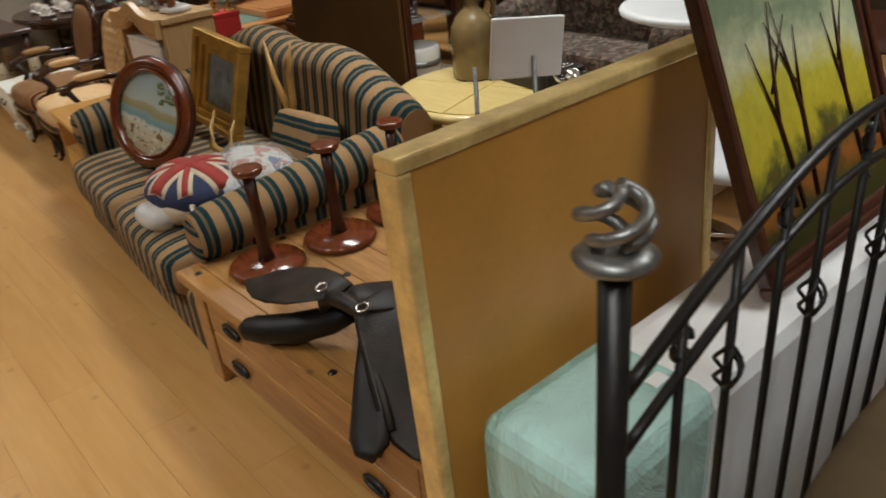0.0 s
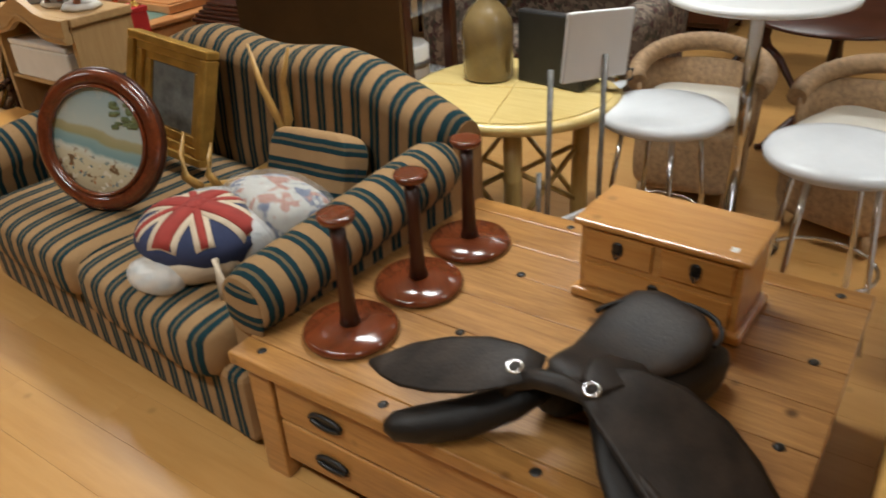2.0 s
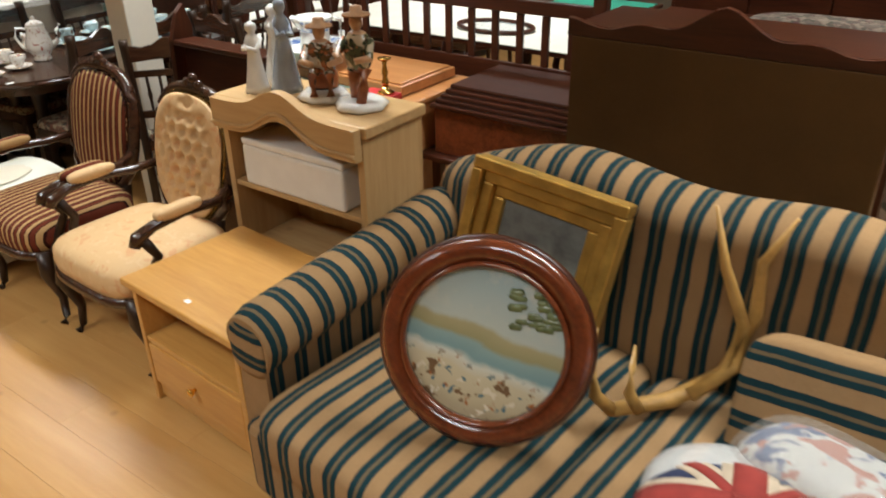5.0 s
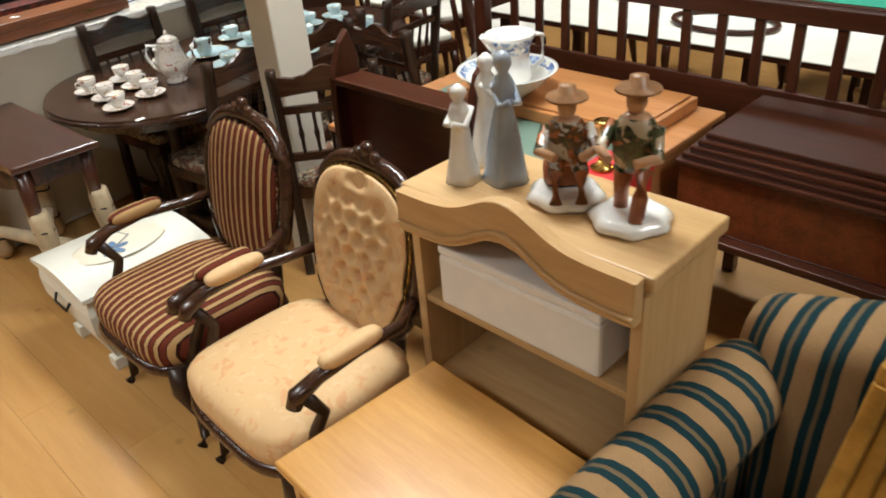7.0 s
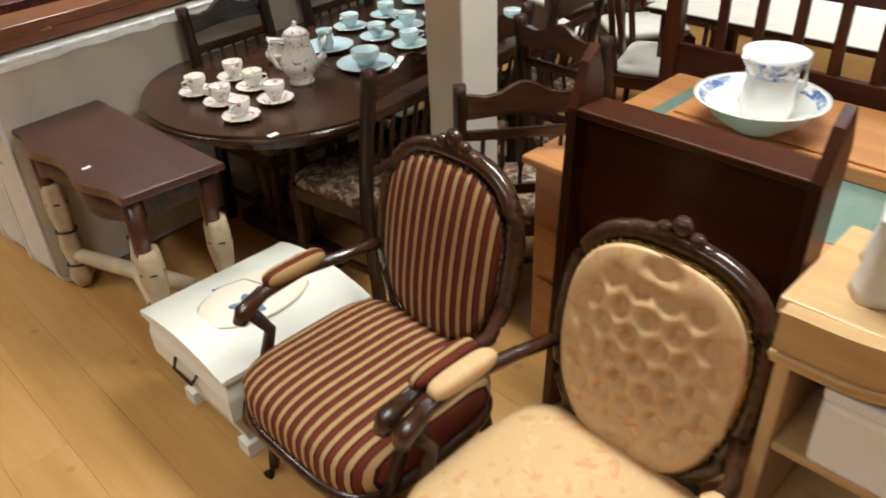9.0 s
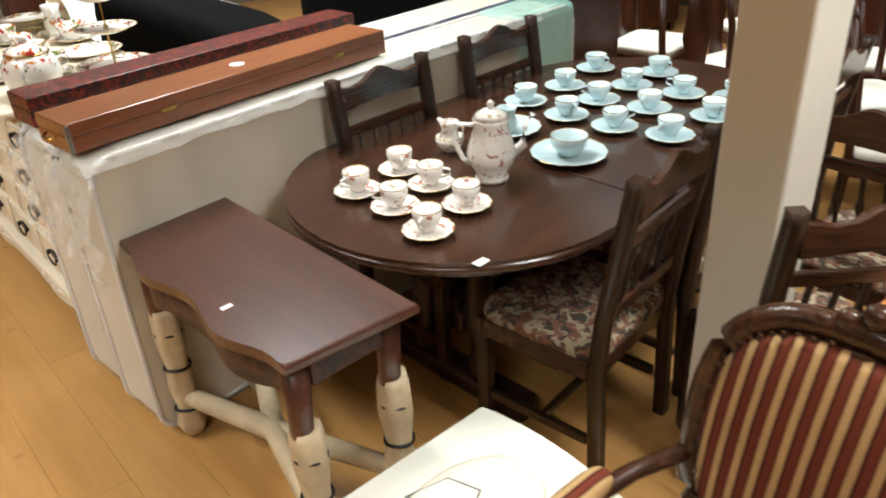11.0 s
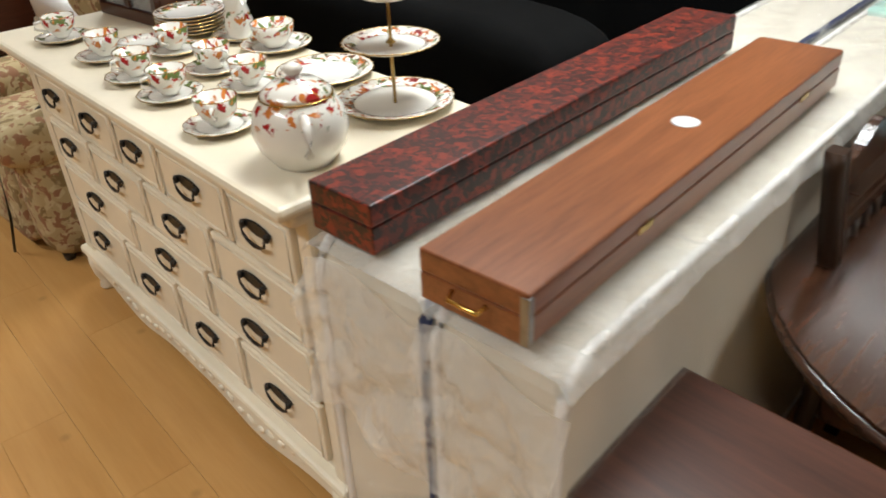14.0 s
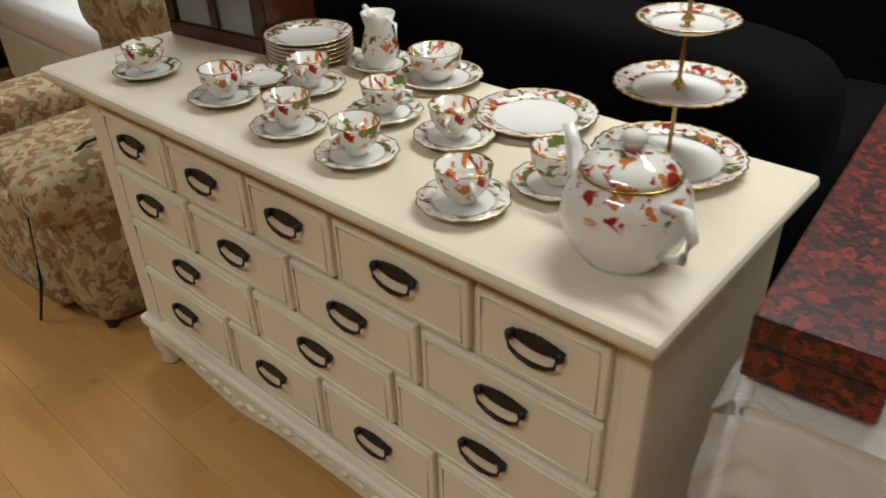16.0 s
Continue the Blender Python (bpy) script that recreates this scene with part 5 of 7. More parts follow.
# ---- armchairs ----
def armchair(m, seat_mat, back_mat, tufted, label):
    t = thing("armchair", label, "armchair", m, "carved armchairs")
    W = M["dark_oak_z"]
    part("seat", Mesh().soft((0.27, 0, 0.40), (0.56, 0.58, 0.19), 0.6, 0.45, 36, 14), seat_mat, t)
    part("seat_rail", Mesh().tube([(0.27 + 0.27 * math.copysign(abs(math.cos(a)) ** 0.5, math.cos(a)), 0.28 * math.copysign(abs(math.sin(a)) ** 0.5, math.sin(a)), 0.335) for a in (2 * math.pi * k / 40 for k in range(40))], 0.024, 8, True), M["dark_oak"], t)
    for s in (-1, 1):
        part("front_leg", Mesh().tube([(0.06, s * 0.25, 0.35), (0.045, s * 0.27, 0.26), (0.085, s * 0.258, 0.12), (0.075, s * 0.265, 0.03), (0.055, s * 0.27, 0.0)], [0.034, 0.032, 0.019, 0.016, 0.022], 10), W, t)
        part("rear_leg", Mesh().tube([(0.50, s * 0.20, 0.36), (0.53, s * 0.21, 0.18), (0.60, s * 0.22, 0.0)], [0.027, 0.022, 0.02], 10), W, t)
    # oval back, leaning
    lean = math.radians(12)
    def bp(y, z, x=0.0):
        return Vector((0.53 + math.sin(lean) * z + x * math.cos(lean), y, 0.42 + math.cos(lean) * z - x * math.sin(lean)))
    def oval(a, f=1.0):
        c, q = math.cos(a), math.sin(a)
        y = 0.245 * f * math.copysign(abs(c) ** 0.72, c) * (1.0 + 0.09 * q)
        z = 0.285 + 0.285 * f * math.copysign(abs(q) ** 0.84, q)
        return y, z
    part("back_frame", Mesh().tube([bp(*oval(2 * math.pi * k / 48)) for k in range(48)], 0.026, 10, True), M["dark_oak"], t)
    for k in range(64):
        sp = part("stud", Mesh().soft((0, 0, 0), (0.008, 0.009, 0.009), 1, 1, 6, 4), M["gold_rim"] if tufted else M["dark_oak"], t) if k == 0 else new("stud", sp.data)
        sp.parent = t
        sp.location = bp(*oval(2 * math.pi * k / 64, 0.93), -0.03)
    part("back_beading", Mesh().tube([bp(*oval(2 * math.pi * k / 60, 0.9), -0.018) for k in range(60)], [0.006 + 0.003 * (k % 2) for k in range(60)], 6, True), M["gold_rim"] if tufted else M["dark_oak"], t)
    crest = Mesh().soft(bp(0, 0.575), (0.05, 0.16, 0.05), 0.9, 0.9, 16, 8)
    for dy, dz, r in ((0, 0.035, 0.026), (-0.04, 0.015, 0.022), (0.04, 0.015, 0.022), (-0.075, 0.0, 0.016), (0.075, 0.0, 0.016)):
        crest.soft(bp(dy, 0.575 + dz, -0.012), (r * 1.6, r * 2, r * 2), 1, 1, 10, 6)
    part("carved_crest", crest, M["dark_oak"], t)
    rows = []
    nr = 30 if tufted else 10
    for i in range(nr + 1):
        f = 0.02 + 0.90 * i / nr
        row = []
        for k in range(72):
            a = 2 * math.pi * k / 72
            y, z = oval(a, f)
            h = 0.045 * math.sqrt(max(0, 1 - (f / 0.95) ** 2)) + 0.012
            if tufted:
                best = 9
                for r_ in range(-4, 5):
                    for c_ in range(-3, 4):
                        by, bz = (c_ + 0.5 * (r_ % 2)) * 0.072, 0.285 + r_ * 0.056
                        if math.hypot(by / 0.20, (bz - 0.285) / 0.24) < 0.98:
                            best = min(best, math.hypot(y - by, z - bz))
                h += 0.016 - 0.040 * math.exp(-(best / 0.017) ** 2) - 0.008 * math.exp(-(best / 0.04) ** 2)
            row.append(bp(y, z, -h))
        rows.append(row)
    part("back_pad", Mesh().loft(rows, cap=True), back_mat, t)
    part("back_cover", Mesh().loft([[bp(*oval(2 * math.pi * k / 40, f), x) for k in range(40)] for f, x in ((0.93, 0.0), (0.9, 0.02), (0.5, 0.03))]), seat_mat, t)
    for s in (-1, 1):
        part("back_support", Mesh().tube([(0.52, s * 0.18, 0.33), bp(s * 0.17, 0.12)], 0.022, 8), W, t)
        part("arm", Mesh().tube([bp(s * 0.235, 0.22), (0.46, s * 0.29, 0.615), (0.30, s * 0.30, 0.635), (0.17, s * 0.30, 0.625), (0.10, s * 0.295, 0.60), (0.085, s * 0.295, 0.57)], [0.018, 0.019, 0.021, 0.022, 0.027, 0.022], 10), M["dark_oak"], t)
        part("arm_support", Mesh().tube([(0.12, s * 0.297, 0.59), (0.17, s * 0.295, 0.50), (0.13, s * 0.28, 0.42), (0.10, s * 0.27, 0.34)], [0.022, 0.018, 0.02, 0.026], 10), W, t)
        part("arm_pad", Mesh().soft((0.285, s * 0.30, 0.655), (0.21, 0.058, 0.05), 0.7, 0.6, 20, 10), seat_mat, t)
    return t
armchair(pose(1.145, 4.81, 0, 0, 0, -2), M["peach"], M["peach"], True, "carved open armchair with buttoned peach brocade upholstery")
armchair(pose(1.15, 5.46, 0, 0, 0, 0), M["chair_y"], M["chair_y"], False, "carved open armchair in maroon and tan stripes")

def white_chest():
    t = thing("painted_chest", "white painted bombe chest with blue flower on the lid", "chest", pose(1.17, 5.80, 0))
    D, L = 0.52, 0.46
    rings = []
    for z, k in ((0.05, -0.05), (0.12, -0.03), (0.22, 0.01), (0.30, 0.012), (0.37, 0.0)):
        rings.append([(-k, -k, z), (D + k, -k, z), (D + k, L + k, z), (-k, L + k, z)])
    body = Mesh().loft(rings)
    for f in body.bm.faces:
        f.smooth = False
    part("body", body, M["white_ch"], t)
    for x in (0.03, D - 0.09):
        for y in (0.03, L - 0.09):
            part("foot", Mesh().prism([(x, y), (x + 0.06, y), (x + 0.06, y + 0.06), (x, y + 0.06)], 2, 0.0, 0.055, 0.004), M["white_ch"], t)
    lid = Mesh().prism([(-0.02, 0.372), (L + 0.02, 0.372)] + [(L + 0.02 - (L + 0.04) * k / 12, 0.39 + 0.035 * math.sin(math.pi * k / 12)) for k in range(13)], 0, -0.02, D + 0.02, 0.004)
    part("lid", lid, M["white_ch"], t)
    part("lid_medallion", Mesh().soft((D * 0.5, L * 0.5, 0.421), (0.40, 0.26, 0.012), 0.7, 1, 36, 8), M["cream"], t, "pale cream oval panel")
    fl = Mesh()
    for k in range(5):
        a = k * 1.256
        fl.soft((D * 0.42 + 0.035 * math.cos(a), L * 0.42 + 0.035 * math.sin(a), 0.428), (0.06, 0.032, 0.004), 1, 1, 14, 6, Euler((0, 0, a)).to_matrix())
    part("blue_flower", fl, M["blue_paint"], t, "painted blue flower")
    part("flower_stem", Mesh().tube([(D * 0.42, L * 0.42, 0.428), (D * 0.6, L * 0.55, 0.428), (D * 0.55, L * 0.72, 0.425), (D * 0.35, L * 0.78, 0.42)], 0.003, 6), M["steel"], t)
    part("bail_handle", Mesh().tube([(-0.014, L * 0.36, 0.30), (-0.032, L * 0.38, 0.27), (-0.032, L * 0.62, 0.27), (-0.014, L * 0.64, 0.30)], 0.006, 8), M["iron"], t, "black iron handle")
    part("hand_slot", Mesh().soft((D * 0.72, -0.014, 0.26), (0.12, 0.02, 0.06), 0.6, 0.9, 20, 8), M["iron"], t)
M["white_ch"] = surface("white_chest_paint", (0.74, 0.72, 0.62), 0.4, 0.08, 4, relief=0.08)
M["blue_paint"] = surface("blue_paint", (0.10, 0.19, 0.32), 0.5, 0.3, 30)
white_chest()

def console():
    t = thing("console_table", "walnut console table with serpentine top and paper-wrapped legs", "console table", pose(1.23, 6.38, 0, 0, 0, 2))
    D, L, H = 0.36, 0.86, 0.73
    n = 30
    def front(u):
        return 0.03 * math.cos(4 * math.pi * u) - 0.035 * math.exp(-((u - 0.5) / 0.2) ** 2) - 0.03 * (math.exp(-(u / 0.09) ** 2) + math.exp(-((u - 1) / 0.09) ** 2))
    pts = [(front(k / n), L * k / n) for k in range(n + 1)] + [(D, L + 0.03), (D, -0.03)]
    part("top", Mesh().prism(pts, 2, H - 0.03, H, 0.008), M["walnut"], t)
    ap = [(front(k / n) + 0.035, 0.03 + (L - 0.06) * k / n) for k in range(n + 1)]
    rows = [[(x, y, H - 0.031) for x, y in ap], [(x, y, H - 0.10 - 0.03 * abs(math.sin(3 * math.pi * k / n))) for k, (x, y) in enumerate(ap)]]
    ob = part("carved_apron", Mesh().loft(rows, closed=False), M["carved"], t)
    ob.modifiers.new("thickness", "SOLIDIFY").thickness = 0.02
    for y in (0.035, L - 0.055):
        bx("side_apron", (0.08, y, H - 0.12), (D - 0.03, y + 0.02, H - 0.031), M["carved"], t, 0.004)
    legs = ((0.05, 0.05), (0.05, L - 0.05), (D - 0.04, 0.05), (D - 0.04, L - 0.05))
    for x, y in legs:
        part("leg", Mesh().tube([(x, y, H - 0.031), (x - 0.01, y, 0.5), (x + 0.005, y, 0.3), (x, y, 0.0)], [0.035, 0.03, 0.024, 0.022], 10), M["walnut"], t)
        part("paper_wrap", Mesh().lathe([(0.03, 0.01), (0.048, 0.05), (0.032, 0.12), (0.044, 0.2), (0.034, 0.28), (0.046, 0.38), (0.042, 0.47), (0.036, 0.50)], (x, y, 0), 18, 0.10, 5), M["paper"], t)
        for z in (0.12, 0.28, 0.41):
            part("cord", Mesh().tube([(x + 0.040 * math.cos(a), y + 0.040 * math.sin(a), z + 0.004 * math.sin(2 * a)) for a in (2 * math.pi * k / 14 for k in range(14))], 0.005, 6, True), M["iron"], t)
    part("stretcher", Mesh().tube([(0.05, 0.05, 0.16), (0.15, L / 2, 0.18), (0.05, L - 0.05, 0.16)], [0.03, 0.036, 0.03], 10), M["paper"], t)
    part("stretcher", Mesh().tube([(D - 0.04, 0.05, 0.16), (0.15, L / 2, 0.18), (D - 0.04, L - 0.05, 0.16)], [0.028, 0.034, 0.028], 10), M["paper"], t)
    bx("price_label", (0.02, 0.30, H - 0.001), (0.05, 0.315, H + 0.001), M["label"], t, 0)
M["carved"] = blotches("carved_walnut", (0.06, 0.02, 0.012), [(0.02, 0.008, 0.005)], 30, 0.5, 0.4, 1.0)
console()

# ---- dining table and china ----
def dining_table():
    t = thing("dining_table", "oval dark oak extending dining table on trestle base", "dining table", pose(2.61, 6.82, 0, 0, 0, 3))
    hl, r = 0.48, 0.56
    def outline(rr):
        o = [(hl + rr * 0.98 * math.cos(a), rr * math.sin(a)) for a in (-math.pi / 2 + math.pi * k / 24 for k in range(25))]
        return o + [(-hl - rr * 0.98 * math.cos(a), -rr * math.sin(a)) for a in (-math.pi / 2 + math.pi * k / 24 for k in range(25))]
    full = outline(r)
    for x0, x1 in ((-9, -0.262), (-0.26, 0.26), (0.262, 9)):
        pts = []
        for (xa, ya), (xb, yb) in zip(full, full[1:] + full[:1]):
            ina, inb = x0 <= xa <= x1, x0 <= xb <= x1
            if ina:
                pts.append((xa, ya))
            for lim in sorted((x0, x1), key=lambda v: (v - xa) * (1 if xb > xa else -1)):
                if (xa - lim) * (xb - lim) < 0:
                    u = (lim - xa) / (xb - xa)
                    pts.append((lim, ya + u * (yb - ya)))
        part("top_leaf", Mesh().prism(pts, 2, 0.732, 0.76, 0.006), M["dark_oak"], t)
    part("top_edge", Mesh().tube([(x, y, 0.738) for x, y in outline(r - 0.004)], 0.014, 8, True), M["dark_oak"], t)
    part("apron", Mesh().prism(outline(r - 0.10), 2, 0.66, 0.731, 0.003), M["dark_oak"], t)
    for s in (-1, 1):
        bx("trestle_foot", (s * 0.55 - 0.05, -0.34, 0), (s * 0.55 + 0.05, 0.34, 0.08), M["dark_oak_z"], t, 0.02)
        for y in (-0.13, 0.13):
            part("trestle_post", Mesh().lathe([(0.04, 0.08), (0.05, 0.12), (0.03, 0.2), (0.055, 0.35), (0.035, 0.5), (0.05, 0.62), (0.05, 0.66)], (s * 0.55, y, 0), 18), M["dark_oak_z"], t)
    bx("stretcher", (-0.55, -0.04, 0.2), (0.55, 0.04, 0.28), M["dark_oak"], t, 0.01)
    bx("price_label", (-0.86, -0.43, 0.7595), (-0.82, -0.405, 0.7615), M["label"], t, 0)
dining_table()

def dining_chair(m):
    t = thing("dining_chair", "dark oak dining chair with spindle back and tapestry seat", "dining chair", m, "dining chairs")
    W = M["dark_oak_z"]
    part("seat", Mesh().soft((0, 0, 0.455), (0.44, 0.42, 0.07), 0.45, 0.3), M["seat_floral"], t)
    for nm, a, b in (("seat_rail", (-0.22, 0.18, 0.38), (0.22, 0.205, 0.44)), ("seat_rail", (-0.22, -0.205, 0.38), (0.22, -0.18, 0.44)), ("seat_rail", (-0.22, -0.178, 0.38), (-0.195, 0.178, 0.44)), ("seat_rail", (0.195, -0.178, 0.38), (0.22, 0.178, 0.44))):
        bx(nm, a, b, M["dark_oak"], t, 0.004)
    for s in (-1, 1):
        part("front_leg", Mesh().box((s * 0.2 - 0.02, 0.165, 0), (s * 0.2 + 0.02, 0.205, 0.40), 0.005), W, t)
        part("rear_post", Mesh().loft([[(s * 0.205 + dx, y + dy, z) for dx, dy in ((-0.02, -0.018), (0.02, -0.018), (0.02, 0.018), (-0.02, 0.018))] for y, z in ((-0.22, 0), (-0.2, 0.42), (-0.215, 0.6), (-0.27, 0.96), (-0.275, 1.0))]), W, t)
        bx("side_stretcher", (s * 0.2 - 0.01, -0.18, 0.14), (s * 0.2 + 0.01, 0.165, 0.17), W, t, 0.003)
    top = [(-0.185 + 0.37 * k / 24, 0.955 + 0.035 * math.sin(math.pi * k / 24) ** 2 + 0.012 * math.cos(math.pi * k / 6)) for k in range(25)]
    bot = [(0.185 - 0.37 * k / 24, 0.885 + 0.012 * math.sin(math.pi * k / 24)) for k in range(25)]
    part("crest_rail", Mesh().prism(top + bot, 1, -0.285, -0.262, 0.003), M["dark_oak"], t)
    part("mid_rail", Mesh().box((-0.185, -0.262, 0.80), (0.185, -0.242, 0.835), 0.004), M["dark_oak"], t)
    part("low_rail", Mesh().box((-0.185, -0.222, 0.57), (0.185, -0.202, 0.61), 0.004), M["dark_oak"], t)
    for k in range(5):
        x = -0.13 + 0.065 * k
        part("spindle", Mesh().tube([(x, -0.212, 0.60), (x, -0.225, 0.67), (x, -0.23, 0.70), (x, -0.235, 0.73), (x, -0.252, 0.81)], [0.008, 0.008, 0.013, 0.008, 0.008], 8), W, t)
    bx("cross_stretcher", (-0.19, -0.03, 0.14), (0.19, -0.01, 0.165), W, t, 0.003)
    return t
dc = dining_chair(pose(2.22, 7.01, 0, 0, 0, 184))
for x, y, a in ((2.89, 7.09, 184), (2.18, 6.37, 8), (2.72, 6.42, 4), (3.06, 5.86, -92), (2.44, 5.82, -40), (3.3, 6.45, 6)):
    copy_thing(dc, pose(x, y, 0, 0, 0, a))

def cup(m, mat, group, label, r=0.042, h=0.062, sr=0.072, border=None):
    t = thing("teacup", label, "teacup", m, group)
    part("bowl", Mesh().lathe([(0.020, 0.014), (0.022, 0.018), (r * 0.72, 0.032), (r * 0.92, 0.05), (r, 0.014 + h), (r * 0.95, 0.014 + h), (r * 0.85, 0.045), (0.01, 0.024)], seg=28), mat, t)
    part("rim", Mesh().tube([(r * 0.985 * math.cos(a), r * 0.985 * math.sin(a), 0.0142 + h) for a in (2 * math.pi * k / 24 for k in range(24))], 0.0014, 5, True), M["gold_rim"], t)
    part("handle", Mesh().tube([(-r * 0.9, 0, 0.068), (-r - 0.02, 0, 0.066), (-r - 0.022, 0, 0.05), (-r * 0.72, 0, 0.035)], 0.0042, 8), M["china_plain"] if mat != M["china_blue"] else mat, t)
    s = part("saucer", Mesh().lathe([(0.035, 0), (0.042, 0.003), (sr * 0.95, 0.014), (sr, 0.017), (sr * 0.95, 0.0185), (0.04, 0.008), (0.01, 0.008)], seg=60, wave=0.02, waves=12), M["china_plain"] if border else mat, t)
    if border:
        part("rose_border", Mesh().lathe([(sr * 0.66, 0.0125), (sr * 0.94, 0.0192), (sr * 0.94, 0.0188), (sr * 0.66, 0.0121)], seg=60, ring=True), border, s)
    part("saucer_rim", Mesh().tube([(sr * (1 + 0.02 * math.cos(12 * a)) * math.cos(a), sr * (1 + 0.02 * math.cos(12 * a)) * math.sin(a), 0.0172) for a in (2 * math.pi * k / 60 for k in range(60))], 0.0013, 5, True), M["gold_rim"], s)
    return t
TZ, DZ = 0.761, 0.986
cp = cup(pose(1.82, 6.92, TZ, 0, 0, 10), M["china_pink"], "pink rose tea service", "white teacup and saucer with small pink roses")
for x, y, a in ((2.01, 6.95, 60), (1.83, 6.75, -30), (2.0, 6.79, 120), (1.80, 6.57, 30), (1.98, 6.61, 200)):
    copy_thing(cp, pose(x, y, TZ, 0, 0, a))
cb = cup(pose(2.75, 7.10, TZ, 0, 0, 10), M["china_blue"], "pale blue tea service", "pale blue teacup and saucer with scalloped edge", 0.045, 0.058, 0.082)
for x, y, a in ((2.99, 7.11, 50), (3.26, 7.17, 90), (3.16, 6.91, 20), (2.94, 6.90, -40), (2.73, 6.88, 70), (2.75, 6.68, 140), (2.98, 6.70, 10), (3.2, 6.70, 300), (3.37, 6.93, 80), (3.28, 6.53, 30), (2.80, 6.49, 0), (3.05, 6.48, 60)):
    copy_thing(cb, pose(x, y, TZ, 0, 0, a))

def plate(m, mat, r, group, label, name="plate", flutes=28):
    t = thing(name, label, "plate", m, group)
    part("dish", Mesh().lathe([(r * 0.55, 0), (r * 0.6, 0.002), (r * 0.95, 0.016), (r, 0.019), (r * 0.96, 0.0205), (r * 0.62, 0.007), (0.01, 0.006)], seg=84, wave=0.012, waves=flutes), M["china_plain"] if mat == M["china"] else mat, t)
    if mat == M["china"]:
        part("rose_border", Mesh().lathe([(r * 0.68, 0.0105), (r * 0.94, 0.0205), (r * 0.94, 0.0201), (r * 0.68, 0.0101)], seg=84, ring=True), mat, t)
    part("gilt_edge", Mesh().tube([(r * (1 + 0.012 * math.cos(flutes * a)) * math.cos(a), r * (1 + 0.012 * math.cos(flutes * a)) * math.sin(a), 0.0192) for a in (2 * math.pi * k / 112 for k in range(112))], 0.0016, 5, True), M["gold_rim"], t)
    return t
plate(pose(2.46, 6.64, TZ), M["china_blue"], 0.125, "pale blue tea service", "pale blue scalloped cake plate", flutes=14)
plate(pose(2.50, 6.95, TZ), M["china_blue"], 0.115, "pale blue tea service", "pale blue scalloped cake plate", flutes=14)

def bowl(m, mat, label, r=0.055, h=0.06, name="sugar_bowl"):
    t = thing(name, label, "bowl", m)
    part("body", Mesh().lathe([(r * 0.5, 0), (r * 0.55, 0.006), (r * 0.9, h * 0.5), (r, h), (r * 0.94, h), (r * 0.8, h * 0.5), (0.01, 0.012)], seg=28), mat, t)
    part("rim", Mesh().tube([(r * 0.98 * math.cos(a), r * 0.98 * math.sin(a), h) for a in (2 * math.pi * k / 24 for k in range(24))], 0.0014, 5, True), M["gold_rim"], t)
bowl(pose(2.46, 6.64, TZ + 0.008), M["china_blue"], "pale blue sugar bowl on a plate", 0.062, 0.065)
bowl(pose(2.24, 6.97, TZ), M["china_pink"], "white sugar bowl with pink roses", 0.05, 0.05)

def creamer(m, mat, label, h=0.09, r=0.036):
    t = thing("cream_jug", label, "jug", m)
    part("body", Mesh().lathe([(r * 0.7, 0), (r * 0.75, 0.005), (r, h * 0.35), (r * 0.7, h * 0.75), (r * 0.9, h), (r * 0.82, h), (r * 0.6, h * 0.7), (0.008, 0.01)], seg=26), mat, t)
    part("spout", Mesh().tube([(r * 0.6, 0, h * 0.85), (r * 1.25, 0, h * 1.03)], [0.014, 0.006], 10), mat, t)
    part("handle", Mesh().tube([(-r * 0.8, 0, h * 0.95), (-r * 1.6, 0, h * 0.9), (-r * 1.6, 0, h * 0.5), (-r * 0.9, 0, h * 0.3)], 0.0042, 8), mat, t)
creamer(pose(2.24, 6.97, TZ + 0.012, 0, 0, 100), M["china_pink"], "small white cream jug with pink roses")
creamer(pose(2.47, 6.93, TZ + 0.008, 0, 0, 200), M["china_blue"], "pale blue cream jug", 0.09, 0.04)

def coffee_server():
    t = thing("coffee_pot", "tall white coffee pot with pink roses and gilt", "coffee pot", pose(2.17, 6.70, TZ, 0, 0, -30))
    part("body", Mesh().lathe([(0.05, 0), (0.052, 0.012), (0.042, 0.02), (0.07, 0.06), (0.076, 0.09), (0.062, 0.135), (0.05, 0.18), (0.055, 0.195), (0.03, 0.2)], seg=30), M["china_pink"], t)
    l = part("lid", Mesh().lathe([(0.052, 0.196), (0.046, 0.21), (0.02, 0.225), (0.008, 0.23), (0.012, 0.24), (0.004, 0.25)], seg=24), M["china_pink"], t)
    part("spout", Mesh().tube([(0.06, 0, 0.07), (0.10, 0, 0.10), (0.105, 0, 0.16), (0.13, 0, 0.195)], [0.02, 0.015, 0.011, 0.009], 10), M["china_plain"], t)
    part("handle", Mesh().tube([(-0.05, 0, 0.18), (-0.10, 0, 0.19), (-0.115, 0, 0.14), (-0.09, 0, 0.08), (-0.068, 0, 0.06)], 0.008, 8), M["china_plain"], t)
coffee_server()

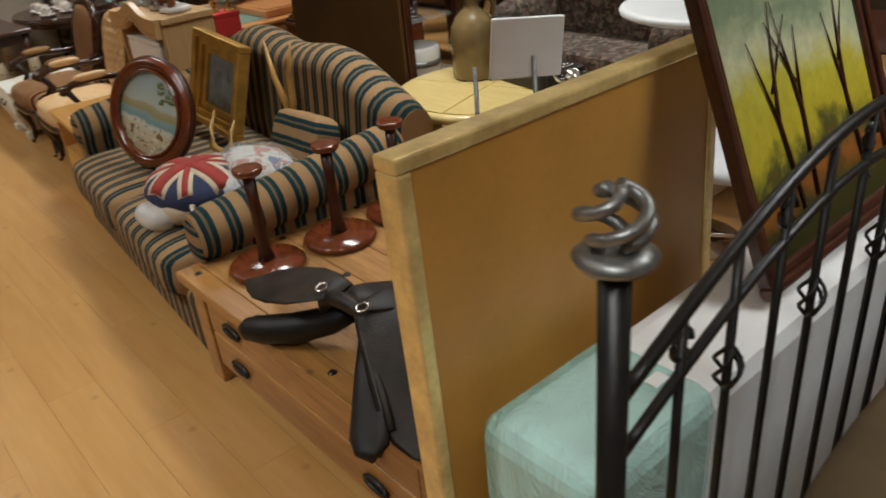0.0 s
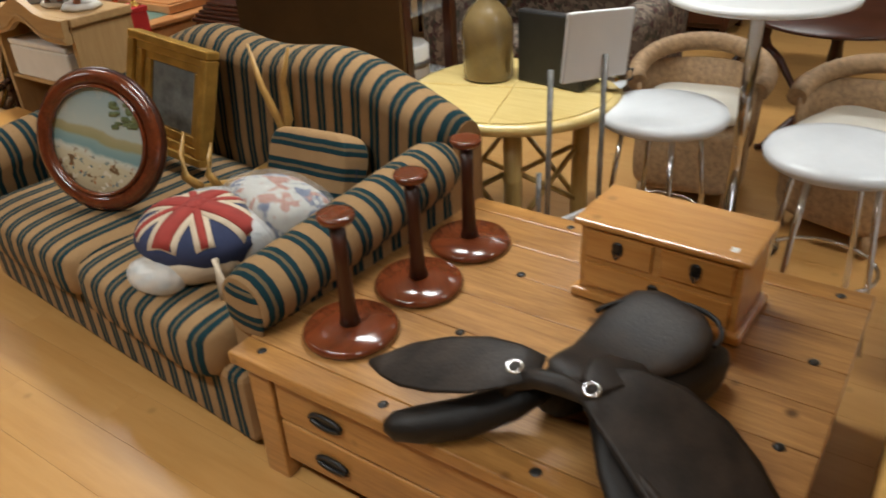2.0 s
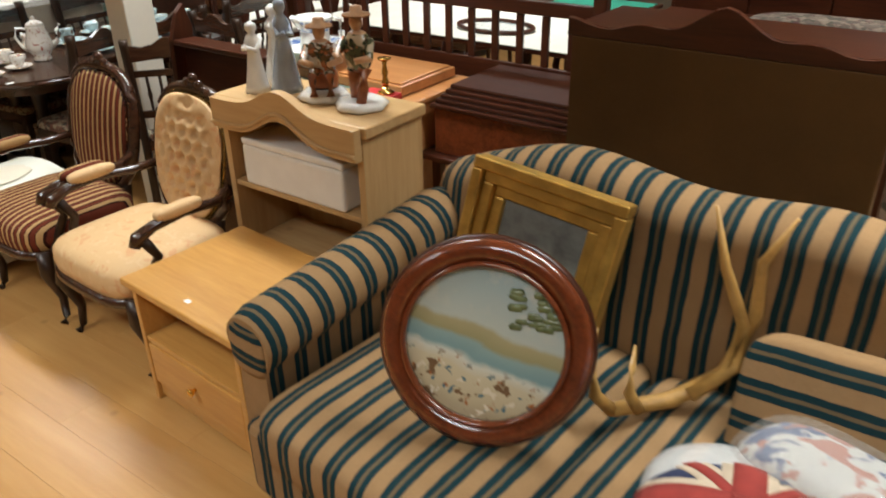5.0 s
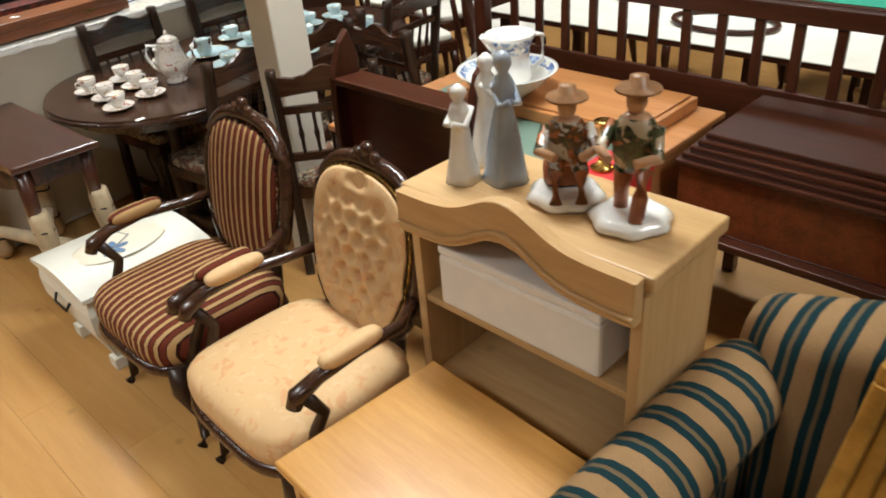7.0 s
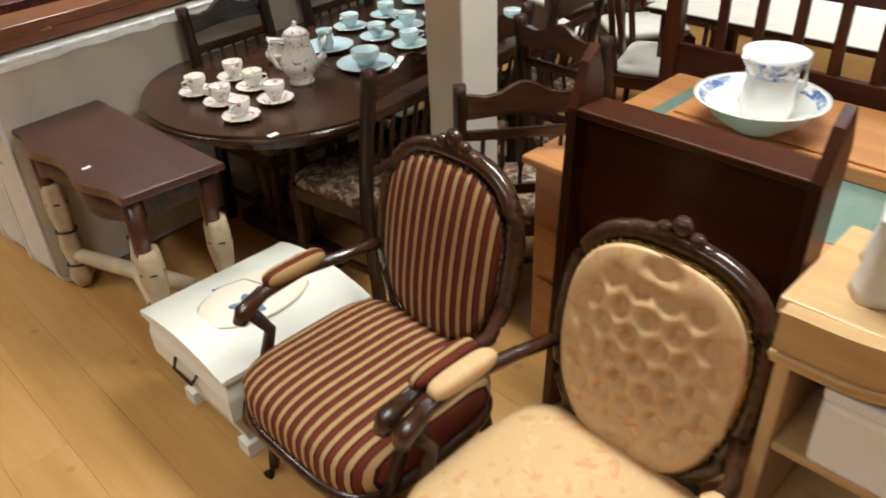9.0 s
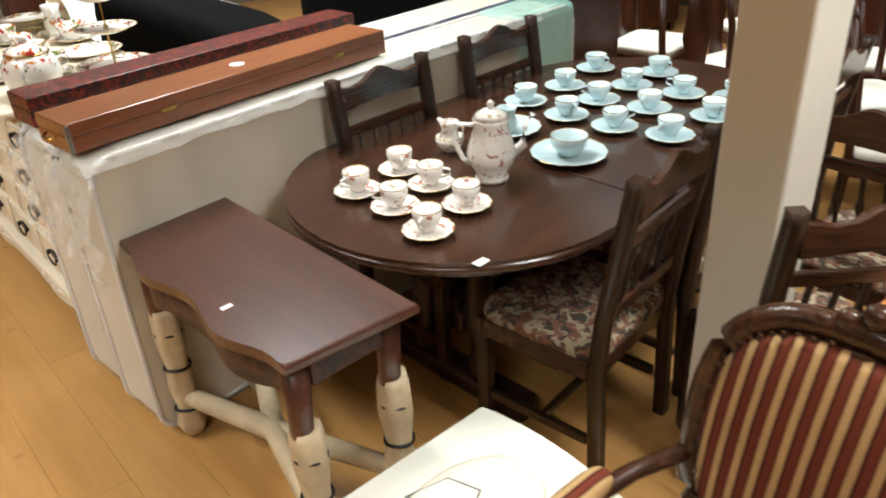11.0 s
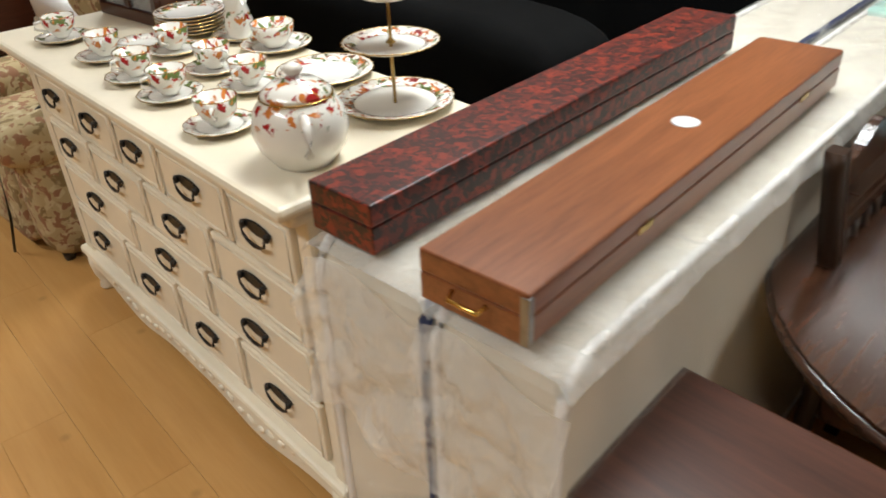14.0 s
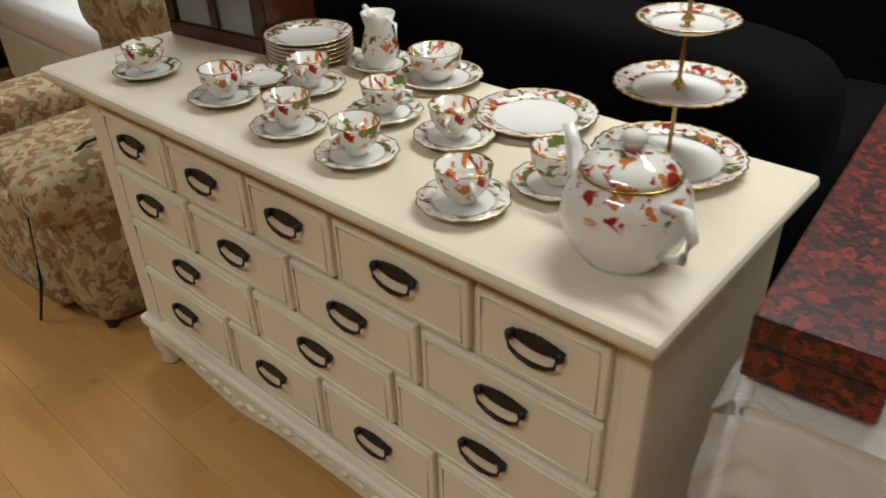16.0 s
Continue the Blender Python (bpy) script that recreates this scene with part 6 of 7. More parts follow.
# ---- mattresses and long cases ----
def mattress(y0, y1, x0, x1, label, teal):
    t = thing("mattress", label, "mattress", pose(x0, y0, 0, 0, 0, 6), "mattresses on edge")
    w, l = y1 - y0, x1 - x0
    def rr(x, pad):
        pts = []
        for cx, cz, a0 in ((l - 0.07, 0.90, 0), (0.07, 0.90, 90), (0.07, 0.09, 180), (l - 0.07, 0.09, 270)):
            for k in range(6):
                a = radians(a0 + 18 * k)
                pts.append((cx + (0.07 + pad) * math.cos(a), cz + (0.07 + pad) * math.sin(a)))
        return pts
    part("pad", Mesh().prism(rr(0, 0), 1, 0.012, w - 0.012, 0.02), M["tick"], t)
    for y in (0.014, w - 0.014):
        navy = y < 0.1 and not teal
        part("piping", Mesh().tube([(x, y, z) for x, z in rr(0, 0.002)], 0.012 if navy else 0.009, 6, True), M["flag_blue"] if navy else M["tick_white"], t, "dark navy edge tape" if navy else "")
    part("plastic_wrap", Mesh().prism(rr(0, 0.010), 1, 0.0, w, 0.02), M["film"], t)
    rows = []
    nx, ny = 110, 14
    for i in range(nx + 1):
        row = []
        for k in range(ny + 1):
            v = k / ny
            x = -0.02 + (l * 0.9) * i / nx
            y = -0.012 + (w + 0.024) * v
            p = Vector((x * 5.0 + 3 * y0, v * 2.2, 0.0))
            ridge = abs(noise.noise(p)) + 0.5 * abs(noise.noise(p * 2.7)) + 0.25 * abs(noise.noise(p * 6.1))
            edge = max(0.0, abs(v - 0.5) - 0.40) * 10
            row.append((x, y, 0.972 + 0.022 * ridge * min(1, i / 4) - 0.03 * edge ** 2))
        rows.append(row)
    part("loose_film", Mesh().loft(rows, cap=False, closed=False), M["loose_film"], t, "loose crumpled clear film")
    rows = []
    for i in range(31):
        row = []
        for k in range(25):
            v = k / 24
            z = 0.955 - 0.30 * i / 30 - 0.025 * (1 + math.sin(5 * v + y0))
            p = Vector((z * 7, v * 3.0, 5 * y0))
            ridge = abs(noise.noise(p)) + 0.5 * abs(noise.noise(p * 2.5)) + 0.25 * abs(noise.noise(p * 5.5))
            row.append((-0.014 - 0.05 * ridge * min(1, i / 5) - 0.012 * i / 30, -0.01 + (w + 0.02) * v, z))
        rows.append(row)
    part("film_flap", Mesh().loft(rows, cap=False, closed=False), M["loose_film"], t, "loose crumpled clear film")
    if teal:
        part("teal_wrap", Mesh().box((l - 0.42, -0.004, 0.004), (l + 0.012, w + 0.004, 0.99), 0.04, 3), M["teal_film"], t)
mattress(7.225, 7.48, 1.175, 3.48, "cream mattress on edge, wrapped in clear and teal plastic", True)
mattress(7.49, 7.77, 1.165, 3.50, "cream mattress on edge in clear wrinkled plastic", False)

def long_case(m, L, W, H, mat, label, fittings):
    t = thing("long_case", label, "case", m)
    b = Mesh().box((0, -W / 2, 0), (L, W / 2, H * 0.55), 0.003)
    part("body", b, mat, t)
    part("lid", Mesh().box((0, -W / 2, H * 0.555), (L, W / 2, H), 0.004), mat, t)
    if fittings:
        for x in (0.28, 0.95):
            bx("hinge", (x, -W / 2 - 0.003, H * 0.45), (x + 0.045, -W / 2 - 0.0005, H * 0.60), M["gold_rim"], t, 0.001)
        part("paper_sticker", Mesh().lathe([(0.026, H), (0.026, H + 0.0012), (0.024, H + 0.0015)], (0.62, 0.0, 0), 24), M["stool_grey"], t)
        part("end_handle", Mesh().tube([(-0.004, -0.03, H * 0.5), (-0.02, -0.025, H * 0.42), (-0.02, 0.025, H * 0.42), (-0.004, 0.03, H * 0.5)], 0.004, 6), M["brass"], t)
        bx("corner_bracket", (-0.002, -W / 2 - 0.002, 0.002), (0.01, -W / 2 + 0.012, H - 0.006), M["steel"], t, 0.001)
long_case(pose(1.15, 7.385, 0.988, 0, 0, 7), 1.20, 0.19, 0.085, M["case_wood"], "long flat brown wooden case lying on the mattress", True)
long_case(pose(1.15, 7.69, 0.988, 0, 0, 6), 1.29, 0.15, 0.09, M["red_marble"], "long narrow box covered in red marbled paper", False)

# ---- dresser with rose china ----
def dresser():
    t = thing("chest_of_drawers", "wide cream painted chest of drawers with dark metal pulls", "chest of drawers", pose(1.125, 7.86, 0, 0, 0, 1.2))
    L, D, H = 1.70, 0.60, 0.985
    C = M["cream"]
    bx("top", (-0.0, -0.0, H - 0.03), (D, L, H), C, t, 0.012)
    bx("cornice", (0.035, 0.02, H - 0.065), (D - 0.01, L - 0.02, H - 0.031), C, t, 0.014)
    bx("carcass", (0.09, 0.04, 0.13), (D - 0.015, L - 0.04, H - 0.066), C, t, 0.003)
    for y in (0.035, L - 0.115):
        bx("corner_stile", (0.077, y, 0.13), (0.125, y + (0.05 if y < 1 else 0.08), H - 0.066), C, t, 0.01)
    bx("base_moulding", (0.055, 0.02, 0.15), (D - 0.01, L - 0.02, 0.185), C, t, 0.012)
    def edge(u):
        return 0.05 + 0.055 * abs(math.cos(2 * math.pi * u)) ** 1.5 - 0.02 * math.exp(-((u - 0.5) / 0.1) ** 2)
    pts = [(0.10 + (L - 0.2) * k / 40, edge(k / 40)) for k in range(41)]
    part("carved_apron", Mesh().prism([(0.05, 0.15), (0.05, 0.06)] + pts + [(L - 0.05, 0.06), (L - 0.05, 0.15)], 0, 0.07, 0.095, 0.003), C, t)
    for k in range(26):
        u = (k + 0.5) / 26
        y = 0.14 + (L - 0.28) * u
        part("carved_leaf", Mesh().soft((0.069, y, edge(u) + 0.045 - 0.008 * (k % 2)), (0.014, 0.04, 0.024), 1, 1, 10, 6, Euler((0.5 - (k % 2), 0, 0)).to_matrix()), C, t)
    for y in (0.07, L - 0.07):
        for x in (0.10, D - 0.07):
            part("foot", Mesh().lathe([(0.024, 0), (0.03, 0.01), (0.022, 0.035), (0.036, 0.07), (0.042, 0.11), (0.04, 0.15)], (x, y, 0), 18), C, t)
    rows = [(0.735, 0.885, ROW1), (0.575, 0.722, ROW2), (0.415, 0.562, ROW3), (0.222, 0.402, ROW4)]
    for z0, z1, cuts in rows:
        for a, b in zip(cuts, cuts[1:]):
            dr = bx("drawer", (0.071, a + 0.008, z0), (0.0895, b - 0.008, z1), C, t, 0.005)
            part("drawer_bead", Mesh().tube([(0.071, a + 0.022, z0 + 0.014), (0.071, b - 0.022, z0 + 0.014), (0.071, b - 0.022, z1 - 0.014), (0.071, a + 0.022, z1 - 0.014)], 0.0035, 6, True), C, dr)
            centres = [(a + b) / 2]
            for c in centres:
                zc = (z0 + z1) / 2 + 0.012
                h = Mesh()
                top_ = [(c - 0.055 + 0.11 * q / 16, zc + 0.012 + 0.010 * math.sin(math.pi * q / 16) + 0.003 * (q % 2)) for q in range(17)]
                low_ = [(c + 0.05 - 0.10 * q / 8, zc + 0.004 - 0.010 * math.sin(math.pi * q / 8)) for q in range(9)]
                h.prism(top_ + low_, 0, 0.065, 0.071, 0.001)
                h.soft((0.061, c - 0.048, zc + 0.008), (0.016, 0.018, 0.022), 1, 1, 10, 6).soft((0.061, c + 0.048, zc + 0.008), (0.016, 0.018, 0.022), 1, 1, 10, 6)
                h.tube([(0.055, c + dy, zc + dz) for dy, dz in ((-0.048, 0.004), (-0.043, -0.012), (-0.026, -0.022), (0, -0.026), (0.026, -0.022), (0.043, -0.012), (0.048, 0.004))], [0.003, 0.0035, 0.004, 0.005, 0.004, 0.0035, 0.003], 8)
                part("drawer_pull", h, M["pull"], dr, "dark cast metal bail pull")
ROW1 = [0.09, 0.36, 0.71, 0.98, 1.29, 1.58]
ROW2 = [0.09, 0.49, 0.87, 1.25, 1.58]
ROW3 = [0.09, 0.57, 1.04, 1.58]
ROW4 = [0.09, 0.46, 0.82, 1.18, 1.58]
dresser()

rc = cup(pose(1.24, 9.28, DZ, 0, 0, 0), M["china_cup"], "rose tea service", "white teacup and saucer painted with red roses, gilt rims", 0.048, 0.062, 0.078, M["china"])
for x, y, a in ((1.26, 8.99, 70), (1.25, 8.75, 20), (1.42, 8.89, 40), (1.25, 8.55, 10), (1.42, 8.65, 100), (1.42, 8.46, 30), (1.24, 8.28, 55), (1.39, 8.20, 140)):
    copy_thing(rc, pose(x, y, DZ, 0, 0, a))
pl = plate(pose(1.60, 8.40, DZ), M["china"], 0.125, "rose plates", "white dinner plate with red rose border")
plate(pose(1.38, 9.02, DZ), M["china"], 0.075, "rose plates", "white side plate with red rose border")
for k in range(6):
    copy_thing(pl, pose(1.56, 9.06, DZ + 0.010 * k, 0, 0, 25 * k)).scale = (0.86, 0.86, 0.86)
plate(pose(1.64, 8.70, DZ), M["china"], 0.10, "rose plates", "white square-lipped plate with red roses")
bowl(pose(1.64, 8.71, DZ + 0.008), M["china_cup"], "white sugar bowl painted with red roses", 0.062, 0.065)
plate(pose(1.62, 8.87, DZ), M["china"], 0.08, "rose plates", "white small plate with red roses")
creamer(pose(1.62, 8.87, DZ + 0.008, 0, 0, 80), M["china_cup"], "white cream jug painted with red roses", 0.125, 0.045)

def teapot():
    t = thing("teapot", "round white teapot painted with red roses and gilt", "teapot", pose(1.285, 8.01, DZ, 0, 0, -115) @ Matrix.Diagonal((1.0, 1.0, 0.88, 1.0)))
    part("body", Mesh().lathe([(0.06, 0), (0.064, 0.008), (0.086, 0.04), (0.096, 0.08), (0.088, 0.125), (0.072, 0.15), (0.066, 0.155), (0.03, 0.157)], seg=40), M["china_pot"], t)
    part("lid", Mesh().lathe([(0.070, 0.154), (0.068, 0.166), (0.045, 0.185), (0.015, 0.193), (0.012, 0.200), (0.020, 0.210), (0.014, 0.222), (0.003, 0.226)], seg=32), M["china_pot"], t)
    part("lid_rim", Mesh().tube([(0.071 * math.cos(a), 0.071 * math.sin(a), 0.156) for a in (2 * math.pi * k / 32 for k in range(32))], 0.002, 5, True), M["gold_rim"], t)
    part("spout", Mesh().tube([(-0.085, 0, 0.06), (-0.135, 0, 0.085), (-0.15, 0, 0.13), (-0.17, 0, 0.16)], [0.024, 0.017, 0.013, 0.010], 12), M["china_plain"], t)
    part("handle", Mesh().tube([(0.078, 0, 0.135), (0.125, 0, 0.15), (0.142, 0, 0.115), (0.128, 0, 0.07), (0.088, 0, 0.05)], [0.009, 0.009, 0.008, 0.008, 0.008], 10), M["china_plain"], t)
teapot()

def cake_stand():
    t = thing("cake_stand", "three-tier china cake stand with rose borders and gilt rod", "cake stand", pose(1.59, 8.10, DZ))
    for z, r in ((0.004, 0.135), (0.135, 0.108), (0.245, 0.082)):
        p = part("tier", Mesh().lathe([(r * 0.5, z), (r * 0.6, z + 0.001), (r, z + 0.017), (r * 0.97, z + 0.019), (r * 0.62, z + 0.005), (0.01, z + 0.004)], seg=84, wave=0.015, waves=28), M["china_plain"], t)
        part("rose_border", Mesh().lathe([(r * 0.70, z + 0.0095), (r * 0.95, z + 0.0190), (r * 0.95, z + 0.0186), (r * 0.70, z + 0.0091)], seg=84, ring=True), M["china"], p)
        part("gilt_edge", Mesh().tube([(r * (1 + 0.015 * math.cos(28 * a)) * math.cos(a), r * (1 + 0.015 * math.cos(28 * a)) * math.sin(a), z + 0.018) for a in (2 * math.pi * k / 112 for k in range(112))], 0.0016, 5, True), M["gold_rim"], p)
    part("rod", Mesh().tube([(0, 0, 0.004), (0, 0, 0.33)], 0.004, 8), M["gold_rim"], t)
    for z in (0.145, 0.255):
        part("collar", Mesh().lathe([(0.004, z), (0.012, z + 0.004), (0.006, z + 0.012), (0.004, z + 0.016)], seg=14), M["gold_rim"], t)
    part("loop", Mesh().tube([(0.018 * math.cos(a), 0, 0.348 + 0.018 * math.sin(a)) for a in (2 * math.pi * k / 18 for k in range(18))], 0.003, 6, True), M["gold_rim"], t)
cake_stand()

def small_cabinet():
    t = thing("glazed_cabinet", "small dark mahogany cabinet with glazed doors on the dresser", "cabinet", pose(1.50, 9.17, DZ, 0, 0, 8))
    bx("body", (0.02, 0.0, 0.0), (0.2, 0.36, 0.5), M["mahogany_z"], t, 0.005)
    bx("side_rail", (0.0, 0.0, 0.0), (0.019, 0.36, 0.04), M["mahogany"], t, 0.004)
    for y in (0.0, 0.16, 0.33):
        bx("stile", (0.0, y, 0.041), (0.019, y + 0.03, 0.5), M["mahogany_z"], t, 0.003)
    for y in (0.031, 0.191):
        bx("pane", (0.008, y, 0.042), (0.014, y + 0.128, 0.49), M["glass"], t, 0)
small_cabinet()

# ---- things beyond ----
def black_sofa():
    t = thing("black_sofa", "large black velvet sofa behind the chest of drawers", "sofa", pose(2.02, 7.95, 0))
    part("base", Mesh().box((0.05, 0.1, 0.05), (0.95, 1.75, 0.42), 0.05), M["black_cloth"], t)
    part("backrest", Mesh().soft((0.18, 0.92, 0.62), (0.34, 1.75, 0.86), 0.3, 0.25, 28, 14), M["black_cloth"], t)
    part("arm", Mesh().soft((0.50, 1.72, 0.42), (0.98, 0.26, 0.70), 0.35, 0.35), M["black_cloth"], t)
    part("arm", Mesh().soft((0.50, 0.14, 0.42), (0.98, 0.26, 0.70), 0.35, 0.35), M["black_cloth"], t)
    part("seat_cushion", Mesh().soft((0.62, 0.92, 0.48), (0.66, 1.3, 0.2), 0.35, 0.25), M["black_cloth"], t)
    for p in ((0.1, 0.15), (0.85, 0.15), (0.1, 1.65), (0.85, 1.65)):
        part("foot", Mesh().box((p[0], p[1], 0), (p[0] + 0.06, p[1] + 0.06, 0.06)), M["dark_oak"], t)
black_sofa()

def black_sofa_far():
    t = thing("black_armchair", "tall black upholstered chair standing among the stock", "armchair", pose(2.95, 8.45, 0))
    part("backrest", Mesh().soft((0.55, 0.5, 0.70), (0.3, 1.6, 1.25), 0.35, 0.3, 28, 14), M["black_cloth"], t)
    part("base", Mesh().box((-0.1, -0.2, 0.05), (0.6, 1.2, 0.45), 0.05), M["black_cloth"], t)
    part("foot", Mesh().box((-0.05, -0.1, 0), (0.01, -0.04, 0.06)), M["dark_oak"], t)
black_sofa_far()

def floral_chair():
    t = thing("floral_armchair", "recliner armchair in faded floral brocade with rolled arms", "armchair", pose(1.06, 9.72, 0, 0, 0, 4))
    F = M["floral"]
    for y in (0.02, 0.74):
        part("arm", Mesh().soft((0.42, y + 0.10, 0.27), (0.78, 0.2, 0.52), 0.35, 0.35), F, t)
        part("arm_roll", Mesh().soft((0.38, y + 0.10, 0.52), (0.84, 0.26, 0.22), 0.7, 0.4), F, t)
    part("front_panel", Mesh().soft((0.08, 0.48, 0.24), (0.14, 0.56, 0.42), 0.35, 0.3), F, t)
    part("seat_cushion", Mesh().soft((0.38, 0.48, 0.42), (0.66, 0.56, 0.2), 0.4, 0.3), F, t)
    part("backrest", Mesh().soft((0.82, 0.48, 0.60), (0.3, 0.74, 0.84), 0.45, 0.4), F, t)
    part("head_roll", Mesh().soft((0.74, 0.48, 0.86), (0.26, 0.70, 0.26), 0.7, 0.5), F, t)
    part("cable", Mesh().tube([(0.5, 0.08, 0.64), (0.2, 0.10, 0.64), (-0.02, 0.12, 0.52), (-0.03, 0.2, 0.2), (-0.04, 0.3, 0.01)], 0.006, 6), M["iron"], t)
    for p in ((0.1, 0.08), (0.7, 0.08), (0.1, 0.82), (0.7, 0.82)):
        part("castor", Mesh().lathe([(0.02, 0), (0.025, 0.03), (0.02, 0.05)], (*p, 0), 12), M["iron"], t)
floral_chair()

def bed():
    t = thing("bed", "divan bed with white quilted mattress", "bed", pose(1.95, 10.55, 0))
    bx("divan", (0, 0, 0.03), (1.5, 2.0, 0.35), M["tick"], t, 0.02)
    part("mattress", Mesh().soft((0.75, 1.0, 0.47), (1.54, 2.04, 0.26), 0.25, 0.15, 40, 12), M["tick_white"], t)
    for p in ((0.1, 0.1), (1.4, 0.1), (0.1, 1.9), (1.4, 1.9)):
        part("castor", Mesh().lathe([(0.02, 0), (0.02, 0.035)], (*p, 0), 12), M["iron"], t)
bed()

def tilted_tray():
    t = thing("dark_headboard", "dark mahogany bed headboard with raised sides", "headboard", pose(2.04, 4.62, 0) @ pose(0, 0, 0, 0, 3, 0))
    bx("panel", (0.03, 0.03, 0.1), (0.05, 0.65, 1.04), M["mahogany"], t, 0.003)
    bx("top_ledge", (-0.03, 0.03, 1.041), (0.10, 0.65, 1.065), M["mahogany"], t, 0.005)
    for y in (0.0, 0.65):
        part("side_post", Mesh().prism([(-0.03, 0), (0.09, 0), (0.09, 1.12), (0.05, 1.22), (0.01, 1.18), (-0.03, 1.06)], 1, y, y + 0.03, 0.004), M["mahogany_z"], t)
tilted_tray()

def desk():
    t = thing("pedestal_desk", "orange yew pedestal desk with green leather top", "desk", pose(2.24, 4.35, 0))
    W, L, H = 0.98, 1.25, 0.76
    bx("top", (0, 0, H - 0.03), (W, L, H - 0.003), M["yew"], t, 0.006)
    bx("leather_inset", (0.12, 0.12, H - 0.0025), (W - 0.12, L - 0.12, H), M["green_leather"], t, 0.001, "faded green tooled leather")
    for y in (0.03, L - 0.43):
        bx("pedestal", (0.04, y, 0), (W - 0.04, y + 0.4, H - 0.031), M["yew"], t, 0.004)
        for z in (0.1, 0.32, 0.54):
            d = bx("drawer", (0.025, y + 0.02, z), (0.0395, y + 0.38, z + 0.18), M["yew"], t, 0.004)
            part("pull", Mesh().tube([(0.022, y + 0.16, z + 0.10), (0.008, y + 0.17, z + 0.08), (0.008, y + 0.23, z + 0.08), (0.022, y + 0.24, z + 0.10)], 0.004, 6), M["brass"], d)
    t2 = thing("yew_box", "flat orange yew cabinet piece lying on the desk", "cabinet", pose(2.72, 4.45, H + 0.001))
    bx("body", (0, 0, 0), (0.46, 0.92, 0.05), M["yew"], t2, 0.006)
    bx("raised_edge", (0.02, 0.02, 0.0505), (0.44, 0.90, 0.06), M["yew"], t2, 0.004)
    t3 = thing("wash_basin", "white china wash bowl with blue floral border", "bowl", pose(2.78, 5.08, H + 0.063))
    part("bowl", Mesh().lathe([(0.08, 0), (0.085, 0.006), (0.15, 0.05), (0.195, 0.10), (0.205, 0.108), (0.19, 0.105), (0.14, 0.055), (0.01, 0.015)], seg=44), M["china_plain"], t3)
    part("border", Mesh().lathe([(0.152, 0.065), (0.188, 0.1045), (0.1885, 0.1052), (0.152, 0.066)], seg=44, ring=True), M["china_basin"], t3)
    t4 = thing("water_jug", "white china water jug with blue floral band", "jug", pose(2.78, 5.06, H + 0.08, 0, 0, 160))
    part("body", Mesh().lathe([(0.06, 0), (0.065, 0.01), (0.085, 0.07), (0.075, 0.15), (0.08, 0.19), (0.1, 0.235), (0.094, 0.235), (0.072, 0.18), (0.01, 0.02)], seg=36), M["china_plain"], t4)
    part("band", Mesh().lathe([(0.0775, 0.165), (0.082, 0.19), (0.095, 0.22), (0.0955, 0.22), (0.082, 0.1895), (0.077, 0.165)], seg=36, ring=True), M["china_basin"], t4)
    part("spout", Mesh().tube([(0.07, 0, 0.2), (0.125, 0, 0.245)], [0.03, 0.012], 12), M["china_plain"], t4)
    part("handle", Mesh().tube([(-0.09, 0, 0.22), (-0.15, 0, 0.2), (-0.15, 0, 0.1), (-0.085, 0, 0.06)], 0.01, 8), M["china_plain"], t4)
desk()

def casket():
    t = thing("mahogany_casket", "large stepped mahogany box with moulded lid", "box", pose(2.78, 3.42, 0))
    bx("table_top", (-0.05, -0.05, 0.46), (0.62, 0.95, 0.49), M["mahogany"], t, 0.006)
    for x in (0.0, 0.52):
        for y in (0.0, 0.85):
            bx("leg", (x, y, 0), (x + 0.05, y + 0.05, 0.459), M["mahogany_z"], t, 0.004)
    bx("body", (0.0, 0.0, 0.491), (0.56, 0.88, 0.72), M["red_mahogany"], t, 0.006)
    for k in range(5):
        e = 0.018 * k
        bx("lid_step", (-0.015 + e, -0.015 + e, 0.7205 + 0.022 * k), (0.575 - e, 0.895 - e, 0.742 + 0.022 * k), M["mahogany"], t, 0.006)
casket()

def red_gift_box():
    t = thing("red_box", "flat bright red cardboard box", "box", pose(2.20, 4.18, 0.761))
    bx("tray", (0, 0, 0), (0.18, 0.16, 0.12), M["red_box"], t, 0.004)
    bx("lid", (-0.004, -0.004, 0.121), (0.184, 0.164, 0.15), M["red_box"], t, 0.004)
    for x, y in ((0.06, 0.1), (0.14, 0.05)):
        c = thing("candlestick", "turned polished brass candlestick", "candlestick", pose(2.20 + x, 4.18 + y, 0.912), "brass candlesticks")
        part("foot", Mesh().lathe([(0.035, 0), (0.036, 0.006), (0.02, 0.014), (0.012, 0.03)], seg=22), M["brass"], c)
        part("stem", Mesh().lathe([(0.012, 0.028), (0.016, 0.05), (0.009, 0.07), (0.014, 0.09), (0.008, 0.12), (0.013, 0.14)], seg=18), M["brass"], c)
        part("drip_pan", Mesh().lathe([(0.012, 0.138), (0.028, 0.145), (0.03, 0.15), (0.012, 0.152)], seg=22), M["brass"], c)
bx("plain_shelf", (0, 0, 0), (0.01, 0.01, 0.01), M["yew"], None) if False else None
red_gift_box()

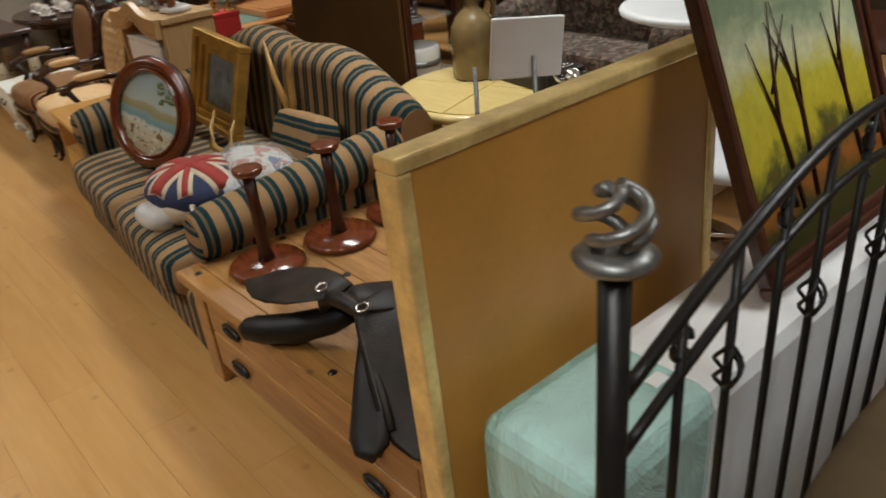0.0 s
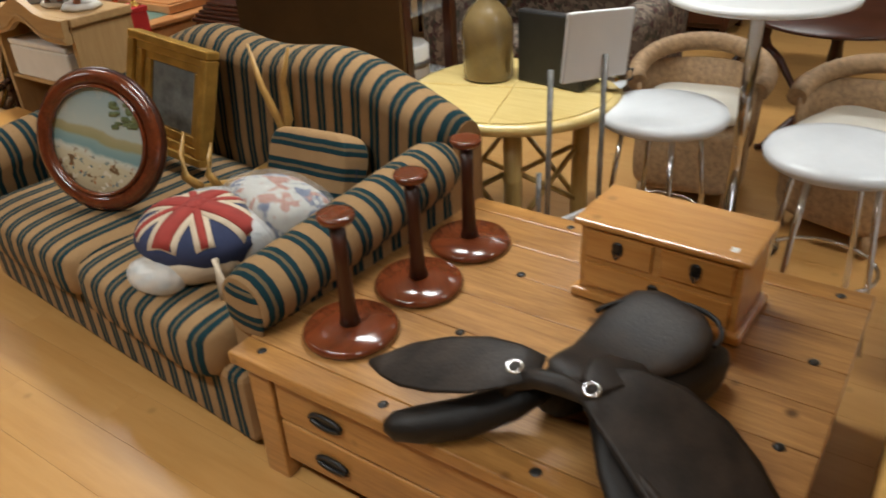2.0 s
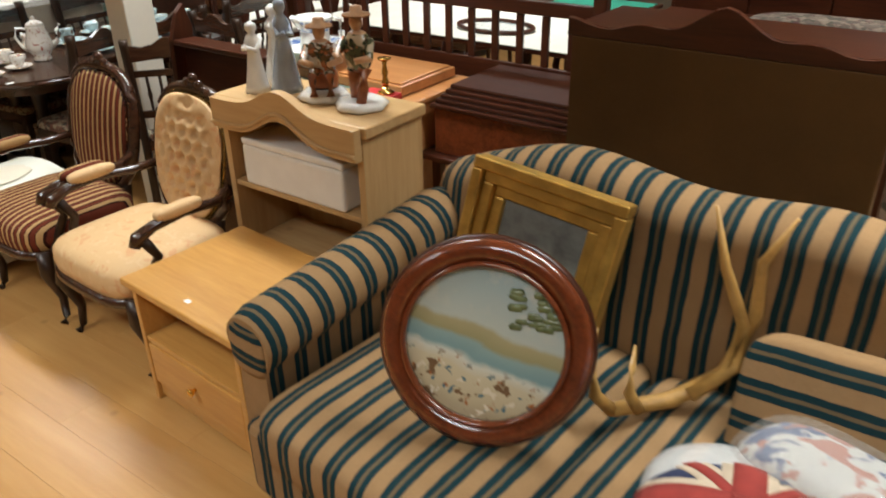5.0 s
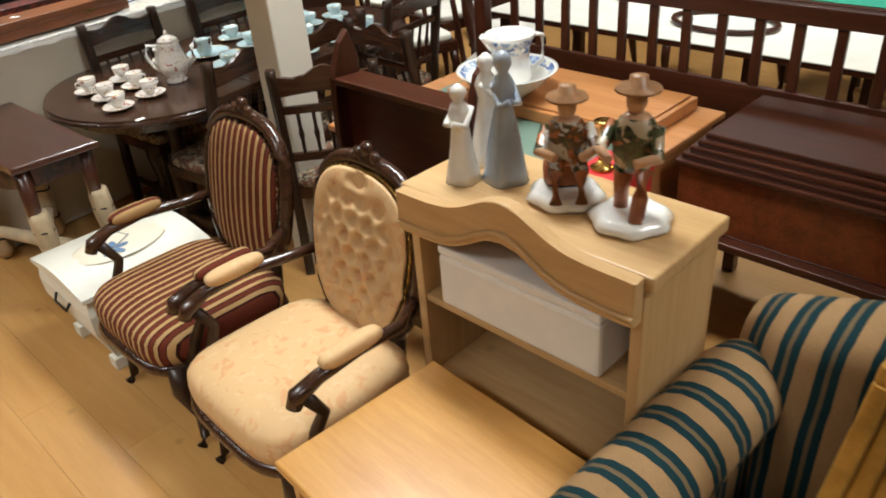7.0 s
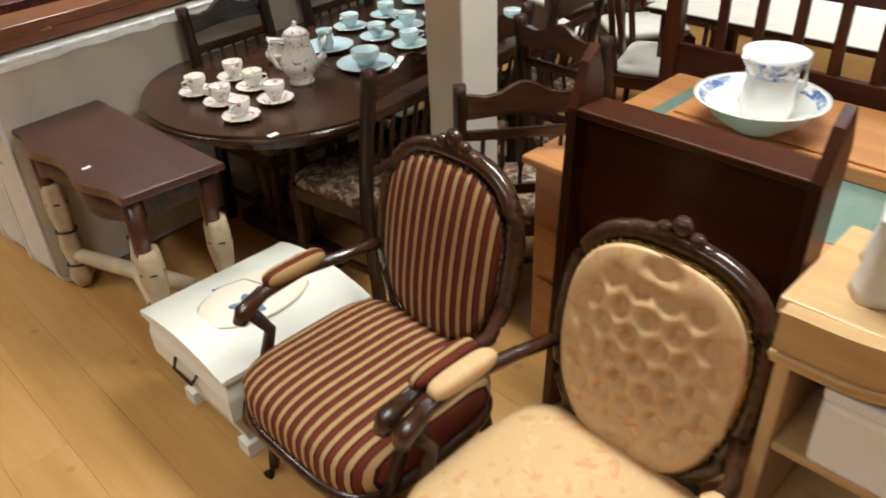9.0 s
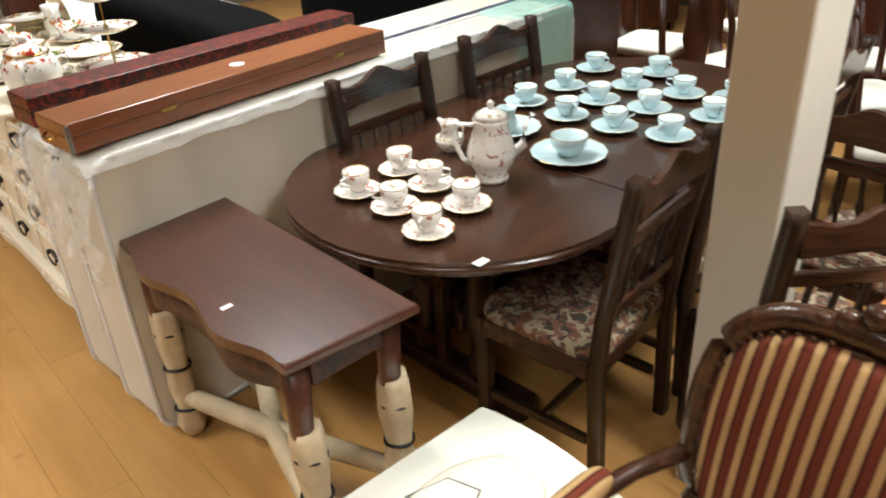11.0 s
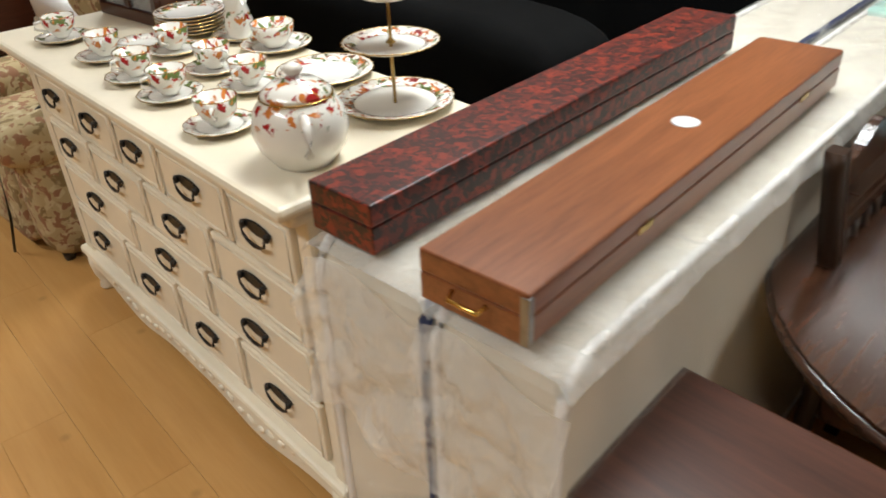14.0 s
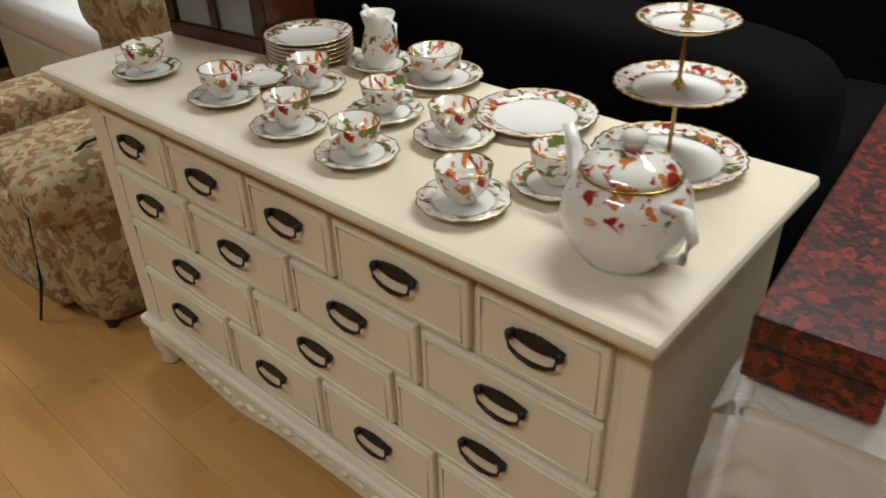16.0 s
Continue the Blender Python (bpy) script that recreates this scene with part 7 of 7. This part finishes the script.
def slatted_headboard():
    t = thing("slatted_headboard", "dark mahogany bed end with upright slats", "headboard", pose(3.35, 3.7, 0))
    for y in (0.0, 2.0):
        bx("post", (0, y, 0), (0.06, y + 0.07, 1.2), M["mahogany_z"], t, 0.008)
    bx("top_rail", (0.01, 0.07, 1.08), (0.05, 2.0, 1.15), M["mahogany"], t, 0.006)
    bx("low_panel", (0.015, 0.07, 0.35), (0.045, 2.0, 0.82), M["mahogany"], t, 0.004)
    for k in range(12):
        bx("slat", (0.02, 0.16 + k * 0.15, 0.821), (0.04, 0.20 + k * 0.15, 1.079), M["mahogany_z"], t, 0.003)
slatted_headboard()

def long_table():
    t = thing("long_table", "long table covered with a white cloth", "table", pose(3.95, 3.6, 0))
    bx("tabletop", (0, 0, 0.72), (0.9, 2.6, 0.75), M["mahogany"], t, 0.005)
    bx("cloth", (-0.01, -0.01, 0.7505), (0.91, 2.61, 0.757), M["white_seat"], t, 0.002)
    for x in (0.05, 0.8):
        for y in (0.05, 2.5):
            bx("leg", (x, y, 0), (x + 0.06, y + 0.06, 0.719), M["mahogany_z"], t, 0.005)
    t2 = thing("oval_tray", "oval glass tray with dark wooden rim", "tray", pose(4.3, 4.9, 0.758))
    part("rim", Mesh().tube([(0.18 * math.cos(a), 0.27 * math.sin(a), 0.015) for a in (2 * math.pi * k / 36 for k in range(36))], 0.015, 8, True), M["mahogany"], t2)
    part("pane", Mesh().lathe([(0.17, 0.008), (0.17, 0.012)], seg=36), M["glass"], t2)
long_table()

def splat_chair(m):
    t = thing("splat_chair", "mahogany chair with vase splat and ivory drop-in seat", "chair", m, "ivory seat chairs")
    W = M["mahogany_z"]
    part("seat_pad", Mesh().soft((0, 0, 0.46), (0.46, 0.42, 0.06), 0.45, 0.3), M["white_seat"], t)
    bx("seat_frame", (-0.24, -0.22, 0.37), (0.24, 0.22, 0.44), M["mahogany"], t, 0.006)
    for s in (-1, 1):
        part("front_leg", Mesh().tube([(s * 0.21, 0.19, 0.37), (s * 0.225, 0.205, 0.27), (s * 0.205, 0.185, 0.1), (s * 0.22, 0.21, 0)], [0.03, 0.03, 0.016, 0.022], 8), W, t)
        part("rear_post", Mesh().tube([(s * 0.19, -0.22, 0), (s * 0.2, -0.2, 0.42), (s * 0.21, -0.24, 0.75), (s * 0.19, -0.29, 1.0)], 0.018, 8), W, t)
    part("crest_rail", Mesh().tube([(-0.2, -0.29, 0.99), (-0.1, -0.3, 1.02), (0, -0.3, 1.0), (0.1, -0.3, 1.02), (0.2, -0.29, 0.99)], 0.024, 8), M["mahogany"], t)
    part("splat", Mesh().loft([[(-w, y - 0.008, z), (w, y - 0.008, z), (w, y + 0.008, z), (-w, y + 0.008, z)] for w, y, z in ((0.06, -0.205, 0.44), (0.04, -0.22, 0.55), (0.08, -0.245, 0.72), (0.045, -0.265, 0.85), (0.07, -0.29, 0.99))]), W, t)
    return t
sc = splat_chair(pose(4.05, 7.0, 0, 0, 0, 160))
for x, y, a in ((4.5, 6.55, 140), (4.05, 6.15, 200), (4.7, 7.25, 170), (5.2, 6.7, 120), (5.3, 5.7, 60), (4.75, 7.9, 190), (5.5, 7.6, 150), (5.6, 4.8, 100)):
    copy_thing(sc, pose(x, y, 0, 0, 0, a))

def dark_cabinet(m, w, l, h, label, mat="mahogany"):
    t = thing("dark_sideboard", label, "sideboard", m)
    bx("body", (0, 0, 0.08), (w, l, h - 0.031), M[mat], t, 0.005)
    bx("top", (-0.02, -0.02, h - 0.03), (w + 0.02, l + 0.02, h), M[mat], t, 0.008)
    n = max(2, int(l / 0.5))
    for k in range(n):
        a = 0.03 + (l - 0.06) * k / n
        d = bx("door", (-0.018, a + 0.005, 0.12), (-0.0005, a + (l - 0.06) / n - 0.005, h - 0.06), M[mat], t, 0.006)
        part("knob", Mesh().soft((-0.028, a + 0.06, h * 0.55), (0.022, 0.024, 0.024), 1, 1, 10, 6), M["brass"], d)
    for x in (0.02, w - 0.07):
        for y in (0.02, l - 0.07):
            bx("foot", (x, y, 0), (x + 0.05, y + 0.05, 0.079), M[mat], t, 0.004)
dark_cabinet(pose(3.7, 7.75, 0), 0.5, 0.9, 1.25, "tall dark mahogany cupboard beyond the mattresses")
dark_cabinet(pose(6.0, 6.2, 0), 0.55, 1.8, 1.0, "long dark mahogany sideboard against the far side")
dark_cabinet(pose(6.2, 2.0, 0), 0.55, 2.4, 1.5, "large dark wooden wardrobe against the far side")
dark_cabinet(pose(6.2, 9.0, 0), 0.55, 2.6, 1.7, "large dark wooden wardrobe against the far side")
dark_cabinet(pose(4.9, 3.3, 0), 0.5, 0.8, 0.8, "dark mahogany bureau beside the long table")
dark_cabinet(pose(4.3, 9.0, 0), 0.6, 1.5, 1.3, "dark mahogany press behind the black sofa")
dark_cabinet(pose(2.6, 12.8, 0, 0, 0, 90), 0.5, 2.2, 1.4, "dark wooden wardrobe near the far wall")

def green_card_table():
    t = thing("card_table", "mahogany card table with green baize top", "table", pose(4.95, 4.3, 0))
    bx("tabletop", (0, 0, 0.72), (0.8, 0.8, 0.746), M["mahogany"], t, 0.006)
    bx("baize", (0.03, 0.03, 0.7465), (0.77, 0.77, 0.75), M["green_baize"], t, 0.001, "green baize cloth")
    for x in (0.03, 0.72):
        for y in (0.03, 0.72):
            bx("leg", (x, y, 0), (x + 0.05, y + 0.05, 0.719), M["mahogany_z"], t, 0.005)
green_card_table()

def rug_sofa():
    t = thing("patterned_sofa", "faded floral patterned sofa behind the bamboo table", "sofa", pose(4.0, 1.9, 0))
    part("backrest", Mesh().soft((0.75, 0.8, 0.55), (0.3, 1.6, 0.8), 0.35, 0.3), M["floral_red"], t)
    part("base", Mesh().box((0.05, 0.05, 0.05), (0.8, 1.55, 0.42), 0.04), M["floral_red"], t)
    for y in (0.1, 1.5):
        part("arm", Mesh().soft((0.42, y, 0.4), (0.8, 0.24, 0.6), 0.4, 0.4), M["floral_red"], t)
    for p in ((0.1, 0.1), (0.7, 0.1), (0.1, 1.45), (0.7, 1.45)):
        part("foot", Mesh().box((p[0], p[1], 0), (p[0] + 0.05, p[1] + 0.05, 0.06)), M["dark_oak"], t)
M["floral_red"] = blotches("faded_floral", (0.10, 0.07, 0.05), [(0.06, 0.018, 0.014), (0.04, 0.035, 0.02), (0.19, 0.14, 0.10)], 13, 0.53, 0.85, 0.3)
rug_sofa()

def pedestal_table(x, y, r, h):
    t = thing("pedestal_table", "round mahogany pedestal table on three curved feet", "table", pose(x, y, 0), "pedestal tables")
    part("tabletop", Mesh().lathe([(r - 0.02, h - 0.025), (r, h - 0.018), (r, h - 0.008), (r - 0.01, h), (0.02, h)], seg=40), M["mahogany"], t)
    part("column", Mesh().lathe([(0.05, 0.16), (0.06, 0.22), (0.03, 0.3), (0.045, 0.45), (0.03, 0.6), (0.06, h - 0.024)], seg=18), M["mahogany_z"], t)
    for k in range(3):
        a = k * 2.094
        part("foot", Mesh().tube([(0.03 * math.cos(a), 0.03 * math.sin(a), 0.24), (0.16 * math.cos(a), 0.16 * math.sin(a), 0.17), (0.3 * math.cos(a), 0.3 * math.sin(a), 0.02), (0.34 * math.cos(a), 0.34 * math.sin(a), 0.02)], [0.03, 0.026, 0.02, 0.016], 8), M["mahogany_z"], t)
pedestal_table(4.2, 0.9, 0.45, 0.75)
pedestal_table(5.3, 1.5, 0.5, 0.75)

for lx, ly in LAMPS:
    t = thing("ceiling_light", "white fluorescent ceiling light fitting", "ceiling light", pose(lx, ly, 0), "ceiling lights")
    bx("housing", (-0.16, -0.77, 2.90), (0.16, 0.77, 2.95), M["white_pl"], t, 0.006)

# ---- floor planks ----
def planks():
    w, l = 0.19, 1.28
    shared = {}
    near, rest = [], Mesh()
    def box_mesh(ln):
        key = round(ln, 3)
        if key not in shared:
            m = Mesh().box((0.0003, 0.0003, -0.0033), (w - 0.0003, ln - 0.0003, 0.0), 0.0005, 1)
            me = bpy.data.meshes.new("plank")
            m.bm.to_mesh(me)
            m.bm.free()
            me.materials.append(M["floor"])
            shared[key] = me
        return shared[key]
    verts, faces = [], []
    count = 0
    cols = int((X1 - X0) / w) + 1
    for i in range(cols):
        x = X0 + i * w
        y = Y0 - (i * 0.47 % 1.28)
        while y < Y1:
            if -0.9 < x < 2.3 and -1.0 < y < 10.6 and count < 290:
                ob = new("plank", box_mesh(l))
                ob.location = (x, y, 0)
                ob.parent = floor
                count += 1
            else:
                b = len(verts)
                verts += [(x + 0.0006, y + 0.0006, 0), (x + w - 0.0006, y + 0.0006, 0), (x + w - 0.0006, y + l - 0.0006, 0), (x + 0.0006, y + l - 0.0006, 0),
                          (x + 0.0006, y + 0.0006, -0.0033), (x + w - 0.0006, y + 0.0006, -0.0033), (x + w - 0.0006, y + l - 0.0006, -0.0033), (x + 0.0006, y + l - 0.0006, -0.0033)]
                faces += [(b, b + 1, b + 2, b + 3), (b, b + 4, b + 5, b + 1), (b + 1, b + 5, b + 6, b + 2), (b + 2, b + 6, b + 7, b + 3), (b + 3, b + 7, b + 4, b)]
            y += l
    me = bpy.data.meshes.new("outer_planks")
    me.from_pydata(verts, [], faces)
    me.materials.append(M["floor"])
    ob = new("outer_planks", me)
    ob.parent = floor
    ob["kind"] = "stuff"
planks()
